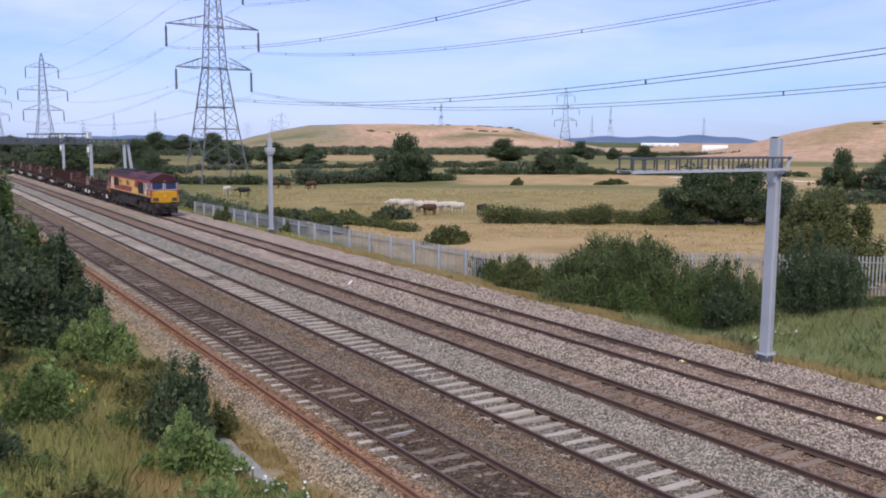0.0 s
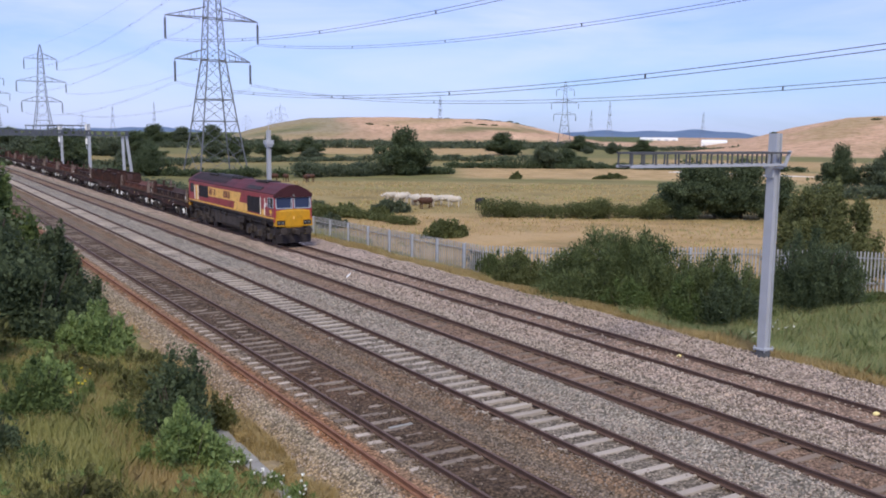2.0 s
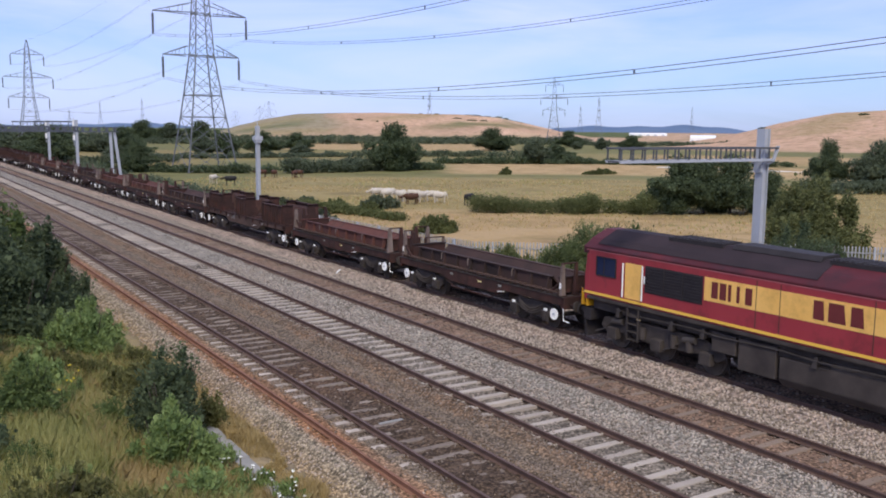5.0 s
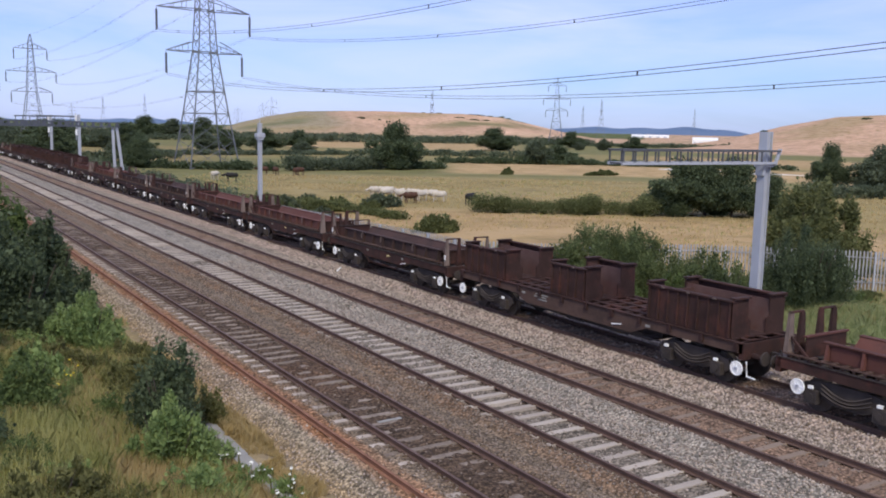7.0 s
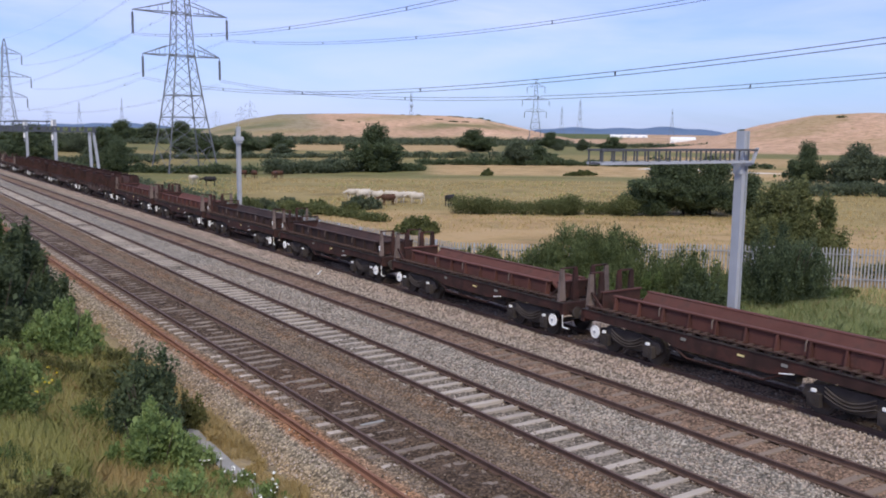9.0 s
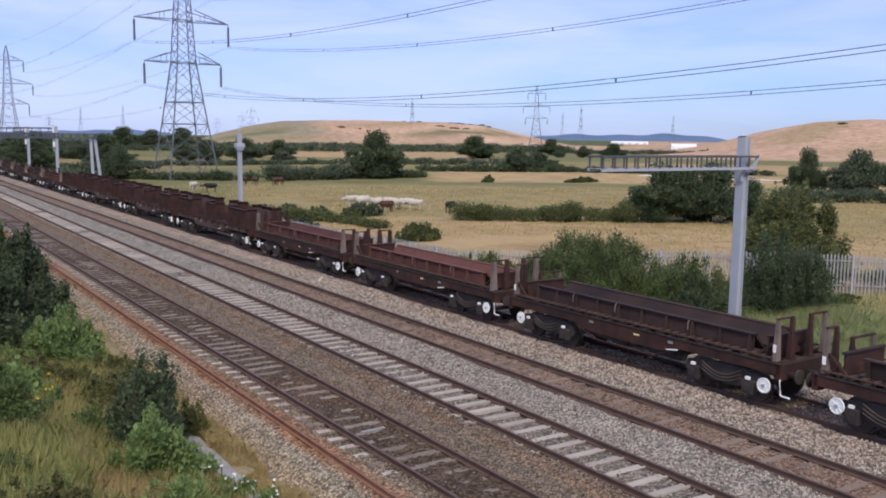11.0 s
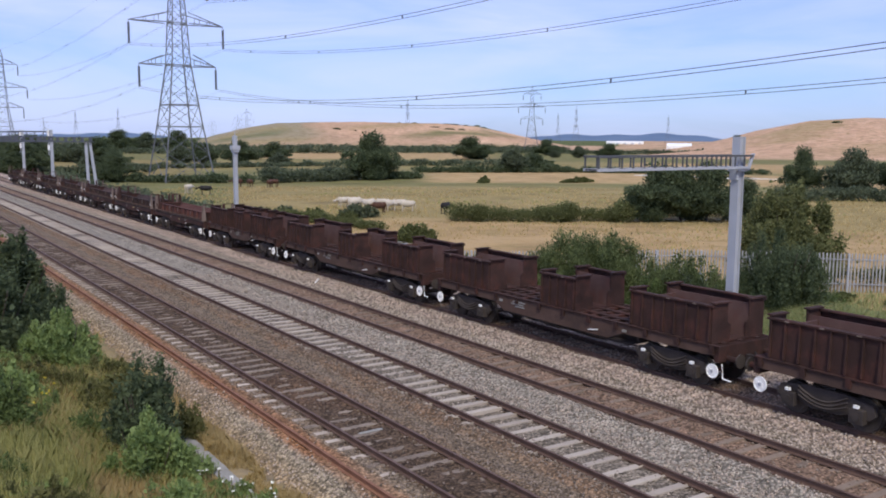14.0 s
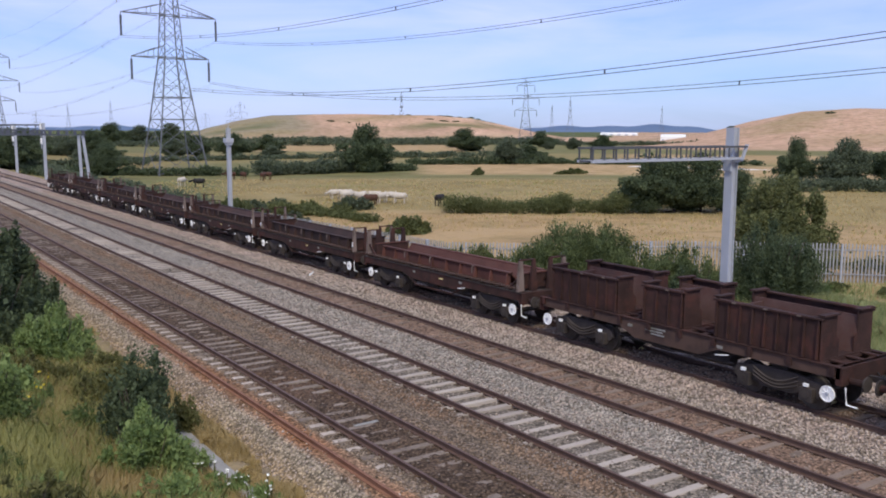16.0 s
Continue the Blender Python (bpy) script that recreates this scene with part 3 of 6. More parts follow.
    for sel, mat, label in ((~grimy, M["stones"], "loose grey and pinkish crushed ballast stones"), (grimy, M["stones_brown"], "loose rust-brown grimy ballast stones")):
        W = V[sel]
        me = bpy.data.meshes.new("ballast_stones")
        me.vertices.add(len(W) * 6)
        me.vertices.foreach_set("co", W.astype(np.float32).ravel())
        f = (faces[None] + 6 * np.arange(len(W))[:, None, None]).reshape(-1)
        me.loops.add(len(f))
        me.loops.foreach_set("vertex_index", f.astype(np.int32))
        me.polygons.add(len(f) // 3)
        me.polygons.foreach_set("loop_start", np.arange(0, len(f), 3, dtype=np.int32))
        me.update(calc_edges=True)
        me.materials.append(mat)
        tagged(new("ballast_stones", me), label, "ballast", kind="stuff")


build_bed()


RAIL = [(-0.07, -0.16), (0.07, -0.16), (0.07, -0.145), (0.012, -0.125), (0.012, -0.045), (0.036, -0.03), (0.036, -0.004),
        (0.03, 0.0), (-0.03, 0.0), (-0.036, -0.004), (-0.036, -0.03), (-0.012, -0.045), (-0.012, -0.125), (-0.07, -0.145)]


def build_rail(name, x, y0, y1, mat, parent=None, dz=0.0):
    s = Shape().prism([(x + a, b + dz) for a, b in RAIL], y0, y1, "y")
    return part(name, s, mat, parent)


def build_tracks():
    labels = ("railway track with rusty rails on grimy sunken sleepers", "railway track with pale clean concrete sleepers",
              "railway track with brown dirt-covered sleepers", "railway track almost buried in pinkish ballast")
    mats = (M["sleeper_old"], M["sleeper"], M["sleeper_brown"], M["sleeper_brown"])
    rng = random.Random(3)
    for i, c in enumerate(TRACKS):
        tr = thing("railway_track", labels[i], "railway track", "parallel tracks", pose(c, 0, 0))
        for sx in (-1, 1):
            build_rail("rail", sx * GAUGE / 2, -30, 620, M["rail"], tr)
        w, hl = (0.235, 1.26) if i else (0.24, 1.28)
        top = (-0.150, -0.135, -0.152, -0.160)[i]
        s = Shape().prism([(-w / 2, top - 0.16), (w / 2, top - 0.16), (w / 2 * 0.86, top - 0.01), (w / 2 * 0.8, top), (-w / 2 * 0.8, top), (-w / 2 * 0.86, top - 0.01)],
                          -hl, hl, "x")
        me = s.mesh("sleeper")
        me.materials.append(mats[i])
        tip = None
        if i == 0:
            # the cleaner, bare end outside the rail
            tip = Shape().prism([(-0.105, top - 0.1), (0.105, top - 0.1), (0.10, top + 0.004), (-0.10, top + 0.004)], -hl - 0.004, -hl + 0.34, "x").mesh("bare_end")
            tip.materials.append(M["sleeper_end"])
        clip = Shape()
        far = Shape()
        y = 4.0
        k = 0
        while y < 300:
            jy = rng.uniform(-0.02, 0.02)
            if k < 255:
                ob = part("sleeper", me, mats[i], tr)
                ob.matrix_basis = pose(rng.uniform(-0.015, 0.015), y + jy, rng.uniform(-0.008, 0.004), 0, 0, rng.uniform(-0.6, 0.6))
                if tip and k < 120 and rng.random() < 0.85:
                    part("bare_end", tip, M["sleeper_end"], ob)
                if k < 90:
                    for sx in (-1, 1):
                        for so in (-0.1, 0.1):
                            xx = sx * GAUGE / 2 + so
                            clip.box(xx - 0.035, xx + 0.035, y + jy - 0.05, y + jy + 0.05, top - 0.002, top + 0.035)
            else:
                far.box(-hl, hl, y - w / 2, y + w / 2, top - 0.1, top)
            y += 0.68
            k += 1
        o = part("far_sleepers", far, mats[i], tr)
        o["kind"] = "stuff"
        o = part("clip_set", clip, M["rail"], tr)
        o["kind"] = "stuff"
    ob = build_rail("spare_rail", 9.17, 3.0, 75.0, M["rust"], None, -0.03)
    tagged(ob, "orange rusty spare rail lying beside the track", "rail")


build_tracks()


# ---- overhead-line masts ----
def mast(at, with_boom):
    label = "galvanised steel overhead-line mast " + ("with a cantilever boom" if with_boom else "with a small bracket box")
    t = thing("overhead_line_mast", label, "mast", "overhead-line masts", at)
    hsec = [(-0.145, -0.165), (-0.12, -0.165), (-0.12, -0.08), (0.12, -0.08), (0.12, -0.165), (0.145, -0.165), (0.145, 0.165), (0.12, 0.165), (0.12, 0.08), (-0.12, 0.08), (-0.12, 0.165), (-0.145, 0.165)]
    part("column", Shape().prism(hsec, 0.1, 7.62, "z"), M["galv"], t)
    s = Shape().box(-0.25, 0.25, -0.25, 0.25, 0.05, 0.10)
    for a in (-0.21, 0.21):
        for b in (-0.21, 0.21):
            s.cyl((a, b, 0.0), (a, b, 0.17), 0.03, 8)
    part("base_plate", s, M["galv"], t)
    part("foundation", Shape().cyl((0, 0, -0.9), (0, 0, 0.05), 0.24, 18), M["galv_dark"], t, "dark round foundation pile")
    if with_boom:
        z0, z1 = 6.52, 7.00
        b = part("boom", Shape().box(-6.95, 0.25, -0.34, -0.26, z0, z0 + 0.08).box(-6.95, 0.25, 0.26, 0.34, z0, z0 + 0.08), M["galv"], t)
        # top chord and battens take the copy with painted shade
        part("top_chord", Shape().box(-6.95, 0.4, -0.34, -0.26, z1 - 0.07, z1).box(-6.95, 0.4, 0.26, 0.34, z1 - 0.07, z1), M["galv_dark"], b)
        for i in range(15):
            x = -6.9 + i * 0.49
            s = Shape()
            for yy in (-0.30, 0.30):
                s.box(x - 0.022, x + 0.022, yy - 0.02, yy + 0.02, z0 + 0.08, z1 - 0.07)
            s.box(x - 0.03, x + 0.03, -0.26, 0.26, z1 - 0.06, z1 - 0.02).box(x - 0.03, x + 0.03, -0.26, 0.26, z0 + 0.02, z0 + 0.07)
            part("batten", s, M["galv_dark"], b)
        for ya, yb in ((-0.30, -0.24), (0.24, 0.30)):
            part("bracket", Shape().prism([(0.14, z0 - 0.05), (0.26, z0 - 0.05), (0.52, z1 + 0.04), (0.38, z1 + 0.04)], ya, yb, "y"), M["galv"], t)
        s = Shape().box(-0.24, 0.2, -0.25, 0.25, z0 - 0.10, z0 - 0.005).box(-0.24, -0.15, -0.16, 0.16, z0 - 0.40, z0 - 0.10)
        part("clamp", s, M["galv"], t)
    else:
        part("bracket_box", Shape().box(-0.34, 0.34, -0.32, 0.32, 6.45, 6.80).box(-0.26, 0.26, -0.25, 0.25, 6.25, 6.45), M["galv"], t, bevel=0.02)
        part("finial", Shape().cyl((0, 0, 7.6), (0, 0, 8.1), 0.03, 8), M["galv"], t)
    return t


mast(pose(25.86, 20.12, 0.0), True)
mast(pose(26.55, 70.2, -0.05), False)


def portal(y, splayed):
    """A gantry over all the tracks; its far leg stands beyond the last track."""
    t = thing("portal_gantry", "grey steel railway portal gantry " + ("with a splayed end leg" if splayed else "with white insulators on its leg"), "gantry", "portal gantries", pose(0, y, 0))
    for yy in (-0.35, 0.35):
        for z0, z1 in ((6.62, 6.74), (7.20, 7.30)):
            part("chord", Shape().box(5.6, 26.6, yy - 0.05, yy + 0.05, z0, z1), M["portal"], t)
    for i in range(22):
        x = 5.7 + i * 0.98
        s = Shape()
        for yy in (-0.35, 0.35):
            s.box(x - 0.11, x + 0.11, yy - 0.03, yy + 0.03, 6.74, 7.20)
        part("batten", s.box(x - 0.05, x + 0.05, -0.32, 0.32, 6.64, 6.72), M["portal"], t)
    if splayed:
        for x0, x1 in ((25.9, 25.7), (27.0, 26.2)):
            part("leg", Shape().beam((x0, 0, -0.8), (x1, 0, 6.6), 0.32, 0.28), M["galv"], t)
    else:
        c = part("leg", Shape().box(26.0, 26.4, -0.2, 0.2, -0.8, 8.3), M["galv"], t)
        for z in (5.2, 7.35):
            part("insulator", Shape().cyl((25.75, -0.3, z), (25.75, -0.3, z + 0.85), 0.15, 10), M["white"], c, "white insulator")
        part("drop_tube", Shape().beam((25.75, -0.3, 4.4), (25.75, -0.3, 8.5), 0.09), M["galv"], c)
        for k in range(5):
            x = 20.5 + k * 1.15
            part("strut", Shape().box(x - 0.05, x + 0.05, -0.06, 0.06, 7.30, 8.0), M["portal"], t)
        part("upper_beam", Shape().box(20.3, 26.1, -0.08, 0.08, 7.9, 8.1), M["portal"], t)
    part("near_leg", Shape().box(5.6, 6.0, -0.2, 0.2, -0.6, 7.3), M["galv"], t)
    return t


portal(120.5, True)
portal(146.0, False)
portal(172.0, False)


# ---- pylons and conductors ----
ARMS = ((20.4, 7.25, 2.2), (28.0, 8.85, 1.7), (36.6, 5.85, 1.05))     # height, half span, half width of the body


def half_width(z):
    return np.interp(z, [-1.0, 9.2, 20.4, 28.0, 36.6, 39.0, 42.0], [4.7, 3.2, 1.75, 1.35, 0.85, 0.75, 0.12]).item()


def build_pylon(at, first=None, label="grey lattice steel electricity pylon standing in fields"):
    if first:
        return copy_thing(first, at)
    t = thing("electricity_pylon", label, "pylon", "electricity pylons", at)
    s = Shape()
    levels = [-1.0, 4.2, 9.2, 13.2, 17.0, 20.4, 23.0, 25.6, 28.0, 30.2, 32.4, 34.6, 36.6, 38.6, 40.2, 42.0]
    for z0, z1 in zip(levels, levels[1:]):
        a, b = half_width(z0), half_width(z1)
        w = 0.20 if z0 < 20 else 0.15
        for sx in (-1, 1):
            for sy in (-1, 1):
                s.beam((sx * a, sy * a, z0), (sx * b, sy * b, z1), w)
        for sg in (-1, 1):
            for face in (0, 1):
                def P(u, v, z, f=face, g=sg):
                    return (u * v, g * v, z) if f == 0 else (g * v, u * v, z)
                s.beam(P(-1, a, z0), P(1, b, z1), 0.075)
                s.beam(P(1, a, z0), P(-1, b, z1), 0.075)
                if z0 in (9.2, 13.2, 20.4, 28.0, 36.6):
                    s.beam(P(-1, a, z0), P(1, a, z0), 0.16)
    part("tower_body", s, M["pylon"], t)
    for z, span, w in ARMS:
        for sg in (-1, 1):
            s = Shape()
            tip = (sg * span, 0, z)
            for sy in (-1, 1):
                s.beam((sg * w, sy * w, z), tip, 0.16)
                s.beam((sg * w * 0.95, sy * w * 0.95, z + 1.9), tip, 0.13)
                for u in (0.3, 0.6):
                    q0 = (sg * (w + (span - w) * u), sy * w * (1 - u), z)
                    q1 = (sg * (w * .95 + (span - w * .95) * u), sy * w * .95 * (1 - u), z + 1.9 * (1 - u))
                    s.beam(q0, q1, 0.08)
            arm = part("cross_arm", s, M["pylon"], t)
            s = Shape().cyl((sg * span, 0, z - 0.5), (sg * span, 0, z - 4.1), 0.20, 8)
            s.beam((sg * span, 0, z), (sg * span, 0, z - 0.5), 0.08)
            part("insulator_string", s, M["insul"], arm, "dark insulator string")
    return t


PYLON_A, PYLON_B, PYLON_N = (52.2, 166.0), (51.0, 376.5), (56.0, -44.0)
pyl = build_pylon(pose(*PYLON_A, 0, 0, 0, 3))
# turns near 90 - az point the arms at the camera, standing for thin masts
for az, dist, turn in ((5.2, 600, 2), (39.44, 600, -37), (31.54, 830, 58), (42.24, 960, 48), (41.1, 1250, 49), (47.89, 1330, 42),
                       (21.46, 1170, -20), (20.9, 1500, -20), (19.37, 1900, -20), (13.9, 1200, 76), (11.53, 1390, 78), (9.81, 2200, 0), (34.9, 2300, 30)):
    a = radians(az)
    build_pylon(pose(dist * math.sin(a), dist * math.cos(a), 0, 0, 0, turn), pyl)
build_pylon(pose(*PYLON_B, -2.6, 0, 0, 2), pyl)
build_pylon(pose(*PYLON_N, 3.5, 0, 0, -8), pyl)


def conductors():
    def line(p, q, sag, n=48):
        return [(p[0] + (q[0] - p[0]) * u, p[1] + (q[1] - p[1]) * u, p[2] + (q[2] - p[2]) * u - 4 * sag * u * (1 - u)) for u in (i / n for i in range(n + 1))]
    def tip(c, turn, x, z, up):
        a = radians(turn)
        return (c[0] + x * math.cos(a), c[1] + x * math.sin(a), z + up)
    for c0, t0, u0, c1, t1, u1, sag in ((PYLON_A, 3, 0, PYLON_N, -8, 3.5, 6.5), (PYLON_B, 2, -2.6, PYLON_A, 3, 0, 3.2)):
        for z, span, w in ARMS:
            for sg in (-1, 1):
                t = thing("power_line", "twin grey overhead conductors with spacers", "power line", "overhead conductors", pose(0, 0, 0))
                p, q = tip(c0, t0, sg * span, z - 4.2, u0), tip(c1, t1, sg * span, z - 4.2 - (0.7 if z < 21 and sg > 0 else 0.0), u1)
                mid = line(p, q, sag)
                for dz in (-0.16, 0.16):
                    part("conductor", Shape().tube([(a, b, c + dz) for a, b, c in mid], 0.026 if c0 == PYLON_A else 0.017, 4), M["wire"], t)
                for k in range(3, 48, 6):
                    a, b, c = mid[k]
                    part("spacer", Shape().box(a - 0.05, a + 0.05, b - 0.04, b + 0.04, c - 0.19, c + 0.19), M["wire"], t)
        p, q = (*c0, 42.0 + u0), (*c1, 42.0 + u1)
        tagged(part("earth_wire", Shape().tube(line(p, q, sag * 0.8), 0.018, 4), M["wire"]), "thin grey earth wire between pylon tops", "power line")


conductors()


# ---- palisade fence ----
def palisade():
    line = [(26.6, 92.0), (27.4, 72.0), (28.2, 58.0), (29.3, 43.0), (34.5, 38.8), (41.2, 36.2), (47.6, 30.6), (58.0, 20.5), (72.0, 8.0)]
    f = thing("palisade_fence", "galvanised steel palisade fence with pointed pales", "fence", "", pose(0, 0, 0))
    s = Shape()
    h = 2.4
    s.prism([(-0.042, 0.0), (0.042, 0.0), (0.042, h - 0.10), (0.020, h - 0.02), (0.012, h - 0.07), (0.0, h), (-0.012, h - 0.07), (-0.020, h - 0.02), (-0.042, h - 0.10)], -0.010, 0.010, "y")
    me = s.mesh("pale")
    me.materials.append(M["fence"])
    post = Shape().box(-0.05, 0.05, -0.07, 0.07, -0.3, 2.35).mesh("post")
    post.materials.append(M["galv"])
    rng = random.Random(8)
    far = Shape()
    along, count, next_post = 0.0, 0, 0.0
    for (x0, y0), (x1, y1) in zip(line, line[1:]):
        L = math.hypot(x1 - x0, y1 - y0)
        a = math.atan2(y1 - y0, x1 - x0)
        z = -1.42
        for hz in (0.55, 2.0):
            part("rail_bar", Shape().beam((x0, y0, z + hz), (x1, y1, z + hz), 0.05, 0.06), M["fence"], f)
        d = along
        while d < L:
            u = d / L
            x, y = x0 + (x1 - x0) * u, y0 + (y1 - y0) * u
            m = pose(x, y, z + rng.uniform(-0.015, 0.015), 0, rng.uniform(-0.5, 0.5), math.degrees(a)) @ pose(0, 0.05, 0)
            if (y < 66 and y > 38) or x > 38 and x < 52:
                if count < 300:
                    part("pale", me, M["fence"], f).matrix_basis = m
                    count += 1
                else:
                    far.add([m @ Vector(v.co) for v in me.vertices], [tuple(p.vertices) for p in me.polygons])
            else:
                far.add([m @ Vector(v.co) for v in me.vertices], [tuple(p.vertices) for p in me.polygons])
            if next_post <= 0:
                part("post", post, M["galv"], f).matrix_basis = pose(x, y, z, 0, 0, math.degrees(a)) @ pose(0, -0.1, 0)
                next_post = 2.75
            next_post -= 0.20
            d += 0.20
        along = d - L
    
    o = part("far_pales", far, M["fence"], f)
    o["kind"] = "stuff"


palisade()


# ---- lineside bits ----
def lineside():
    rng = random.Random(4)
    for i in range(14):
        y = 10.5 + i * 1.0
        if y > 21.6:
            break
        x = 6.86 + 0.01 * (y - 20)
        t = thing("cable_trough", "pale concrete lineside cable trough unit with lid", "cable trough", "cable troughs", pose(x, y, -0.36, 0, 0, rng.uniform(-1, 1)))
        part("trough_body", Shape().box(-0.17, 0.17, 0, 0.985, -0.15, 0.04), M["concrete"], t, bevel=0.012)
        part("lid", Shape().box(-0.19, 0.19, 0.005, 0.98, 0.045, 0.10), M["concrete"], t, bevel=0.012)
    for x, y, mat, lab in ((23.06, 21.39, M["yellow_mark"], "small yellow marker block on the ballast"), (22.99, 14.01, M["yellow_mark"], "small yellow marker block on the ballast"),
                           (22.7, 28.9, M["concrete"], "pale stone lump between the rails"), (22.6, 36.5, M["concrete"], "pale stone lump between the rails")):
        s = Shape().ball((0, 0, 0), 0.14, 0.08, 0.06, 8, 5)
        ob = tagged(part("marker_block", s, mat, smooth=True), lab, "marker")
        ob.matrix_basis = pose(x, y, -0.13)
    ob = tagged(part("white_stick", Shape().beam((20.35, 42.5, -0.17), (21.5, 44.0, -0.12), 0.07, 0.05), M["white"]), "white painted stick lying on the ballast", "stick")
    # a broken white sleeper patch
    ob = tagged(part("concrete_slab", Shape().box(-0.36, 0.36, -0.06, 0.06, 0, 0.025), M["concrete"], bevel=0.01), "pale painted slab between rails on a sleeper", "slab")
    ob.matrix_basis = pose(11.0, 19.74, -0.15, 0, 0, 3)


lineside()


def shed(az, dist, w, h, mat, label):
    a = radians(az)
    t = thing("warehouse", label, "warehouse", "", pose(dist * math.sin(a), dist * math.cos(a), -1.0, 0, 0, -az))
    part("wall", Shape().box(-w / 2, w / 2, 0, 30, 0, h), M["white"], t)
    part("roof", Shape().prism([(0, h), (30, h), (15, h + 1.6)], -w / 2, w / 2, "x"), M["white"], t)
    for i in range(5):
        x = -w / 2 + w * (i + 0.5) / 5
        part("door", Shape().box(x - w * 0.04, x + w * 0.04, -0.12, 0.0, 0, h * 0.6), M["galv"], t)


shed(48.6, 640, 17, 4.2, M["white"], "long white warehouse on the plain far off")
shed(45.3, 1500, 60, 3.2, M["white"], "low pale industrial shed far off")


def farm_track():
    s = Shape()
    pts = [(158.0, 150.0), (161.5, 134.0), (163.6, 122.0), (166.6, 106.0), (170.5, 90.0), (176.0, 74.0)]
    left = [(x - 4.0, y - 0.8, -0.93) for x, y in pts]
    right = [(x + 4.0, y + 0.8, -0.93) for x, y in pts]
    low = [(x, y, -1.3) for x, y, z in left + right]
    n = len(pts)
    s.add(left + right + low, [(i, i + 1, n + i + 1, n + i) for i in range(n - 1)] + [(i, i + 1, 2 * n + i + 1, 2 * n + i) for i in range(n - 1)]
          + [(n + i, n + i + 1, 3 * n + i + 1, 3 * n + i) for i in range(n - 1)])
    tagged(part("road", s, M["track_dust"]), "pale dusty farm track across dry fields", "road", kind="structure")


farm_track()


# ---- the locomotive ----
def nose_shape(Y, W):
    """The bulging lower nose with a centre facet and swept corners."""
    s = Shape()
    front = [(-W + 0.02, 0.10), (-W + 0.16, 0.0), (-0.45, -0.06), (0.45, -0.06), (W - 0.16, 0.0), (W - 0.02, 0.10)]
    n = len(front)
    rows = []
    for z, k in ((1.22, 0.035), (1.34, 0.0), (2.30, 0.0), (2.46, 0.085)):
        rows.append([(x, Y(v + k), z + (0.10 if z < 1.3 and abs(x) > 1.0 else 0.0)) for x, v in front])
    back = [[(x, Y(0.20), r[i][2]) for i, (x, v) in enumerate(front)] for r in rows]
    vs = [p for r in rows for p in r] + [p for r in (back[0], back[-1]) for p in r]
    m = len(rows)
    fs = [(r * n + i, r * n + i + 1, (r + 1) * n + i + 1, (r + 1) * n + i) for r in range(m - 1) for i in range(n - 1)]
    fs += [(i, i + 1, m * n + i + 1, m * n + i) for i in range(n - 1)]
    fs += [((m - 1) * n + i, (m - 1) * n + i + 1, (m + 1) * n + i + 1, (m + 1) * n + i) for i in range(n - 1)]
    fs += [(m * n + i, m * n + i + 1, (m + 1) * n + i + 1, (m + 1) * n + i) for i in range(n - 1)]
    for e in (0, n - 1):
        fs.append(tuple(r * n + e for r in range(m)) + ((m + 1) * n + e, m * n + e))
    return s.add(vs, fs)


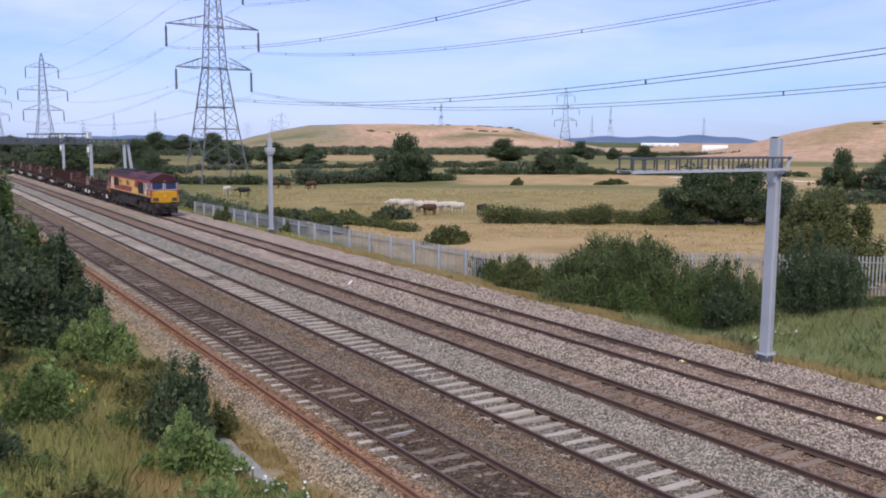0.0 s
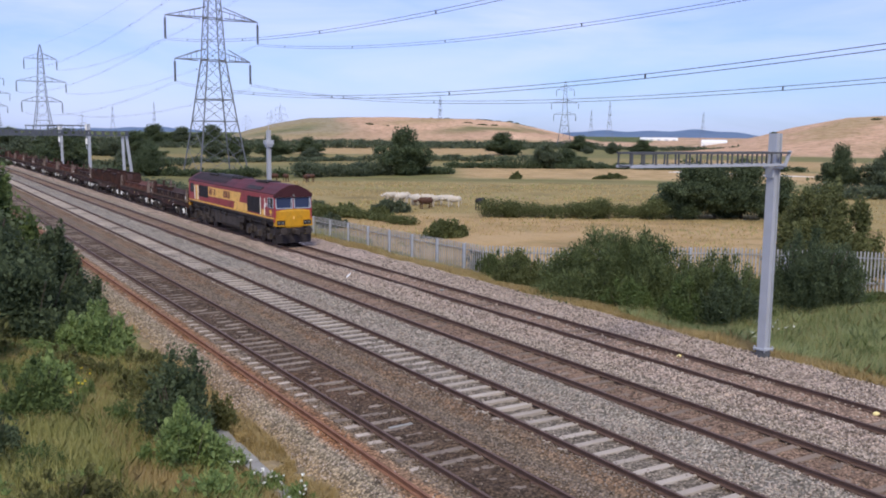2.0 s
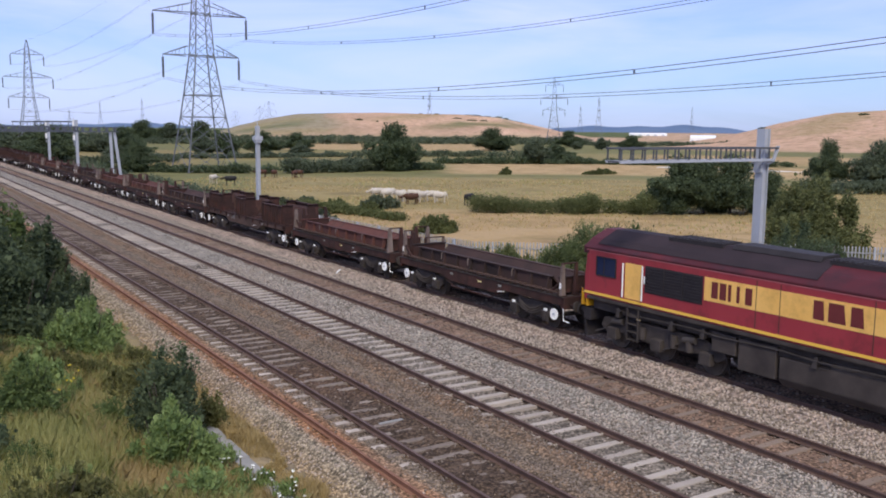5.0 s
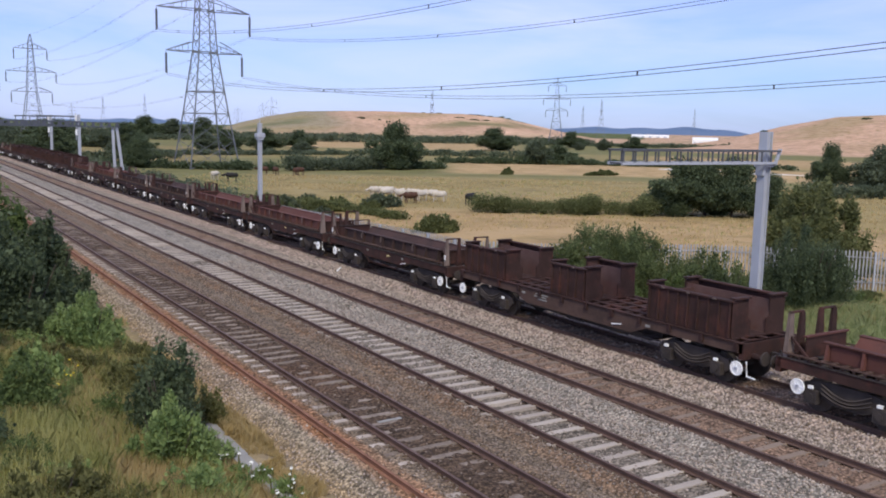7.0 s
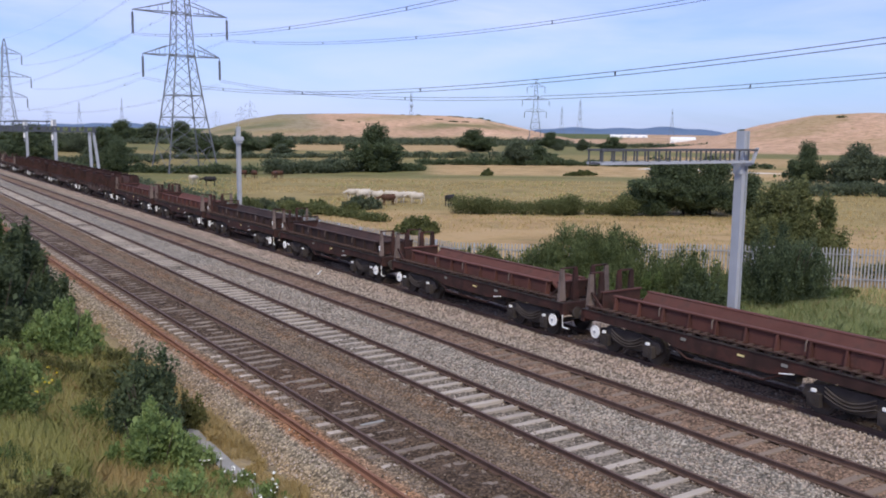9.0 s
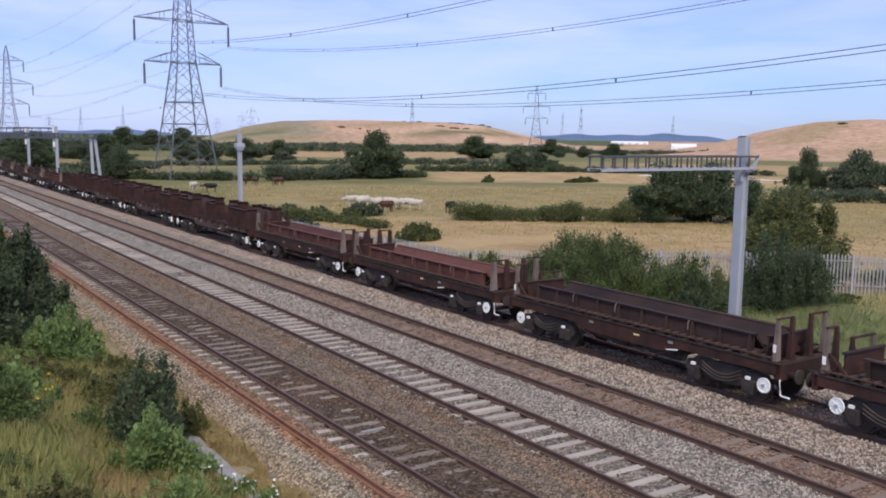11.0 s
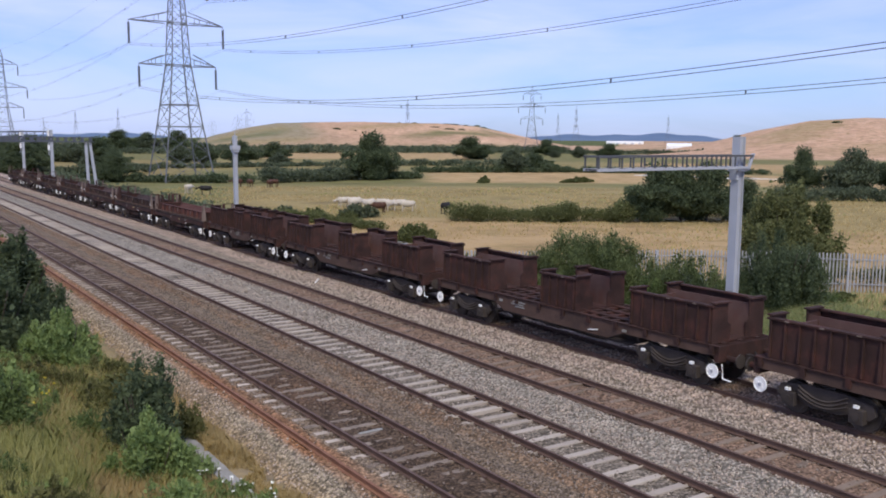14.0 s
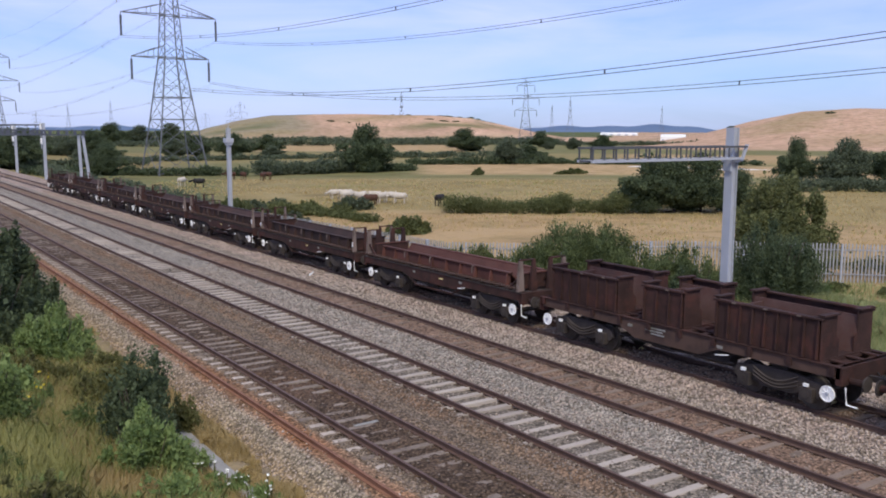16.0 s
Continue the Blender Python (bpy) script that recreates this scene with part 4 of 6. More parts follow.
def loco(at):
    t = thing("diesel_locomotive", "maroon and gold diesel freight locomotive with yellow nose", "locomotive", "", at)
    W = 1.32
    yf, yb = 0.78, 20.35
    side = [(-W, 1.74), (-W, 3.36), (W, 3.36), (W, 1.74)]
    part("body", Shape().prism(side, yf + 0.25, yb - 0.25, "y"), M["maroon"], t, bevel=0.03)
    roof = [(-W - 0.01, 3.362), (-W - 0.01, 3.44), (-0.92, 3.74), (-0.30, 4.02), (0.30, 4.02), (0.92, 3.74), (W + 0.01, 3.44), (W + 0.01, 3.362)]
    r = part("roof", Shape().prism(roof, yf - 0.05, yb + 0.05, "y"), M["roof"], t, "soot-stained maroon roof", bevel=0.02)
    for y0, y1 in ((4.2, 6.4), (9.6, 11.3), (15.0, 17.2)):
        s = Shape().box(-0.5, 0.5, y0, y1, 3.90, 4.06)
        for i in range(int((y1 - y0) / 0.14)):
            s.box(-0.45, 0.45, y0 + 0.05 + i * 0.14, y0 + 0.12 + i * 0.14, 4.06, 4.085)
        part("roof_grille", s, M["black"], r, "black roof fan grille")
    part("sooty_roof_plate", Shape().prism([(-1.18, 3.575), (-0.92, 3.748), (-0.30, 4.028), (0.30, 4.028), (0.92, 3.748), (1.18, 3.575)], 11.2, yb - 0.5, "y"), M["soot"], r, "soot-blackened roof plate")
    part("exhaust_hump", Shape().prism([(-0.5, 3.96), (-0.38, 4.12), (0.38, 4.12), (0.5, 3.96)], 11.6, 14.6, "y"), M["black"], r, bevel=0.02)
    for sx in (-1, 1):
        part("roof_panel", Shape().prism([(sx * 1.20, 3.53), (sx * 1.22, 3.56), (sx * 0.96, 3.76), (sx * 0.94, 3.73)], 3.6, 6.4, "y"), M["black"], r, "black louvred roof side panel")
    # cab ends
    for end, (y, d) in enumerate(((yf, 1), (yb, -1))):
        def Y(v):
            return y + d * v
        face = Shape()
        # nose, centre pillar and window frame in one profile
        face.prism([(Y(0.02), 1.58), (Y(0.02), 2.44), (Y(0.14), 3.36), (Y(0.27), 3.36), (Y(0.27), 1.58)], -W + 0.005, W - 0.005, "x")
        cab = part("cab_front", face, M["maroon"], t, bevel=0.03)
        part("nose", nose_shape(Y, W), M["warn"], cab, "warning-yellow nose panel", bevel=0.04)
        # peaked brow over the windscreens, the shade under its overhang painted dark
        part("brow", Shape().prism([(-W, 3.20), (-W, 3.44), (-0.92, 3.735), (-0.30, 4.015), (0.30, 4.015), (0.92, 3.735), (W, 3.44), (W, 3.20)], Y(-0.06), Y(0.24), "y"), M["brow"], cab, "maroon brow with its overhang shade painted in", bevel=0.03)
        part("marker_lamp", Shape().cyl((0.0, Y(-0.075), 3.34), (0.0, Y(0.0), 3.34), 0.075, 12), M["lamp_glass"], cab, "round top headlamp")
        for sx in (-1, 1):
            x0, x1 = (-1.20, -0.08) if sx < 0 else (0.08, 1.20)
            gl = Shape()
            q = [(x0, Y(0.030), 2.50), (x1, Y(0.030), 2.50), (x1, Y(0.110), 3.21), (x0, Y(0.110), 3.21)]
            q2 = [(a, b - d * 0.03, c) for a, b, c in q]
            gl.add(q + q2, [(0, 1, 2, 3), (7, 6, 5, 4), (0, 4, 5, 1), (1, 5, 6, 2), (2, 6, 7, 3), (3, 7, 4, 0)])
            wn = part("windscreen", gl, M["glass"], cab, "windscreen with the sky's blue painted in")
            fr = Shape()
            for (a, b) in ((0, 1), (1, 2), (2, 3), (3, 0)):
                p0, p1 = Vector(q2[a]), Vector(q2[b])
                fr.beam(p0 + Vector((0, -d * 0.005, 0)), p1 + Vector((0, -d * 0.005, 0)), 0.055)
            part("window_frame", fr, M["galv"], wn, "pale windscreen frame")
            part("wiper", Shape().beam((x1 - 0.12, Y(-0.04), 2.50), (x1 - 0.06, Y(0.03), 3.12), 0.03), M["galv"], wn)
            xl = sx * 0.92
            hl = part("headlight_panel", Shape().box(xl - 0.29, xl + 0.29, Y(-0.10), Y(-0.03), 1.40, 1.72), M["black"], cab, "black headlight cluster", bevel=0.02)
            for k in (-0.13, 0.13):
                part("headlight", Shape().cyl((xl + k, Y(-0.125), 1.57), (xl + k, Y(-0.10), 1.57), 0.065, 12), M["lamp_glass"], hl, "clear headlight lens")
            s = Shape()
            for a0, a1, b0, b1 in ((-0.36, 0.36, 1.72, 1.80), (-0.36, 0.36, 1.33, 1.40), (-0.36, -0.29, 1.40, 1.72), (0.29, 0.36, 1.40, 1.72)):
                s.box(xl + a0, xl + a1, *sorted((Y(-0.15), Y(-0.03))), b0, b1)
            part("headlight_surround", s, M["warn"], cab, "yellow headlight surround")
            fr = Shape().tube([(xl - 0.34, Y(-0.13), 1.92), (xl - 0.34, Y(-0.13), 1.34), (xl + 0.34, Y(-0.13), 1.34), (xl + 0.34, Y(-0.13), 1.92)], 0.025)
            part("handrail", fr, M["warn"], cab)
            bf = part("buffer", Shape().cyl((sx * 0.87, Y(-0.06), 1.05), (sx * 0.87, Y(-0.5), 1.05), 0.11, 12), M["under"], cab)
            part("buffer_head", Shape().cyl((sx * 0.87, Y(-0.5), 1.05), (sx * 0.87, Y(-0.55), 1.05), 0.24, 16), M["under"], bf)
            part("brake_hose", Shape().tube([(sx * 0.42, Y(-0.05), 1.1), (sx * 0.43, Y(-0.22), 0.85), (sx * 0.40, Y(-0.2), 0.55)], 0.03), M["black"], cab)
        part("plate", Shape().box(-0.05, 0.05, Y(-0.085), Y(-0.061), 1.78, 1.98), M["gold"], cab)
        part("buffer_beam", Shape().box(-W + 0.05, W - 0.05, Y(-0.02), Y(0.35), 0.82, 1.24), M["black"], cab, "black buffer beam", bevel=0.02)
        part("coupler", Shape().box(-0.16, 0.16, Y(-0.72), Y(0.05), 0.85, 1.15), M["under"], cab, bevel=0.03)
        part("snow_plough", Shape().prism([(-1.2, 0.22), (1.2, 0.22), (1.25, 0.78), (-1.25, 0.78)], Y(0.0), Y(0.10), "y"), M["black"], cab)
    # both sides
    for sx in (-1, 1):
        def plate(name, poly, mat, out=0.008, label="", parent=t):
            a, b = sx * (W + 0.0005), sx * (W + out)
            return part(name, Shape().prism(poly, min(a, b), max(a, b), "x"), mat, parent, label)
        plate("gold_flash", [(14.9, 3.14), (7.16, 3.14), (7.66, 2.48), (5.97, 2.45), (5.97, 1.90), (8.95, 1.90), (8.58, 2.44), (14.9, 2.42)], M["gold"], label="gold lightning-flash side band")
        plate("sill_stripe", [(yf + 0.05, 1.80), (yb - 0.05, 1.80), (yb - 0.05, 1.885), (yf + 0.05, 1.885)], M["stripe"], 0.014, "thin bright yellow stripe along the sill")
        part("sill", Shape().box(sx * (W - 0.12) if sx > 0 else -W - 0.01, W + 0.01 if sx > 0 else -W + 0.12, yf + 0.2, yb - 0.2, 1.62, 1.735), M["under"], t, "black sole bar")
        plate("cantrail_line", [(yf + 0.1, 3.335), (yb - 0.1, 3.335), (yb - 0.1, 3.36), (yf + 0.1, 3.36)], M["cantrail"], 0.012)
        for y0, y1, z0, z1 in ((3.2, 5.93, 1.98, 3.06), (14.96, 17.38, 2.25, 3.14)):
            g = plate("side_grille", [(y0, z0), (y1, z0), (y1, z1), (y0, z1)], M["black"], 0.012, "black louvred radiator grille")
            n = 9
            for k in range(n):
                z = z0 + 0.06 + (z1 - z0 - 0.12) * k / (n - 1)
                a, b = sx * (W + 0.012), sx * (W + 0.035)
                part("louvre", Shape().box(min(a, b), max(a, b), y0 + 0.04, y1 - 0.04, z - 0.02, z + 0.02), M["black"], g)
            for k in (0.33, 0.66):
                a, b = sx * (W + 0.012), sx * (W + 0.04)
                yy = y0 + (y1 - y0) * k
                part("divider", Shape().box(min(a, b), max(a, b), yy - 0.02, yy + 0.02, z0, z1), M["black"], g)
        # cab doors with handrails
        for y0, y1, zt, mat in ((2.42, 3.12, 3.12, M["maroon"]), (17.5, 18.3, 3.12, M["gold"])):
            dr = plate("cab_door", [(y0, 1.92), (y1, 1.92), (y1, zt), (y0, zt)], mat, 0.010, "gold lower door panel" if mat == M["maroon"] else "gold cab door")
            if mat == M["maroon"]:
                plate("kick_panel", [(y0, 1.92), (y1, 1.92), (y1, 2.32), (y0, 2.32)], M["gold"], 0.016, "", dr)
            for yy in (y0 - 0.05, y1 + 0.05):
                a = sx * (W + 0.07)
                part("handrail", Shape().tube([(a, yy, 1.95), (a, yy, zt - 0.02)], 0.026), M["white"], dr, "white door handrail")
            plate("notice", [(y0 - 0.22, 2.52), (y0 - 0.06, 2.52), (y0 - 0.06, 2.78), (y0 - 0.22, 2.78)], M["white"], 0.012, "", dr)
        # cab side windows
        for y0, y1 in ((0.95, 1.92), (18.75, 19.7)):
            w = plate("side_window", [(y0, 2.52), (y1, 2.52), (y1, 3.16), (y0, 3.16)], M["glass"], 0.010, "dark cab side window")
            a = sx * (W + 0.014)
            s = Shape()
            for p, q in (((y0, 2.52), (y1, 2.52)), ((y1, 2.52), (y1, 3.16)), ((y1, 3.16), (y0, 3.16)), ((y0, 3.16), (y0, 2.52)), (((y0 + y1) / 2 + 0.1, 2.52), ((y0 + y1) / 2 + 0.1, 3.16))):
                s.beam((a, *p), (a, *q), 0.035)
            part("window_frame", s, M["galv"] if y0 < 9 else M["black"], w, "metal window frame")
        plate("emblem", [(1.45 + 0.22 * math.cos(k), 2.23 + 0.17 * math.sin(k) * (1 if math.cos(k * 2) > -0.6 else 0.8)) for k in np.linspace(0, math.tau, 17)[:-1]], M["stripe"], 0.010, "round orange-gold emblem")
        plate("emblem_bar", [(1.22, 2.00), (1.68, 2.00), (1.68, 2.035), (1.22, 2.035)], M["gold"], 0.010)
        # running number as plain bars, lettering as plain blocks
        for k in range(5):
            y1 = 14.62 - k * 0.31
            plate("number_bar", [(y1 - (0.24 if k not in (2, 3) else 0.11), 2.53), (y1, 2.53), (y1, 3.03), (y1 - (0.24 if k not in (2, 3) else 0.11), 3.03)], M["dark_red"], 0.013)
        for y1, w in ((11.15, 0.34), (10.70, 0.52), (10.05, 0.38)):
            plate("letter_block", [(y1 - w, 2.54), (y1, 2.54), (y1, 3.06), (y1 - w * 0.85, 3.06)], M["dark_red"], 0.013)
        # seams between body side doors
        for yy in (6.6, 8.1, 9.4, 12.2, 13.0):
            plate("panel_seam", [(yy - 0.012, 1.92), (yy + 0.012, 1.92), (yy + 0.012, 3.30), (yy - 0.012, 3.30)], M["sill"], 0.010)
        # steps
        for y in (2.75, 17.9):
            s = Shape()
            for k in range(4):
                z = 0.52 + 0.27 * k
                a, b = sx * (W - 0.22), sx * (W + 0.02)
                s.box(min(a, b), max(a, b), y - 0.24, y + 0.24, z, z + 0.03)
            for yy in (y - 0.25, y + 0.25):
                s.beam((sx * (W - 0.02), yy, 0.5), (sx * (W - 0.02), yy, 1.6), 0.045)
            part("step_ladder", s, M["under"], t)
        # equipment boxes under the sill
        for y0, y1, z0 in ((7.0, 8.2, 1.0), (12.3, 13.6, 0.55), (13.7, 14.6, 0.9)):
            a, b = sx * (W - 0.45), sx * (W - 0.08)
            part("equipment_box", Shape().box(min(a, b), max(a, b), y0, y1, z0, 1.5), M["under"], t, bevel=0.02)
        part("air_reservoir", Shape().cyl((sx * 1.05, 8.4, 1.25), (sx * 1.05, 10.6, 1.25), 0.17, 14), M["under"], t)
        pipe = [(sx * (W - 0.05), 2.2 + 1.1 * k, 1.44 - 0.03 * (k % 3)) for k in range(16)]
        part("conduit", Shape().tube(pipe, 0.022, 5), M["steel"], t, "thin grey conduit below the sill")
        part("hanging_cable", Shape().tube([(sx * 1.2, 7.75 - 0.09 * k, 1.42 - 0.75 * math.sin(math.pi * k / 12)) for k in range(13)], 0.028, 5), M["black"], t)
        for yy in (3.0, 5.6, 6.9, 11.0, 14.9, 16.2, 18.6):
            part("sill_bracket", Shape().prism([(yy - 0.05, 1.50), (yy + 0.05, 1.50), (yy + 0.16, 1.18), (yy - 0.02, 1.18)], *sorted((sx * 1.10, sx * 1.28)), "x"), M["steel"], t)
        for yy in (2.3, 5.3, 15.3, 18.5):
            part("brake_cylinder", Shape().cyl((sx * 1.12, yy, 1.02), (sx * 1.12, yy + 0.5, 0.96), 0.11, 10), M["steel"], t)
            part("brake_rod", Shape().tube([(sx * 1.18, yy + 0.5, 0.96), (sx * 1.2, yy + 0.9, 0.62), (sx * 1.2, yy + 1.3, 0.48)], 0.025, 5), M["steel"], t)
    part("underframe", Shape().box(-1.1, 1.1, yf + 0.3, yb - 0.3, 1.25, 1.73), M["under"], t)
    part("fuel_tank", Shape().prism([(-1.22, 0.62), (-1.05, 0.38), (1.05, 0.38), (1.22, 0.62), (1.22, 1.24), (-1.22, 1.24)], 7.9, 12.2, "y"), M["under"], t, "black fuel tank", bevel=0.04)
    for yc in (4.2, 16.9):
        bg = new("bogie")
        bg.parent = t
        bg.matrix_basis = pose(0, yc, 0)
        for sx in (-1, 1):
            s = Shape().prism([(-2.75, 0.72), (-2.45, 0.50), (-1.7, 0.62), (-0.35, 0.50), (0.35, 0.50), (1.7, 0.62), (2.45, 0.50), (2.75, 0.72),
                               (2.6, 1.02), (1.0, 1.14), (-1.0, 1.14), (-2.6, 1.02)], sx * 0.98 - 0.09, sx * 0.98 + 0.09, "x")
            part("side_frame", s, M["under"], bg, bevel=0.02)
            for y in (-2.05, 0.0, 2.05):
                part("axle_box", Shape().box(sx * 1.12 - 0.13, sx * 1.12 + 0.13, y - 0.22, y + 0.22, 0.36, 0.76), M["under"], bg, bevel=0.03)
            for y in (-1.35, -0.7, 0.7, 1.35):
                part("coil_spring", Shape().cyl((sx * 1.12, y, 0.62), (sx * 1.12, y, 1.02), 0.13, 10), M["under"], bg)
            part("sand_pipe", Shape().tube([(sx * 1.05, -2.6, 1.1), (sx * 1.0, -2.72, 0.6), (sx * 0.8, -2.7, 0.2)], 0.03), M["under"], bg)
        for y in (-2.05, 0.0, 2.05):
            ax = wheelset(bg, 0.53)
            ax.matrix_basis = pose(0, y, 0.53)
    return t


WHEELS = []


def wheelset(parent, r):
    s = Shape().cyl((-0.82, 0, 0), (0.82, 0, 0), 0.09, 10)
    for sx in (-1, 1):
        s.cyl((sx * 0.70, 0, 0), (sx * 0.82, 0, 0), r, 28)
        s.cyl((sx * 0.67, 0, 0), (sx * 0.70, 0, 0), r + 0.03, 28)
        s.cyl((sx * 0.82, 0, 0), (sx * 0.835, 0, 0), r * 0.80, 24)
        s.cyl((sx * 0.82, 0, 0), (sx * 0.87, 0, 0), 0.15, 14)
        for k in range(6):
            a = k * math.tau / 6
            s.cyl((sx * 0.83, 0.55 * r * math.cos(a), 0.55 * r * math.sin(a)), (sx * 0.842, 0.55 * r * math.cos(a), 0.55 * r * math.sin(a)), 0.05, 8)
    ob = part("wheelset", s, M["steel"], parent)
    WHEELS.append((ob, r))
    return ob


# ---- the wagons ----
def wagon_bogie(t, yc):
    bg = new("bogie")
    bg.parent = t
    bg.matrix_basis = pose(0, yc, 0)
    for sx in (-1, 1):
        s = Shape().prism([(-1.45, 0.55), (-1.30, 0.40), (-0.75, 0.44), (-0.45, 0.34), (0.45, 0.34), (0.75, 0.44), (1.30, 0.40), (1.45, 0.55), (1.35, 0.80), (0.6, 0.94), (-0.6, 0.94), (-1.35, 0.80)],
                          sx * 1.0 - 0.07, sx * 1.0 + 0.07, "x")
        part("side_frame", s, M["under"], bg, bevel=0.015)
        for y in (-1.0, 1.0):
            ab = part("axle_box", Shape().box(sx * 1.12 - 0.11, sx * 1.12 + 0.11, y - 0.20, y + 0.20, 0.28, 0.66), M["under"], bg, bevel=0.02)
            part("axle_cover", Shape().cyl((sx * 1.22, y, 0.47), (sx * 1.26, y, 0.47), 0.11, 12), M["under"], ab)
            part("axle_tag", Shape().box(sx * 1.20 - 0.02, sx * 1.20 + 0.05 * sx if sx > 0 else sx * 1.20 + 0.02, y - 0.07, y + 0.07, 0.70, 0.78) if sx > 0 else
                 Shape().box(-1.25, -1.18, y - 0.07, y + 0.07, 0.70, 0.78), M["white"], ab, "white painted tag")
        for k, (z, dz) in enumerate(((0.88, 0.26), (0.76, 0.24), (0.64, 0.20))):
            pts = [(sx * 1.16, -0.72 + 1.44 * i / 10, z - dz * math.sin(math.pi * i / 10)) for i in range(11)]
            part("leaf_spring", Shape().tube(pts, 0.03, 4), M["under"], bg)
    part("bolster", Shape().box(-0.95, 0.95, -0.25, 0.25, 0.6, 1.0), M["under"], bg)
    for y in (-1.0, 1.0):
        wheelset(bg, 0.46).matrix_basis = pose(0, y, 0.46)
    return bg


def handwheel(t, y, sx):
    s = Shape().cyl((sx * 1.27, y, 0.68), (sx * 1.295, y, 0.68), 0.215, 24)
    h = part("handbrake_wheel", s, M["white"], t, "white painted handbrake wheel")
    part("hub", Shape().cyl((sx * 1.295, y, 0.68), (sx * 1.33, y, 0.68), 0.05, 10), M["galv"], h)
    rim = Shape()
    for k in range(8):
        a = k * math.tau / 8
        rim.beam((sx * 1.298, y + 0.05 * math.cos(a), 0.68 + 0.05 * math.sin(a)), (sx * 1.298, y + 0.19 * math.cos(a), 0.68 + 0.19 * math.sin(a)), 0.022, 0.012)
    rim.tube([(sx * 1.30, y + 0.205 * math.cos(k * math.tau / 24), 0.68 + 0.205 * math.sin(k * math.tau / 24)) for k in range(25)], 0.016, 5)
    part("rim", rim, M["white"], h)
    part("wheel_shaft", Shape().cyl((sx * 0.9, y, 0.68), (sx * 1.27, y, 0.68), 0.04, 8), M["wagon"], t)


def running_gear(t, L, b0, inset):
    for yc in (b0, L - b0):
        wagon_bogie(t, yc)
    for sx in (-1, 1):
        for y in (min(inset, 1.0), L - inset):
            handwheel(t, y, sx)
        for y, d in ((0.62, -1), (L - 0.62, 1)):
            bf = part("buffer", Shape().cyl((sx * 0.87, y, 1.05), (sx * 0.87, y + d * 0.42, 1.05), 0.09, 10), M["wagon"], t)
            part("buffer_head", Shape().cyl((sx * 0.87, y + d * 0.42, 1.05), (sx * 0.87, y + d * 0.47, 1.05), 0.21, 14), M["under"], bf)
        part("brake_lever", Shape().tube([(sx * 1.26, 0.52, 0.95), (sx * 1.28, 0.46, 0.52), (sx * 1.28, 0.16, 0.50)], 0.024), M["white"], t, "white brake lever")
        part("brake_lever", Shape().tube([(sx * 1.26, L / 2 - 2.4, 1.02), (sx * 1.28, L / 2 - 1.95, 0.95)], 0.02), M["white"], t, "white brake lever")
        for y in (4.4, L - 5.2):
            part("data_plate", Shape().box(*sorted((sx * 1.262, sx * 1.275)), y, y + 0.20, 1.16, 1.25), M["concrete"], t, "pale data plate")
    for y, d in ((0.6, -1), (L - 0.6, 1)):
        part("drawhook", Shape().box(-0.07, 0.07, *sorted((y, y + d * 0.6)), 0.92, 1.08), M["under"], t)
        part("brake_pipe", Shape().tube([(0.35, y, 1.1), (0.36, y + d * 0.25, 0.8), (0.3, y + d * 0.55, 0.75)], 0.03), M["black"], t)


def brake_gear(t, L):
    # solid dark tray added to close the daylight gap below the sill
    part("brake_rigging", Shape().box(-0.85, 0.85, 4.7, L - 4.7, 0.62, 0.68).box(-0.45, 0.45, 4.6, L - 4.6, 0.68, 0.98), M["under"], t, "black tray added to block daylight under the wagon")
    for sx in (-1, 1):
        part("pull_rod", Shape().tube([(sx * 0.95, 4.2, 0.72), (sx * 1.0, L / 2, 0.66), (sx * 0.95, L - 4.2, 0.72)], 0.03, 5), M["under"], t)
        part("air_tank", Shape().cyl((sx * 0.72, L / 2 - 2.2, 0.74), (sx * 0.72, L / 2 - 0.8, 0.74), 0.19, 12), M["under"], t)


def side_bars(t, L, y0, y1, sx, z0):
    # text on the solebar, kept as small plain bars
    for k, (a, b, dz) in enumerate(((0.0, 0.75, 0.0), (0.1, 0.85, -0.09), (0.05, 0.6, -0.18))):
        part("writing_bar", Shape().box(*sorted((sx * 1.262, sx * 1.272)), y0 + a, y0 + b, z0 + dz - 0.025, z0 + dz + 0.02), M["concrete"], t, "faded pale writing")


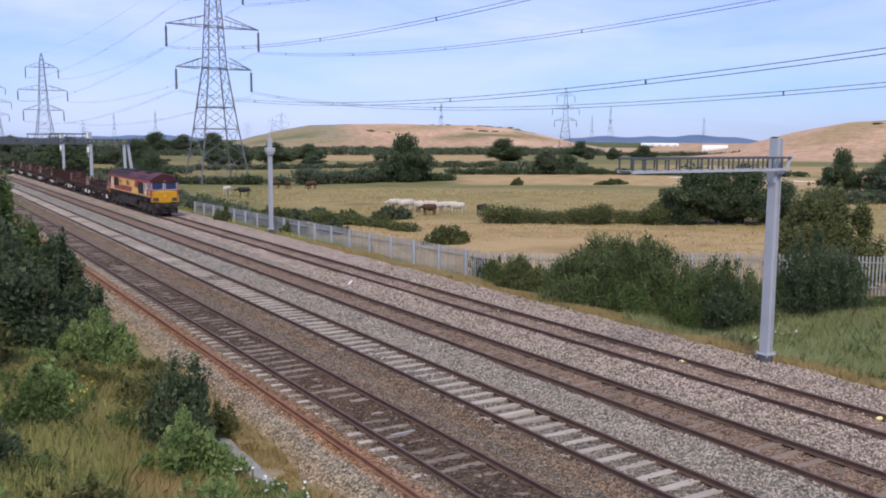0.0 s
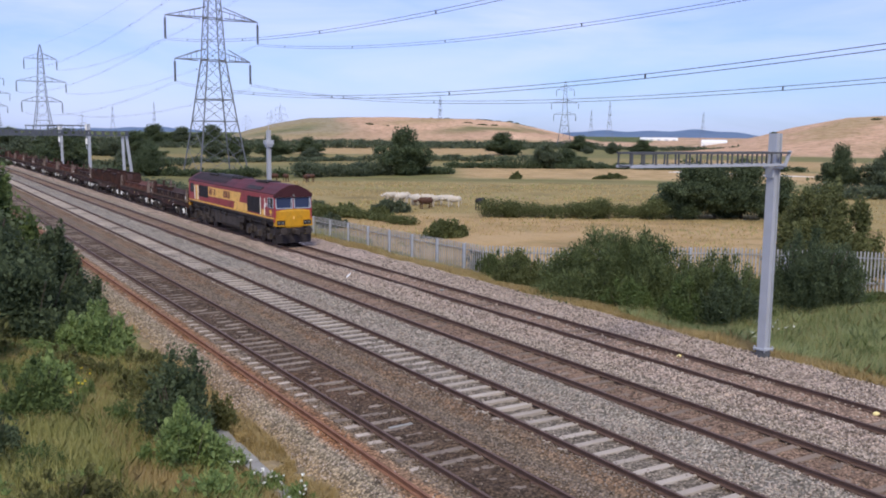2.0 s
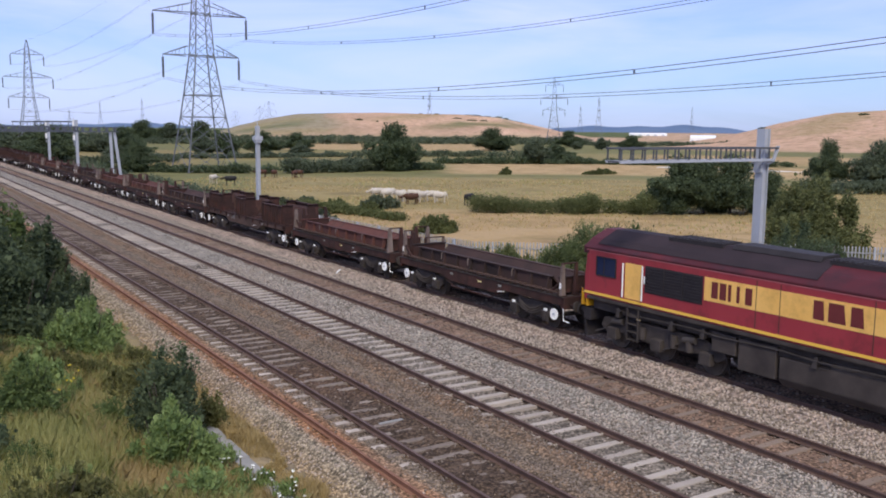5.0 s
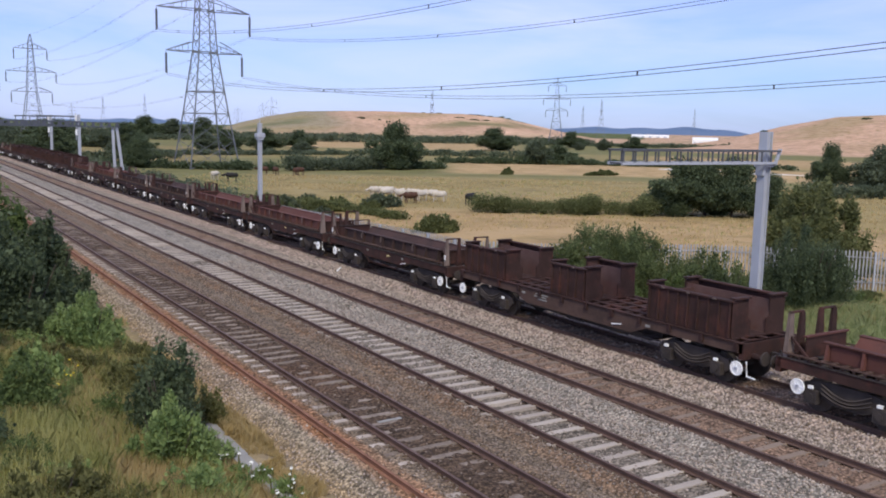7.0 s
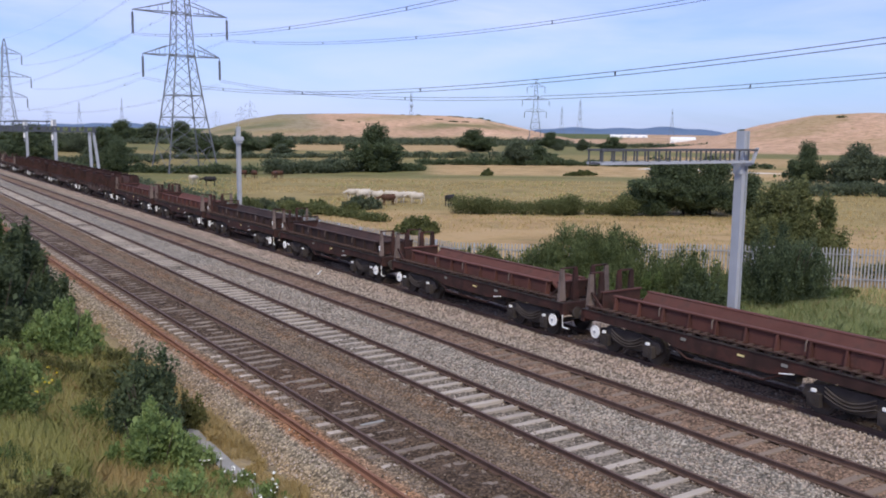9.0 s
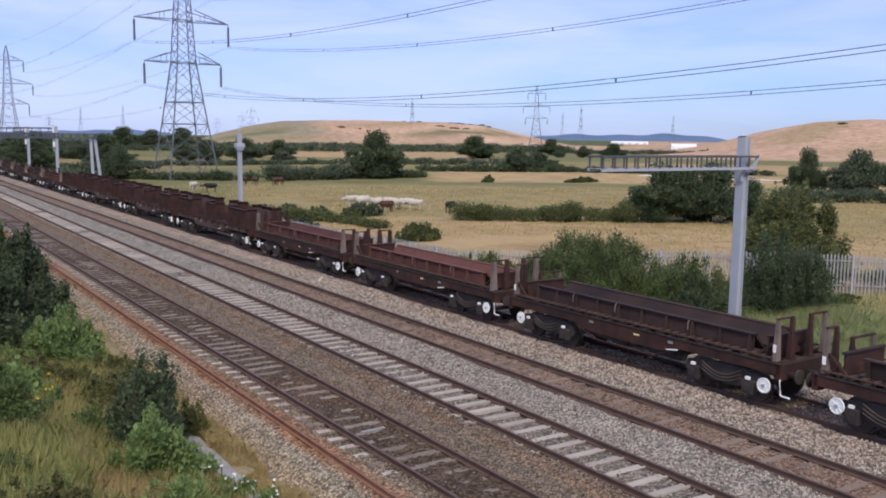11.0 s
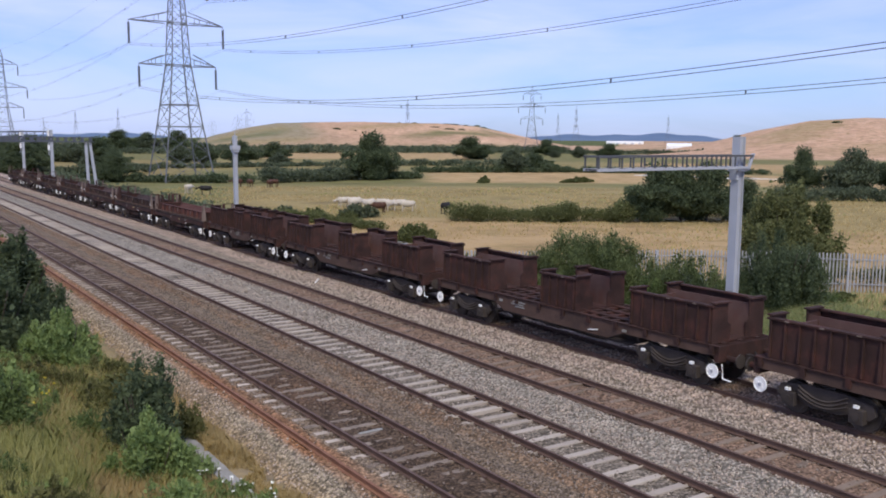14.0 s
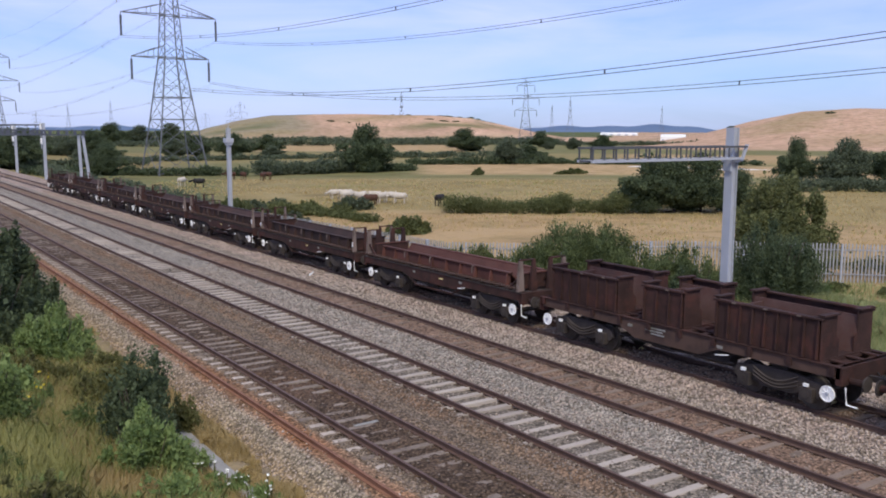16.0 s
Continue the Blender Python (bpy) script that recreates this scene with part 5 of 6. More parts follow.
def cradle(parent_thing, y0, y1):
    """One pair of ribbed steel cradle boxes with notched end plates."""
    c = part("cradle", Shape().box(-1.2, 1.2, y0 - 0.05, y1 + 0.05, 1.44, 1.50), M["wagon"], parent_thing, "rusty ribbed steel load cradle")
    for sx in (-1, 1):
        xo, xi = sx * 1.20, sx * 0.36
        part("outer_wall", Shape().box(*sorted((xo, xo - sx * 0.04)), y0, y1, 1.5, 2.58), M["wagon"], c)
        part("inner_wall", Shape().prism([(sx * 0.36, 1.5), (sx * 0.40, 1.5), (sx * 0.62, 2.50), (sx * 0.58, 2.50)], y0, y1, "y"), M["scuffed"], c)
        part("top_flange", Shape().box(*sorted((xo + sx * 0.07, xo - sx * 0.14)), y0 - 0.06, y1 + 0.06, 2.56, 2.62), M["wagon"], c, bevel=0.01)
        n = max(3, int((y1 - y0) / 0.42))
        for i in range(n + 1):
            y = y0 + 0.06 + (y1 - y0 - 0.12) * i / n
            part("rib", Shape().prism([(xo, 1.5), (xo + sx * 0.09, 1.5), (xo + sx * 0.05, 2.55), (xo, 2.55)], y - 0.022, y + 0.022, "y"), M["wagon"], c)
        for y in (y0, y1):
            part("end_plate", Shape().prism([(xo, 1.5), (xo, 2.66), (sx * 0.50, 2.66), (sx * 0.50, 2.05), (xi, 1.95), (xi, 1.5)], y - 0.025, y + 0.025, "y"), M["wagon"], c)
            part("end_flange", Shape().box(*sorted((xo, sx * 0.48)), y - 0.11, y + 0.11, 2.655, 2.70), M["wagon"], c)
        for i in range(max(1, int((y1 - y0) / 1.1))):
            y = y0 + 0.55 + i * 1.05
            part("handling_mark", Shape().box(*sorted((xo + sx * 0.071, xo + sx * 0.078)), y, y + 0.14, 2.57, 2.61), M["post"], c)
    part("cross_saddle", Shape().prism([(-0.6, 2.40), (0.6, 2.40), (0.38, 1.62), (-0.38, 1.62)], y1 - 0.35, y1 - 0.28, "y"), M["scuffed"], c)


def cradle_wagon(L, spans, label, at):
    t = thing("cradle_wagon", label, "freight wagon", "wagons of the train", at)
    y0, y1 = 0.70, L - 0.62
    for sx in (-1, 1):
        sill = [(y0, 1.12), (y0 + 3.9, 1.10), (y0 + 4.6, 0.82), (L - 5.3, 0.82), (L - 4.6, 1.10), (y1, 1.12), (y1, 1.43), (y0, 1.43)]
        part("side_sill", Shape().prism(sill, *sorted((sx * 1.16, sx * 1.25)), "x"), M["sill"], t, "faded brown fish-bellied sill")
        part("sill_flange", Shape().box(*sorted((sx * 1.14, sx * 1.31)), y0, y1, 1.425, 1.455), M["wagon"], t)
        side_bars(t, L, L - 6.6, 0, sx, 1.28)
        part("brake_cylinder", Shape().cyl((sx * 0.8, L / 2, 0.75), (sx * 0.8, L / 2 + 0.8, 0.75), 0.2, 12), M["under"], t)
        n = int((y1 - y0) / 1.3)
        for i in range(n + 1):
            y = y0 + 0.2 + (y1 - y0 - 0.4) * i / n
            part("stake_pocket", Shape().box(*sorted((sx * 1.25, sx * 1.33)), y - 0.07, y + 0.07, 1.20, 1.44), M["wagon"], t)
    part("headstock", Shape().box(-1.25, 1.25, y0 - 0.06, y0 + 0.12, 0.95, 1.44), M["wagon"], t)
    part("headstock", Shape().box(-1.25, 1.25, y1 - 0.12, y1 + 0.06, 0.95, 1.44), M["wagon"], t)
    part("centre_sill", Shape().box(-0.35, 0.35, y0, y1, 0.95, 1.38), M["wagon"], t)
    n = int((y1 - y0) / 0.55)
    for i in range(n + 1):
        y = y0 + 0.1 + (y1 - y0 - 0.2) * i / n
        part("deck_bar", Shape().box(-1.15, 1.15, y - 0.09, y + 0.09, 1.36, 1.44), M["wagon"], t)
    for x in (-0.75, 0.0, 0.75):
        part("deck_rail", Shape().box(x - 0.10, x + 0.10, y0 + 0.1, y1 - 0.1, 1.442, 1.47), M["wagon"], t)
    for a, bb in spans:
        cradle(t, a, bb)
    running_gear(t, L, 2.68, 0.84 if L > 14 else 1.05)
    brake_gear(t, L)
    return t


def trough_wagon(L, at, mats, label):
    t = thing("trough_wagon", label, "freight wagon", "wagons of the train", at)
    y0, y1 = 0.55, L - 0.50
    for sx in (-1, 1):
        sill = [(y0, 1.05), (y0 + 3.6, 1.05), (y0 + 4.4, 0.86), (L - 4.9, 0.86), (L - 4.1, 1.05), (y1, 1.05), (y1, 1.36), (y0, 1.36)]
        part("side_sill", Shape().prism(sill, *sorted((sx * 1.15, sx * 1.24)), "x"), M["wagon"], t, "dark rusty side sill")
        # dark material on the flange paints in the shade below the walkway bars
        part("sill_flange", Shape().box(*sorted((sx * 1.17, sx * 1.27)), y0, y1, 1.355, 1.385), M["under"], t)
        # trough: sloping lining, upright outer wall in bays, capping rail
        poly = [(sx * 0.22, 1.44), (sx * 0.28, 1.41), (sx * 0.80, 1.92), (sx * 0.74, 1.945)]
        tr = part("trough_lining", Shape().prism(poly, 1.75, L - 1.7, "y"), mats, t, "worn reddish-brown sloping trough lining")
        wall = part("trough_wall", Shape().box(*sorted((sx * 0.80, sx * 0.83)), 1.75, L - 1.7, 1.40, 1.94), mats, t, "ribbed trough side wall")
        part("top_rail", Shape().box(*sorted((sx * 0.72, sx * 0.92)), 1.7, L - 1.65, 1.93, 1.985), mats, wall, bevel=0.012)
        part("foot_angle", Shape().box(*sorted((sx * 0.83, sx * 0.93)), 1.72, L - 1.68, 1.40, 1.47), M["wagon"], wall)
        n = 9
        for i in range(n + 1):
            y = 1.85 + (L - 3.65) * i / n
            part("rib", Shape().prism([(sx * 0.83, 1.47), (sx * 1.00, 1.47), (sx * 0.91, 1.93), (sx * 0.83, 1.93)], y - 0.035, y + 0.035, "y"), mats, wall)
            if i < n:
                part("side_panel", Shape().box(*sorted((sx * 0.83, sx * 0.845)), y + 0.07, y + (L - 3.65) / n - 0.07, 1.49, 1.905), mats, wall)
        for i in (2, 5, 7):
            y = 1.85 + (L - 3.65) * i / n
            part("rail_hook", Shape().tube([(sx * 0.91, y + 0.12, 1.96), (sx * 0.97, y + 0.12, 1.88), (sx * 0.97, y + 0.12, 1.66)], 0.022, 5), M["post"], wall)
        # open bar walkway along the edge
        wk = Shape().box(*sorted((sx * 1.27, sx * 1.31)), y0 + 0.2, y1 - 0.2, 1.50, 1.54)
        n = int(L / 0.36)
        for i in range(n):
            y = y0 + 0.35 + (y1 - y0 - 0.7) * i / (n - 1)
            wk.box(*sorted((sx * 0.93, sx * 1.27)), y - 0.045, y + 0.045, 1.47, 1.515).box(*sorted((sx * 1.20, sx * 1.24)), y - 0.03, y + 0.03, 1.38, 1.47)
        part("walkway", wk, M["sill"], t, "open barred side walkway")
        part("truss_rod", Shape().tube([(sx * 1.2, 4.2, 1.1), (sx * 1.2, 5.2, 0.62), (sx * 1.2, L - 5.2, 0.62), (sx * 1.2, L - 4.2, 1.1)], 0.03, 4), M["wagon"], t)
        part("brake_cylinder", Shape().cyl((sx * 0.8, L / 2, 0.75), (sx * 0.8, L / 2 + 0.8, 0.75), 0.2, 12), M["under"], t)
        part("caution_mark", Shape().box(*sorted((sx * 1.241, sx * 1.252)), L / 2 - 0.75, L / 2 - 0.5, 1.14, 1.19), M["yellow_mark"], t, "small yellow mark")
    # end frames: two tall hoops at the leading end, a tall and a low one at the other
    stout = 0.30 if mats == M["wagon_red"] else 0.20
    for y, d, hoops in ((0.78, 1, ((-1.10, -0.46, 2.62), (0.40, 1.08, 2.62))), (L - 0.74, -1, ((-1.10, -0.60, 2.66), (0.25, 0.85, 2.66)) if mats == M["wagon_red"] else ((-1.10, -0.72, 2.66), (0.05, 1.06, 2.26)))):
        for x0, x1, top in hoops:
            fr = part("end_frame", Shape().box(x0 - 0.05, x1 + 0.05, y - 0.04, y + 0.04, top - 0.05, top), M["wagon"], t, "rusty hooped end frame")
            for x in (x0, x1):
                part("post", Shape().beam((x, y, 1.38), (x, y, top - 0.05), stout, 0.15, taper=0.55), M["post"] if abs(x) > 1 else M["wagon"], fr)
                part("foot_plate", Shape().box(x - 0.14, x + 0.14, y - 0.11, y + 0.11, 1.375, 1.41), M["wagon"], fr)
            part("brace", Shape().beam((x0, y + d * 0.05, 1.95), (x0, y + d * 0.70, 1.40), 0.07), M["wagon"], fr)
        part("post_label", Shape().box(-1.215, -1.20, y - 0.05, y + 0.05, 1.66, 1.88), M["white"], t, "small white label")
        part("label_stay", Shape().box(-1.20, -1.12, y - 0.06, y + 0.06, 1.62, 1.90), M["post"], t)
        part("end_wall", Shape().box(-0.9, 0.9, y + d * 0.40 - 0.03, y + d * 0.40 + 0.03, 1.4, 1.98), M["wagon"], t)
        part("end_cap", Shape().box(-0.95, 0.95, y + d * 0.40 - 0.07, y + d * 0.40 + 0.07, 1.98, 2.03), mats, t)
    # deck bars are dark too, as painted shade in the walkway gaps
    for i in range(22):
        y = y0 + 0.2 + (y1 - y0 - 0.4) * i / 21
        part("deck_bar", Shape().box(-1.15, 1.15, y - 0.08, y + 0.08, 1.30, 1.375), M["under"], t)
    part("headstock", Shape().box(-1.24, 1.24, y0 - 0.05, y0 + 0.12, 0.92, 1.36), M["wagon"], t)
    part("headstock", Shape().box(-1.24, 1.24, y1 - 0.12, y1 + 0.05, 0.92, 1.36), M["wagon"], t)
    part("centre_sill", Shape().box(-0.4, 0.4, y0, y1, 0.92, 1.30), M["wagon"], t)
    running_gear(t, L, 2.60, 1.24)
    brake_gear(t, L)
    return t


LB, LA = 13.19, 16.29
ORDER = "DBADBBDDBBEEECBDDDDDD"


def behind(t):
    """The place of the first coupling behind the locomotive."""
    y = 107.81 - 16.24 * t - 0.099 * t * t + 0.0014 * t ** 3
    return y - np.interp(t, (0, 4, 6.5, 7.5, 8.5, 9.5, 11.5, 13, 14.5, 15, 15.5, 16), (0, 0, 0.07, 0.17, 0.47, 0.36, 0.18, 0.0, 0.10, 0.20, 0.15, 0.22)).item()


TRAIN = []


def build_train():
    x = TRACKS[3]
    TRAIN.append((loco(pose(x, behind(0) - 21.0, 0)), -21.0))
    makers = {
        "A": lambda m: cradle_wagon(LA, ((1.20, 4.60), (7.70, 9.60), (12.50, 15.40)), "dark rusty bogie wagon with three ribbed steel cradles", m),
        "E": lambda m: cradle_wagon(LA, ((1.00, 4.30), (7.00, 8.85), (12.00, 15.30)), "dark rusty bogie wagon with unevenly spaced ribbed cradles", m),
        "C": lambda m: cradle_wagon(LB, ((1.35, 4.75), (5.95, 7.60), (8.75, 12.00)), "short rusty bogie wagon with three ribbed cradles", m),
        "B": lambda m: trough_wagon(LB, m, M["wagon_red"], "rusty red bogie wagon with a long open trough"),
        "D": lambda m: trough_wagon(LB, m, M["wagon_brown"], "dark brown bogie wagon with a long open trough"),
    }
    first, off = {}, 0.0
    for k in ORDER:
        m = pose(x, behind(0) + off, 0)
        if k not in first:
            first[k] = makers[k](m)
            ob = first[k]
        else:
            ob = copy_thing(first[k], m)
        TRAIN.append((ob, off))
        off += LA if k in "AE" else LB


build_train()


# ---- plants ----
def leaves(rng, lobes, n, size, aspect=0.45, upward=0.4, floor=-9.0, inner=0.25):
    """Loose leaf quads scattered over and in a set of ellipsoid lobes (rows cx, cy, cz, rx, ry, rz)."""
    lobes = np.asarray(lobes, float)
    wgt = (lobes[:, 3] * lobes[:, 5]) ** 1.0
    k = rng.choice(len(lobes), n, p=wgt / wgt.sum())
    d = rng.normal(size=(n, 3))
    d /= np.linalg.norm(d, axis=1)[:, None]
    deep = rng.random(n) < inner
    r = np.where(deep, 0.25 + 0.5 * rng.random(n), 0.74 + 0.34 * rng.random(n) ** 1.3)
    r = np.where(rng.random(n) < 0.10, 1.0 + 0.30 * rng.random(n), r)
    p = lobes[k, :3] + d * lobes[k, 3:] * r[:, None]
    p[:, 2] = np.maximum(p[:, 2], floor + 0.05 * rng.random(n))
    a = rng.normal(size=(n, 3)) + d * 0.8
    a[:, 2] += upward * 2
    a /= np.linalg.norm(a, axis=1)[:, None]
    b = np.cross(a, rng.normal(size=(n, 3)))
    b /= np.linalg.norm(b, axis=1)[:, None] + 1e-9
    L = (size * rng.uniform(0.6, 1.5, n) * np.where(deep, 1.6, 1.0))[:, None]
    w = L * aspect * np.where(deep, 1.6, 1.0)[:, None]
    q = np.stack([p - a * L / 2, p + b * w / 2, p + a * L / 2, p - b * w / 2], 1)
    return q.reshape(-1, 3)


def dome(rng, w, d, h, n):
    """Lobes that fill an uneven dome of that width, depth and height, standing on z = 0."""
    out = []
    for i in range(n):
        a, u = rng.uniform(0, math.tau), math.sqrt(rng.random())
        x, y = u * 0.36 * w * math.cos(a), u * 0.36 * d * math.sin(a)
        top = h * (1 - 0.62 * u ** 1.6) * rng.uniform(0.72, 1.0)
        r = rng.uniform(0.16, 0.26)
        rz = top * rng.uniform(0.30, 0.45)
        out.append((x, y, top - rz, r * w, r * d, rz))
        out.append((x * 1.15, y * 1.15, rz * 0.7, r * w, r * d, rz * 0.8))
    # sprays that break the outline
    for i in range(3 * n if w > 2.5 else n):
        a, u = rng.uniform(0, math.tau), math.sqrt(rng.random())
        x, y = u * 0.46 * w * math.cos(a), u * 0.46 * d * math.sin(a)
        top = h * (1 - 0.55 * u ** 1.8) * rng.uniform(0.85, 1.14)
        rz = h * rng.uniform(0.10, 0.20)
        k = rng.uniform(0.035, 0.07)
        out.append((x, y, top - rz, k * w, k * d, rz))
    return out


def shrub(name, x, y, z, w, d, h, n, size, mat, label, seed, category="bush", aspect=0.4, upward=0.4, lobes=9, group=""):
    rng = np.random.default_rng(seed)
    t = thing(name, label, category, group, pose(x, y, z))
    s = Shape()
    for i in range(6):
        a = rng.uniform(0, math.tau)
        s.beam((0.08 * w * math.cos(a), 0.08 * d * math.sin(a), -0.2), (0.3 * w * math.cos(a), 0.3 * d * math.sin(a), h * rng.uniform(0.5, 0.8)), 0.03 * h, taper=0.3, seg=5)
    part("stem", s, M["bark"], t)
    v = leaves(rng, dome(rng, w, d, h, lobes), n, size, aspect, upward, 0.02)
    part("crown", quads_mesh("crown", v, 4, mat), mat, t)
    return t


def tree_model(name, label, seed, w, h, n, size, mat, trunk=0.25, group="field trees"):
    """A tree with trunk, limbs and a crown of leaves, standing at the origin."""
    rng = np.random.default_rng(seed)
    t = thing(name, label, "tree", group, pose(0, 0, 0))
    s = Shape()
    th = h * trunk
    s.beam((0, 0, -0.4), (0.05 * w, 0, th), 0.055 * h, taper=0.75, seg=8)
    lobes = []
    for i in range(11):
        a = i * 2.4 + rng.uniform(-0.4, 0.4)
        u = rng.uniform(0.25, 1.0)
        q = (0.36 * w * u * math.cos(a), 0.36 * w * u * math.sin(a), th + (h - th) * rng.uniform(0.15, 0.95 - 0.45 * u))
        s.beam((0.05 * w, 0, th * rng.uniform(0.6, 1.0)), q, 0.026 * h, taper=0.3, seg=5)
        r = rng.uniform(0.14, 0.22) * w
        lobes.append((q[0], q[1], q[2], r, r, rng.uniform(0.10, 0.17) * h))
    for i in range(16):
        a, u = rng.uniform(0, math.tau), rng.uniform(0.3, 1.0)
        r = rng.uniform(0.05, 0.09) * w
        lobes.append((0.5 * w * u * math.cos(a), 0.5 * w * u * math.sin(a), h * (rng.uniform(0.25, 1.0 - 0.5 * u)), r, r, r * 0.7))
    lobes.append((0, 0, h * 0.82, 0.2 * w, 0.2 * w, 0.17 * h))
    lobes.append((0, 0, h * 0.5, 0.27 * w, 0.27 * w, 0.25 * h))
    for i in range(9):
        a = i * 2.1 + rng.uniform(-0.4, 0.4)
        u = rng.uniform(0.2, 1.0)
        r = rng.uniform(0.12, 0.2) * w
        lobes.append((0.34 * w * u * math.cos(a), 0.34 * w * u * math.sin(a), h * rng.uniform(0.12, 0.34), r, r, rng.uniform(0.10, 0.16) * h))
    part("trunk", s, M["bark"], t)
    part("crown", quads_mesh("crown", leaves(rng, lobes, n, size, 0.6, 0.1), 4, mat), mat, t)
    return t


def near_plants():
    g = "lineside bushes"
    shrub("bush", 30.9, 32.9, -0.8, 9.6, 6.2, 3.8, 80000, 0.115, M["leaf_grey"], "large grey-green willow bush beside the railway fence", 11, upward=0.9, aspect=0.24, lobes=24, group=g)
    shrub("bush", 28.8, 30.2, -0.75, 3.0, 2.2, 1.8, 12000, 0.10, M["leaf"], "mid-green bush at the foot of a willow", 12, upward=0.7, aspect=0.3, group=g)
    shrub("bush", 32.2, 27.6, -0.8, 6.0, 4.2, 2.9, 42000, 0.11, M["leaf_grey"], "dense grey-green willow bush beside the mast", 13, upward=0.8, aspect=0.26, lobes=20, group=g)
    shrub("bush", 29.8, 27.6, -0.75, 2.6, 2.2, 1.9, 10000, 0.10, M["leaf"], "low green bush on the railway verge", 14, upward=0.7, aspect=0.3, group=g)
    shrub("bush", 38.7, 27.2, -1.0, 5.8, 4.6, 4.1, 52000, 0.115, M["leaf_dark"], "dark green dense bush behind the mast", 15, upward=0.7, aspect=0.28, lobes=20, group=g)
    shrub("hawthorn", 52.2, 36.4, -1.0, 8.4, 6.5, 5.9, 42000, 0.16, M["leaf_hawthorn"], "dull green hawthorn behind the palisade fence", 16, upward=0.0, aspect=0.5, lobes=14, group=g)
    for i, (x, y, w, h) in enumerate(((29.2, 38.9, 3.4, 2.0), (29.5, 42.0, 2.4, 1.6), (29.4, 36.2, 2.4, 2.5), (30.0, 40.6, 2.4, 2.3), (30.2, 44.6, 2.0, 1.5), (28.3, 69.0, 3.0, 1.9), (28.9, 74.5, 3.4, 2.4), (29.6, 78.5, 3.4, 2.2), (26.9, 83, 3.0, 2.0))):
        shrub("bush", x, y, -0.85, w, w * 0.8, h, 8000, 0.11 if y < 60 else 0.18, M["leaf_grey"] if i % 2 else M["leaf_thorn"], "small grey-green willow bush by the palisade fence", 30 + i, upward=0.8, aspect=0.3, group=g)
    for i, (x, y, w, h) in enumerate(((43.2, 31.4, 3.2, 0.8), (45.6, 28.4, 3.4, 0.5), (48.0, 25.8, 3.2, 0.5), (50.4, 23.5, 3.2, 0.5), (41.0, 30.2, 3.0, 1.3), (53.0, 21.2, 3.6, 0.5),
                                     (38.0, 34.6, 3.0, 1.2), (35.6, 34.4, 3.0, 1.3), (34.2, 30.6, 3.2, 1.6), (43.0, 27.4, 3.2, 0.8))):
        shrub("weeds", x, y, -1.0 if x < 40 else -1.4, w, 1.8, h, 9000, 0.10, M["leaf_thorn"] if i % 3 else M["leaf"], "tangled green brambles at the foot of the palisade fence", 130 + i, category="brambles", upward=0.6, aspect=0.35, group=g)
    shrub("bush", 31.2, 26.3, -0.85, 3.6, 2.8, 2.3, 20000, 0.10, M["leaf_dark"], "dark green bush spilling over the railway verge", 17, upward=0.6, aspect=0.3, lobes=12, group=g)
    shrub("bush", 31.7, 30.5, -0.85, 3.0, 2.4, 2.0, 14000, 0.10, M["leaf_grey"], "green willow scrub on the railway verge", 18, upward=0.7, aspect=0.3, lobes=10, group=g)
    shrub("bush", 37.6, 27.8, -1.0, 4.2, 2.6, 2.2, 18000, 0.10, M["leaf_dark"], "dark green bush at the edge of lush grass", 19, upward=0.5, aspect=0.3, lobes=10, group=g)
    # the near bank
    g = "plants on the near bank"
    shrub("bush", 3.2, 42.0, -0.1, 5.0, 6.0, 6.4, 36000, 0.16, M["leaf"], "tall green shrub on the near railway bank", 50, upward=0.3, lobes=12, group=g)
    shrub("bush", 2.0, 36.8, 0.1, 5.6, 6.0, 5.6, 36000, 0.16, M["leaf_dark"], "dark green shrub on the near railway bank", 51, upward=0.3, lobes=12, group=g)
    shrub("bush", 5.2, 38.0, -0.2, 4.0, 5.0, 3.9, 20000, 0.15, M["leaf_dark"], "dark green shrub on the near railway bank", 52, upward=0.3, group=g)
    shrub("bush", 3.6, 33.2, 0.0, 4.8, 4.0, 3.4, 22000, 0.13, M["leaf_dark"], "dark green shrub on the near railway bank", 53, upward=0.3, group=g)
    shrub("bush", 1.4, 29.5, 0.2, 3.2, 4.0, 3.0, 14000, 0.13, M["leaf_olive"], "olive-green shrub on the near railway bank", 54, upward=0.3, group=g)
    shrub("weeds", 5.5, 30.8, -0.3, 2.9, 2.6, 2.2, 12000, 0.11, M["leaf_bright"], "bright green tall weeds on the bank", 55, category="weeds", upward=0.7, group=g)
    shrub("bush", 5.75, 21.4, -0.2, 2.1, 2.0, 2.7, 11000, 0.085, M["leaf_dark"], "dark green young bush on the grassy bank", 56, upward=0.3, aspect=0.5, lobes=10, group=g)
    shrub("weeds", 5.2, 19.3, -0.15, 2.0, 1.8, 1.7, 10000, 0.09, M["leaf_bright"], "leafy green nettles beside a young bush", 57, category="weeds", upward=0.5, aspect=0.4, group=g)
    shrub("bush", 7.0, 22.3, -0.4, 0.95, 0.9, 1.2, 3000, 0.08, M["leaf_olive"], "brownish half-dead shrub at the ballast edge", 58, upward=0.5, group=g)
    shrub("bush", 2.6, 23.4, 0.2, 2.2, 2.0, 1.7, 8000, 0.09, M["leaf"], "rounded green bramble on the grassy bank", 59, upward=0.3, group=g)
    shrub("bush", 1.3, 20.6, 0.35, 1.6, 1.8, 1.4, 6000, 0.08, M["leaf_dark"], "dark bramble clump in long grass", 60, upward=0.3, group=g)
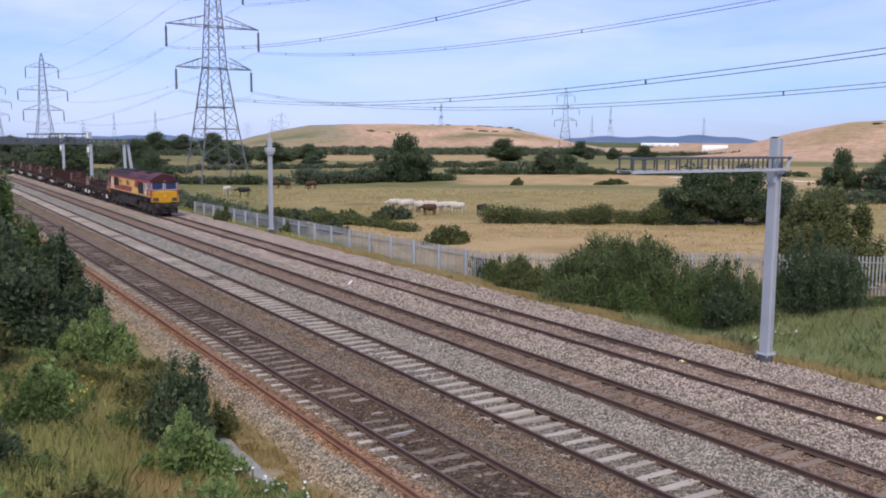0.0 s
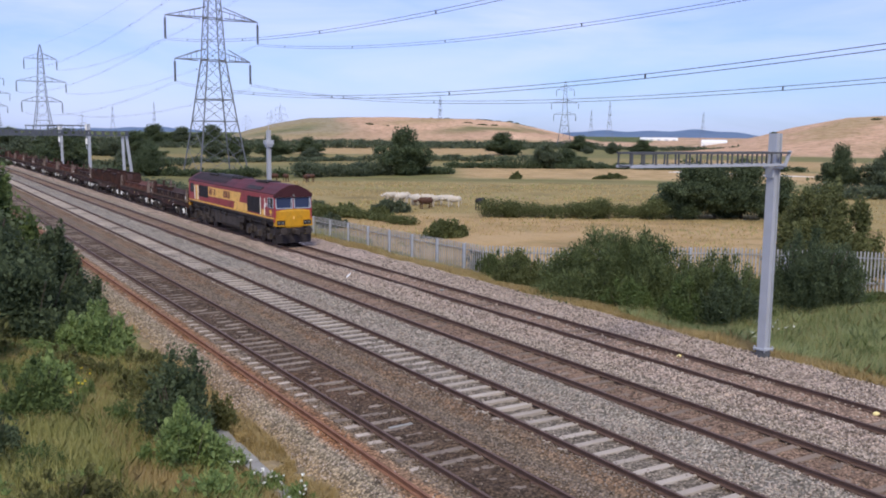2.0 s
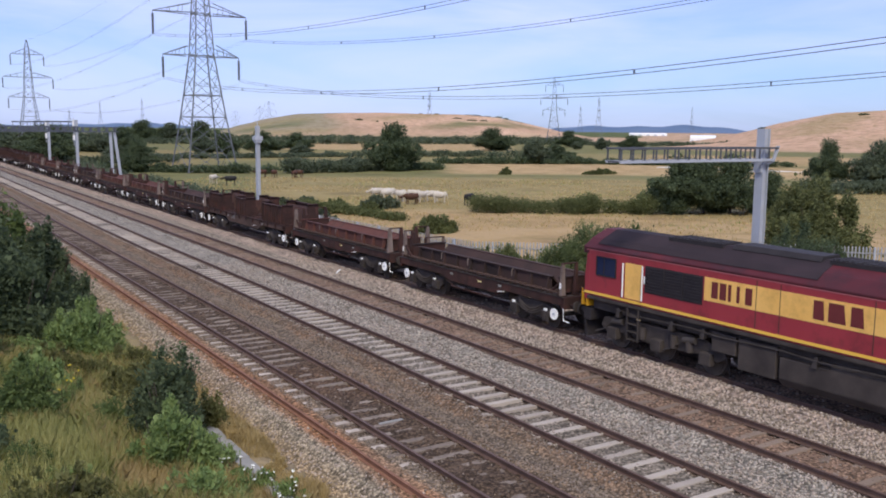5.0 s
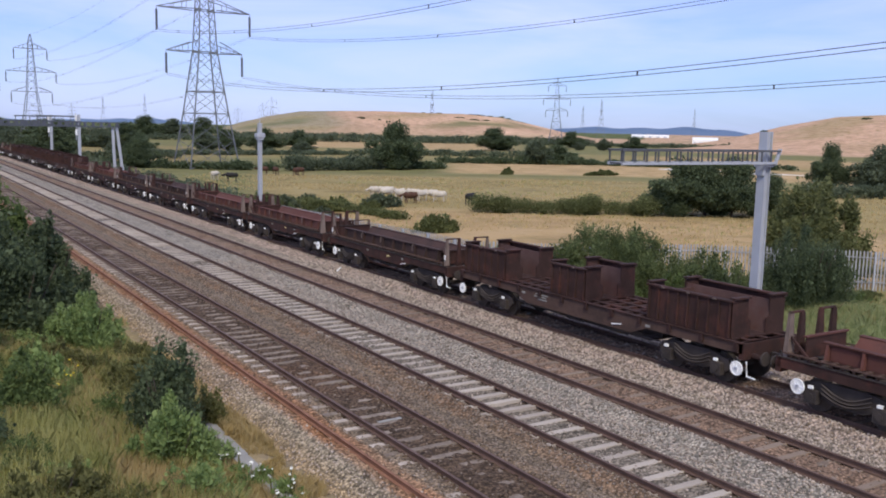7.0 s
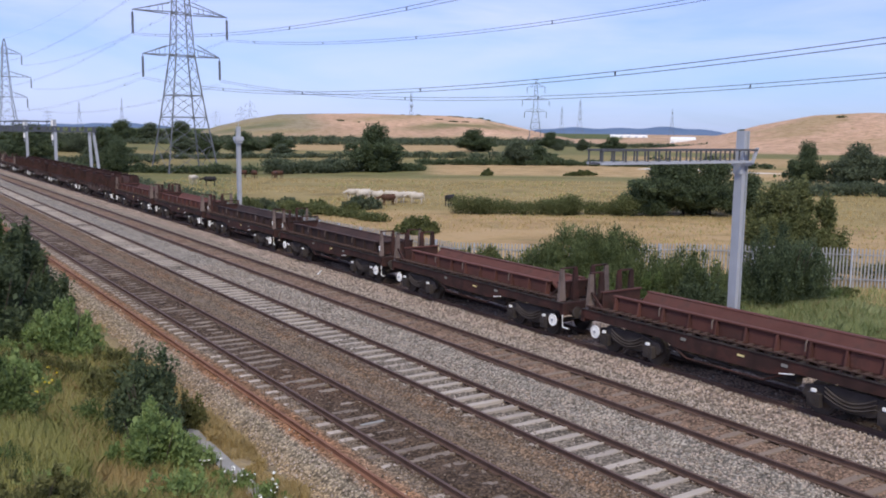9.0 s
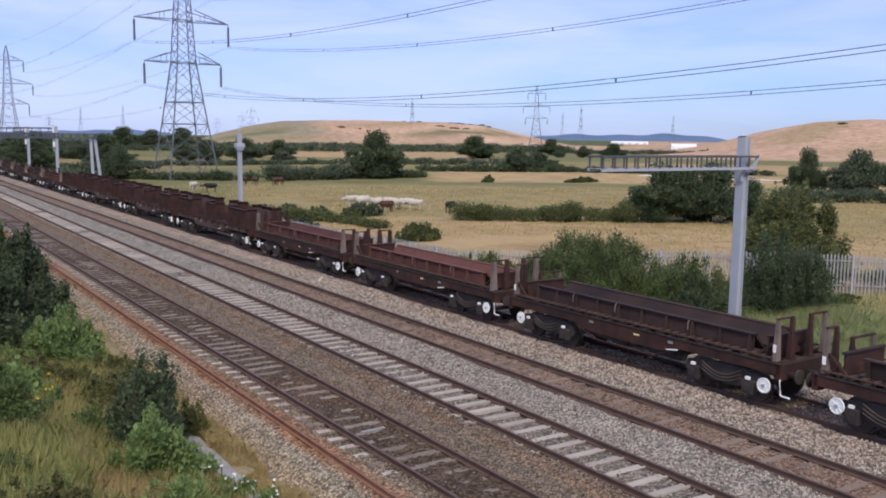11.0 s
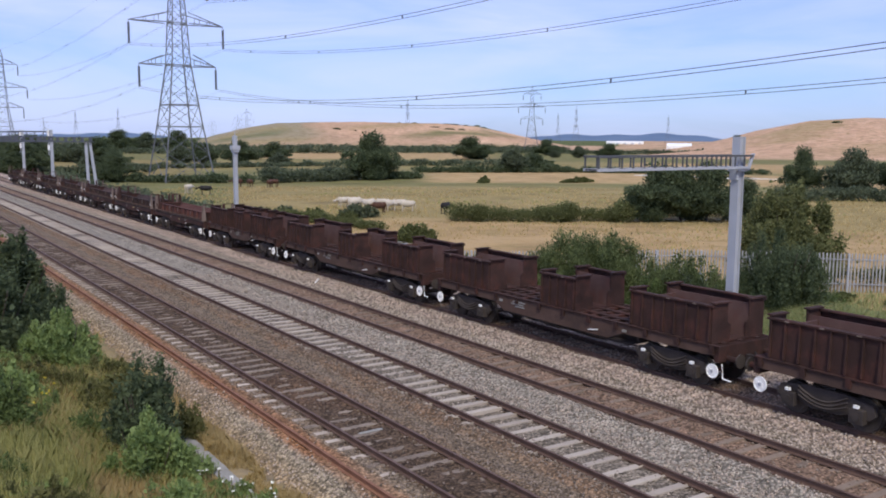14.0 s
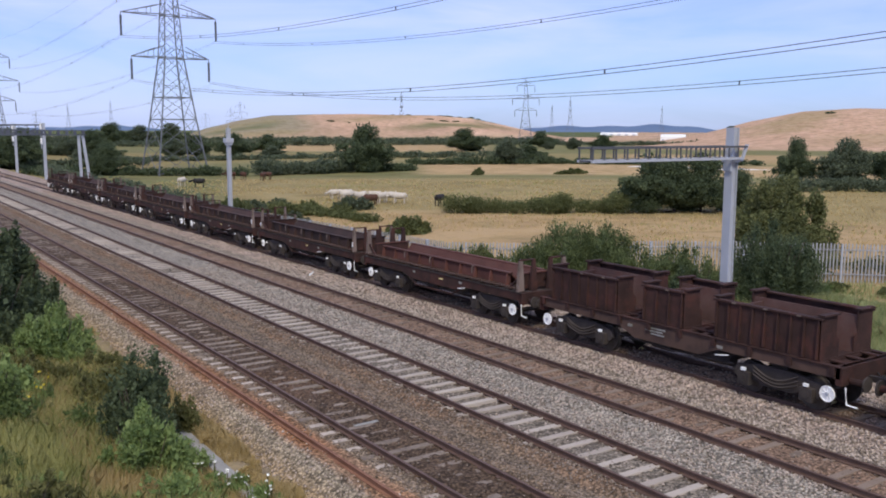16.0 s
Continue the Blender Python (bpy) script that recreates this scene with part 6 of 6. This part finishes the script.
    shrub("bush", 2.9, 17.3, 0.25, 1.4, 1.2, 0.9, 5000, 0.07, M["leaf_olive"], "brown-green dead bramble clump in long grass", 61, upward=0.3, group=g)
    shrub("weeds", 3.6, 27.0, 0.05, 2.0, 2.4, 1.2, 7000, 0.10, M["leaf_bright"], "tall yellow-green weeds on the bank", 62, category="weeds", upward=0.8, group=g)
    for i, (x, y, w, h) in enumerate(((6.2, 17.6, 0.9, 0.7), (6.35, 16.0, 0.8, 0.6), (6.3, 14.6, 0.9, 0.7), (6.45, 13.4, 0.8, 0.5), (6.3, 19.6, 0.9, 0.9), (7.25, 15.2, 0.5, 0.35), (7.35, 18.6, 0.6, 0.4), (7.2, 21.0, 0.7, 0.5))):
        shrub("weeds", x, y, -0.38, w, w, h, 2600, 0.06, M["grass_dry"] if x > 7 else M["leaf_bright"], "straggling weeds beside the cable trough", 160 + i, category="weeds", upward=0.9, aspect=0.3, lobes=5, group=g)
    shrub("weeds", 6.7, 27.6, -0.35, 1.2, 2.0, 0.9, 4000, 0.09, M["leaf_olive"], "low brown-green weeds at the ballast edge", 63, category="weeds", upward=0.6, group=g)


near_plants()


def flowering_weeds(x, y, z, w, h, mat, label, seed):
    rng = np.random.default_rng(seed)
    t = shrub("flowering_weeds", x, y, z, w, w, h, 1800, 0.06, M["leaf_bright"], label, seed, category="weeds", upward=0.9, aspect=0.25, lobes=5, group="flowering weeds")
    heads = [(rng.uniform(-0.42, 0.42) * w, rng.uniform(-0.42, 0.42) * w, h * rng.uniform(0.75, 1.15), 0.03, 0.03, 0.008) for _ in range(int(9 * w))]
    s = Shape()
    for a, b, c, *_ in heads:
        s.beam((a * 0.8, b * 0.8, 0.0), (a, b, c), 0.012)
    part("stalk_tuft", s, M["leaf_olive"], t)["kind"] = "stuff"
    bloom = part("bloom", quads_mesh("bloom", leaves(rng, heads, 9 * len(heads), 0.028, 0.9, 0.1), 4, mat), mat, t)
    bloom["kind"] = "stuff"


def flowers():
    for i, (x, y, w, h) in enumerate(((6.75, 17.9, 0.8, 0.45), (6.95, 17.0, 0.9, 0.5), (6.7, 16.1, 0.8, 0.5), (6.3, 18.6, 0.7, 0.55))):
        flowering_weeds(x, y, -0.36, w, h, M["flower_white"], "white-flowered weeds spilling over the cable trough", 400 + i)
    for i, (x, y, w, h) in enumerate(((3.9, 24.6, 0.6, 0.8), (4.3, 25.6, 0.4, 0.8))):
        flowering_weeds(x, y, 0.0, w, h, M["flower_yellow"], "yellow-flowered ragwort in long bank grass", 410 + i)
    for i, (x, y, w, h) in enumerate(((28.6, 22.2, 1.4, 0.8), (30.4, 23.0, 1.2, 0.9))):
        flowering_weeds(x, y, -0.95, w, h, M["flower_white"], "pale-flowered weeds in the lush verge grass", 420 + i)


flowers()


def bank_weeds():
    rng = random.Random(31)
    kinds = []
    for k, (mat, label, h) in enumerate(((M["leaf_bright"], "leafy bright green weeds on the bank", 0.9), (M["leaf_olive"], "olive-green weeds on the bank", 0.8),
                                         (M["grass_dry"], "dry straw-coloured seed heads on the bank", 0.8), (M["leaf"], "mid-green bramble on the bank", 0.9))):
        t = shrub("weeds", 0, 0, -9, 1.5, 1.5, h, 2600, 0.075, mat, label, 300 + k, category="weeds", upward=0.8, aspect=0.35, lobes=6, group="weeds on the near bank")
        kinds.append([t, True])
    for i in range(46):
        y = 15 + 24 * rng.random() ** 1.2
        x = rng.uniform(0.2 + 0.04 * y, 6.6)
        if x > 5.6 and y < 23 or abs(x - 4.4) < 0.5 and y < 22:
            continue
        k = kinds[(i * 7 + int(x * 3)) % 4]
        z = ground_z(np.array([x]), np.array([y])).item()
        s = rng.uniform(0.7, 1.5)
        m = pose(x, y, z - 0.05, 0, 0, rng.uniform(0, 360)) @ Matrix.Diagonal((s, s, s * rng.uniform(0.6, 1.2), 1))
        if k[1]:
            k[0].matrix_basis, k[1] = m, False
        else:
            copy_thing(k[0], m)


bank_weeds()


def field_plants():
    def at(x, y, sx, sz, turn=0.0, z=-1.05):
        return pose(x, y, z, 0, 0, turn) @ Matrix.Diagonal((sx, sx, sz, 1))
    oak = tree_model("tree", "broad dark green tree standing in pasture", 70, 10.0, 8.0, 30000, 0.22, M["leaf_dark"], 0.12)
    ash = tree_model("tree", "rounded green tree standing in pasture", 71, 9.0, 8.0, 22000, 0.27, M["leaf_hazed"], 0.10)
    oak.matrix_basis = at(88.9, 158.0, 1.22, 1.22)
    ash.matrix_basis = at(126.3, 77.1, 0.9, 0.94)
    spots = [(oak, 71.0, 65.0, 0.66, 0.62), (oak, 73.4, 64.0, 0.6, 0.58), (oak, 75.6, 62.6, 0.64, 0.64), (oak, 79.0, 60.5, 0.5, 0.48),
             (oak, 125.7, 85.4, 0.55, 0.78), (oak, 132.5, 71.5, 0.9, 0.92), (oak, 128.6, 80.6, 0.45, 0.6),
             (ash, 139.5, 176.0, 0.95, 0.85), (oak, 150.0, 182.0, 0.9, 0.5), (oak, 210.5, 294.0, 1.4, 0.95), (oak, 218.0, 300.0, 1.0, 0.6),
             (oak, 292.0, 343.0, 1.15, 0.85), (ash, 268.0, 293.0, 1.0, 0.72), (oak, 278.0, 285.0, 1.0, 0.68), (ash, 260.0, 300.0, 0.8, 0.5),
             (oak, 118.0, 476.0, 1.6, 1.2), (ash, 132.0, 476.0, 1.9, 1.4), (oak, 146.0, 472.0, 1.6, 1.2),
             (ash, 52.0, 244.0, 0.7, 0.45), (oak, 60.0, 250.0, 0.8, 0.5), (oak, 40.4, 168.0, 0.55, 0.58),
             (oak, 105.0, 273.0, 1.1, 0.75), (ash, 113.0, 262.0, 0.8, 0.5), (ash, 82.0, 262.0, 1.1, 0.8), (oak, 91.0, 268.0, 1.0, 0.7), 
             (ash, 110.0, 254.0, 1.0, 0.45), (oak, 30.0, 205.0, 1.0, 0.8), (ash, 24.0, 215.0, 1.0, 0.85), (oak, 34.0, 215.0, 1.1, 0.9),
             (oak, 8.0, 330.0, 2.2, 1.5), (ash, 22.0, 340.0, 2.0, 1.4), (oak, -12.0, 320.0, 2.0, 1.5), (ash, 36.0, 350.0, 1.8, 1.2), (oak, 48.0, 330.0, 1.4, 0.9),
             (oak, 128.0, 300.0, 1.0, 0.7), (ash, 60.0, 300.0, 1.1, 0.8), (oak, 70.0, 310.0, 1.2, 0.85)]
    rng = random.Random(6)
    for m, x, y, sx, sz in spots:
        copy_thing(m, at(x, y, sx * rng.uniform(0.95, 1.05), sz, rng.uniform(0, 360)))
    g = "field bushes"
    for i, (x, y, w, h, d) in enumerate(((44.7, 82.4, 5.0, 1.7, 3.0), (38.6, 61.8, 4.2, 1.7, 2.6), (41.2, 86.0, 2.2, 1.3, 1.8), (39.2, 89.0, 3.6, 1.2, 2.4), (42.6, 81.0, 2.2, 1.1, 1.8),
                                         (36.2, 79.5, 4.0, 1.3, 2.4), (34.2, 84.0, 3.6, 1.5, 2.5), (101.4, 137.0, 2.4, 1.3, 2.0), (119.0, 130.0, 8.5, 1.1, 2.0), (33.0, 72.0, 3.2, 1.4, 2.2))):
        shrub("bush", x, y, -1.05, w, d, h, 5000, 0.20 if y < 100 else 0.3, M["leaf_thorn"] if i % 3 else M["leaf_hazed"], "low dull green bush in dry pasture", 90 + i, upward=0.5, group=g)

    scrub = shrub("bush", 0, 0, 0, 9.0, 5.0, 2.6, 1200, 0.6, M["leaf_dark"], "dark scrub on a dry hill crest", 120, upward=0.3, group="hill scrub")
    r2 = random.Random(12)
    first = True
    for az, dist in [(24.0 + 0.45 * i + r2.uniform(-0.2, 0.2), 905 + r2.uniform(-15, 30)) for i in range(9)] + [(31.0 + 0.5 * i, 900 + r2.uniform(-10, 30)) for i in range(3)] + \
            [(34.0 + 0.4 * i, 880 + r2.uniform(-40, 20)) for i in range(7)] + [(33.3, 780), (34.2, 770), (35.0, 775), (27.0, 760), (28.2, 752), (52.0, 600), (57.5, 590)]:
        x, y = dist * math.sin(radians(az)), dist * math.cos(radians(az))
        m = pose(x, y, ground_z(np.array([x]), np.array([y])).item() - 0.3, 0, 0, r2.uniform(0, 360)) @ Matrix.Diagonal((r2.uniform(0.6, 1.3), r2.uniform(0.6, 1.2), r2.uniform(0.5, 0.9), 1))
        if first:
            scrub.matrix_basis, first = m, False
        else:
            copy_thing(scrub, m)

    def hedge(p, q, w, h, n, size, mat, seed, label):
        rng = np.random.default_rng(seed)
        L = math.dist(p, q)
        k = max(4, int(L / (w * 0.55)))
        lobes = []
        for i in range(k):
            u = (i + 0.5) / k
            hh = h * rng.uniform(0.6, 1.02)
            lobes.append((p[0] + (q[0] - p[0]) * u + rng.normal(0, 0.15 * w), p[1] + (q[1] - p[1]) * u + rng.normal(0, 0.15 * w), hh * 0.5 - 1.05,
                          w * rng.uniform(0.45, 0.62), w * rng.uniform(0.45, 0.62), hh * 0.52))
        v = leaves(rng, lobes, n, size, 0.5, 0.3, -1.05)
        tagged(new("hedge", quads_mesh("hedge", v, 4, mat)), label, "hedge", "field hedges")

    # m carries painted haze in its leaf colour, d does not
    d, m = M["leaf_dark"], M["leaf_hazed"]
    hedge((51.8, 75.6), (67.5, 66.0), 2.6, 2.15, 32000, 0.13, M["leaf_thorn"], 200, "clipped dark green hedge across dry pasture")
    hedge((65.0, 157.0), (86.0, 158.5), 5.0, 3.0, 12000, 0.34, m, 201, "thick green hedge behind the cattle field")
    hedge((88.0, 160.0), (100.0, 158.0), 4.0, 1.9, 5000, 0.34, d, 202, "low dark hedge beneath a field tree")
    hedge((28.0, 176.0), (62.0, 155.0), 3.6, 1.9, 11000, 0.32, d, 203, "dark green hedge running towards the railway")
    hedge((116.0, 184.0), (152.0, 171.0), 4.0, 2.0, 9000, 0.38, d, 204, "low dark hedge between two fields")
    hedge((152.0, 172.0), (190.0, 140.0), 4.0, 1.5, 8000, 0.38, d, 205, "low dark hedge between two fields")
    hedge((110.0, 78.0), (132.0, 62.0), 3.4, 2.3, 9000, 0.28, m, 206, "green hedge at a far field edge")
    hedge((60.0, 440.0), (300.0, 412.0), 8.0, 3.8, 16000, 0.7, m, 207, "dark tree line at the foot of a hill")
    hedge((150.0, 580.0), (420.0, 470.0), 10.0, 4.5, 16000, 0.8, m, 208, "dark tree line at the foot of a hill")
    hedge((300.0, 412.0), (420.0, 330.0), 8.0, 3.0, 9000, 0.7, m, 209, "dark tree line at the foot of a hill")
    hedge((60.0, 235.0), (120.0, 240.0), 4.0, 1.7, 9000, 0.4, m, 210, "uneven green hedge across far fields")
    hedge((120.0, 240.0), (185.0, 215.0), 5.0, 2.2, 8000, 0.45, m, 211, "uneven green hedge across far fields")
    hedge((20.0, 205.0), (60.0, 215.0), 4.0, 2.2, 9000, 0.4, m, 212, "green scrub hedge beside the far railway")
    hedge((28.0, 120.0), (31.0, 170.0), 3.0, 2.4, 9000, 0.32, m, 213, "green scrub along the far railway fence")
    hedge((35.7, 91.8), (39.3, 79.0), 2.4, 1.15, 8000, 0.17, M["leaf_thorn"], 224, "straggling dull green scrub behind the railway fence")
    hedge((39.3, 79.0), (40.5, 70.4), 1.8, 0.9, 6000, 0.15, M["leaf_thorn"], 225, "low weedy scrub behind the railway fence")
    # added row that makes the gaps between the pales dark
    hedge((45.5, 34.6), (62.0, 19.2), 1.6, 1.2, 9000, 0.12, M["leaf_thorn"], 226, "scrub row added to darken the palisade fence gaps")
    hedge((29.5, 84.0), (30.5, 122.0), 2.6, 2.2, 9000, 0.26, m, 218, "green scrub along the far railway fence")
    hedge((20.0, 300.0), (70.0, 310.0), 9.0, 4.0, 14000, 0.55, m, 221, "dark woodland edge beyond the railway")
    hedge((-10.0, 400.0), (95.0, 420.0), 14.0, 9.0, 14000, 0.8, m, 222, "dark woodland edge far off")
    hedge((-4.0, 60.0), (3.0, 140.0), 6.0, 4.6, 18000, 0.34, d, 214, "dark green scrub along the near railway bank")
    hedge((3.5, 46.0), (4.5, 64.0), 3.6, 3.4, 10000, 0.24, d, 215, "dark green scrub along the near railway bank")
    hedge((-6.0, 26.0), (-2.0, 58.0), 5.0, 4.6, 14000, 0.24, d, 216, "dark green scrub along the near railway bank")
    hedge((186.0, 118.0), (250.0, 70.0), 4.0, 2.0, 8000, 0.4, d, 217, "low dark hedge at a far field edge")


field_plants()


def blades(name, rng, px, py, pz, h, w, mat, label):
    """Grass blades as thin bent triangles in pairs."""
    n = len(px)
    a = rng.uniform(0, math.tau, n)
    lean = rng.normal(0, 0.28, (n, 2)) * h[:, None]
    base = np.stack([px, py, pz - 0.03], -1)
    sx = np.stack([np.cos(a), np.sin(a), np.zeros(n)], -1) * w[:, None] / 2
    mid = base + np.stack([lean[:, 0] * 0.35, lean[:, 1] * 0.35, h * 0.6], -1)
    tip = base + np.stack([lean[:, 0], lean[:, 1], h], -1)
    v = np.stack([base - sx, base + sx, mid + sx * 0.8, tip, mid - sx * 0.8], 1).reshape(-1, 3)
    tagged(new(name, quads_mesh(name, v, 5, mat)), label, "grass", kind="stuff")


def grass():
    rng = np.random.default_rng(21)

    def patch(n, x0, x1, y0, y1, power=1.0):
        return rng.uniform(x0, x1, n), y0 + (y1 - y0) * rng.random(n) ** power

    def lay(name, n, box, hmin, hmax, w, mat, label, mask=None, power=1.3):
        px, py = patch(n, *box, power)
        if mask is not None:
            k = mask(px, py)
            px, py = px[k], py[k]
        h = rng.uniform(hmin, hmax, len(px)) * (0.75 + 0.25 * wavy(px, py, 1.3, 3))
        blades(name, rng, px, py, ground_z(px, py), h, w * rng.uniform(0.6, 1.4, len(px)), mat, label)

    lay("bank_grass", 170000, (-2, 7.3, 13.0, 46.0), 0.22, 0.70, 0.014, M["grass"], "long yellow-green grass on the near bank",
        lambda x, y: (wavy(x, y, 1.9, 1) > -0.75) & ~((x > 5.9) & (y < 23)))
    lay("dry_bank_grass", 100000, (2.2, 7.9, 13.0, 36.0), 0.15, 0.60, 0.013, M["grass_dry"], "dry straw-coloured grass on the near bank",
        lambda x, y: ((wavy(x, y, 1.6, 5) > 0.05) | (np.abs(x - 4.6) < 0.8)) & ~((x > 6.0) & (x < 7.1) & (y < 22.6)))
    lay("edge_grass", 60000, (5.8, 8.3, 12.0, 32.0), 0.08, 0.36, 0.014, M["grass_dry"], "dry straw-coloured tufts at the ballast edge", lambda x, y: (np.abs(x - 6.87) > 0.20) & (wavy(x, y, 0.8, 2) > -0.75 + 0.7 * np.maximum(x - 7.0, 0)))
    lay("lush_verge_grass", 210000, (26.8, 44.0, 10.0, 29.0), 0.30, 0.95, 0.015, M["grass_green"], "lush green tall grass on the railway verge",
        lambda x, y: x > 26.6 + 0.8 * (wavy(x, y, 1.5, 2) + 0.6), 1.0)
    lay("seed_stalks", 15000, (26.9, 44.0, 10.0, 29.0), 0.55, 1.05, 0.012, M["grass_dry"], "pale dry seed stalks in the lush verge grass",
        lambda x, y: wavy(x, y, 1.1, 9) > -0.2, 1.0)
    lay("fence_foot_grass", 42000, (37.0, 58.0, 12.0, 40.0), 0.25, 0.60, 0.022, M["grass_green"], "rank green grass and weeds at the foot of the fence",
        lambda x, y: (np.abs(36.2 - (x - 41.2) * 0.93 - y - 3.4) < 3.0) & (wavy(x, y, 1.2, 4) > -0.7), 1.0)
    lay("verge_grass", 40000, (27.4, 30.0, 24.0, 64.0), 0.20, 0.55, 0.018, M["grass"], "yellow-green grass along the fence")
    lay("dry_verge_grass", 120000, (26.0, 28.2, 10.0, 62.0), 0.18, 0.60, 0.018, M["grass_dry"], "dry yellow grass along the ballast edge",
        lambda x, y: wavy(x, y, 1.4, 7) > -0.6)
    lay("verge_grass", 16000, (26.5, 31.0, 60.0, 120.0), 0.3, 0.7, 0.05, M["grass"], "yellow-green grass along the far fence")


grass()


def field_tufts():
    rng = np.random.default_rng(44)
    for name, n, mat, label, key in (("pasture_tufts", 26000, M["grass_dry"], "straw-coloured grass tufts in grazed pasture", 3), ("coarse_pasture_tufts", 12000, M["grass"], "coarse olive-green tufts in grazed pasture", 5)):
        az, d = np.radians(rng.uniform(16, 62, n)), 44 + 110 * rng.random(n) ** 1.2
        x, y = d * np.sin(az), d * np.cos(az)
        k = (x > 31) & (wavy(x, y, 5.0, key) > (-0.3 if key == 3 else 0.15)) & ((x > 50) | (y > 48) | (x * 0.75 + y > 70))
        x, y, d = x[k], y[k], d[k]
        h = rng.uniform(0.10, 0.30, len(x))
        blades(name, rng, x, y, ground_z(x, y), h, 0.0009 * d * rng.uniform(0.8, 2.0, len(x)), mat, label)


field_tufts()


# ---- cattle ----
COWS = []


def cow_model(mat, label):
    t = thing("cow", label, "cow", "grazing cattle", pose(0, 0, 0))
    b = Shape().ball((0, 0, 0.98), 0.78, 0.36, 0.38, 14, 9)
    b.ball((0.62, 0, 1.02), 0.32, 0.30, 0.36, 10, 7).ball((-0.62, 0, 1.02), 0.30, 0.30, 0.34, 10, 7)
    part("body", b, mat, t, smooth=True)
    part("neck", Shape().beam((0.80, 0, 1.10), (1.22, 0, 1.02), 0.36, 0.30, 8, 0.7), mat, t, smooth=True)
    hd = part("head", Shape().ball((1.38, 0, 0.94), 0.26, 0.13, 0.14, 10, 7), mat, t, smooth=True)
    for sy in (-1, 1):
        part("ear", Shape().ball((1.24, sy * 0.17, 1.02), 0.05, 0.10, 0.05, 6, 4), mat, hd, smooth=True)
    for x in (-0.62, 0.58):
        for sy in (-0.2, 0.2):
            part("leg", Shape().beam((x, sy, 0.85), (x + 0.02, sy, 0.0), 0.17, 0.15, 7, 0.6), mat, t)
    part("tail", Shape().tube([(-0.90, 0, 1.15), (-0.98, 0, 0.8), (-0.96, 0, 0.45)], 0.03), mat, t)
    return t


def cattle():
    white = cow_model(M["cow_white"], "cream-white cow grazing in dry pasture")
    brown = cow_model(M["cow_brown"], "dark brown cow grazing in dry pasture")
    black = cow_model(M["cow_black"], "black calf standing in dry pasture")
    herd = [(white, 51.4, 93.2, 150, 2.4), (white, 52.9, 92.6, -30, 2.6), (white, 51.6, 90.6, 140, 2.4), (white, 52.6, 89.3, 60, 2.0), (brown, 50.9, 86.0, 150, 2.2), (white, 53.0, 87.8, 155, 2.2),
            (white, 54.2, 88.4, 100, 2.0), (white, 55.6, 86.9, 150, 2.4), (white, 54.4, 87.0, 140, 2.2), (black, 55.4, 81.6, 40, 0.4), (white, 51.8, 90.0, 10, 2.2),
            (brown, 58.6, 140.4, 20, 0.8), (brown, 60.2, 138.8, 160, 0.8), (brown, 57.0, 144.0, 70, 0.6), (brown, 55.6, 142.5, 150, 0.6), (white, 42.3, 129.5, 60, 0.5), (black, 43.8, 125.0, 155, 0.5)]
    used = set()
    rng = random.Random(17)
    for m, x, y, turn, drift in herd:
        x, y, turn = x + rng.uniform(-0.6, 0.6), y + rng.uniform(-2.0, 2.0), turn + rng.uniform(-40, 40)
        ob = m if m not in used else copy_thing(m, pose(x, y, -1.0, 0, 0, turn))
        used.add(m)
        ob.matrix_basis = pose(x, y, -1.02, 0, 0, turn) @ Matrix.Diagonal((0.95, 1.0, 1.02, 1))
        COWS.append((ob, x, y, turn, drift))


cattle()


# ---- what moves ----
def motions():
    times = [0.5 * i for i in range(33)]
    ticks = [i / FPS for i in range(int(16 * FPS) + 1)]
    gone = [behind(0) - behind(t) for t in ticks]
    for ob, off in TRAIN:
        walk(ob, [(t, pose(TRACKS[3], behind(t) + off, 0)) for t in times])
        for w in ob.children_recursive:
            if w.name.startswith("wheelset"):
                c = w.matrix_basis.translation.copy()
                walk(w, [(t, pose(c.x, c.y, c.z, math.degrees(g / c.z))) for t, g in zip(ticks, gone)])
    for ob, x, y, turn, drift in COWS:
        walk(ob, [(t, pose(x - 0.86 * drift * t / 16, y + 0.51 * drift * t / 16, -1.02, 0, 0, turn)) for t in (0.0, 5.0, 11.0, 16.0)])


motions()
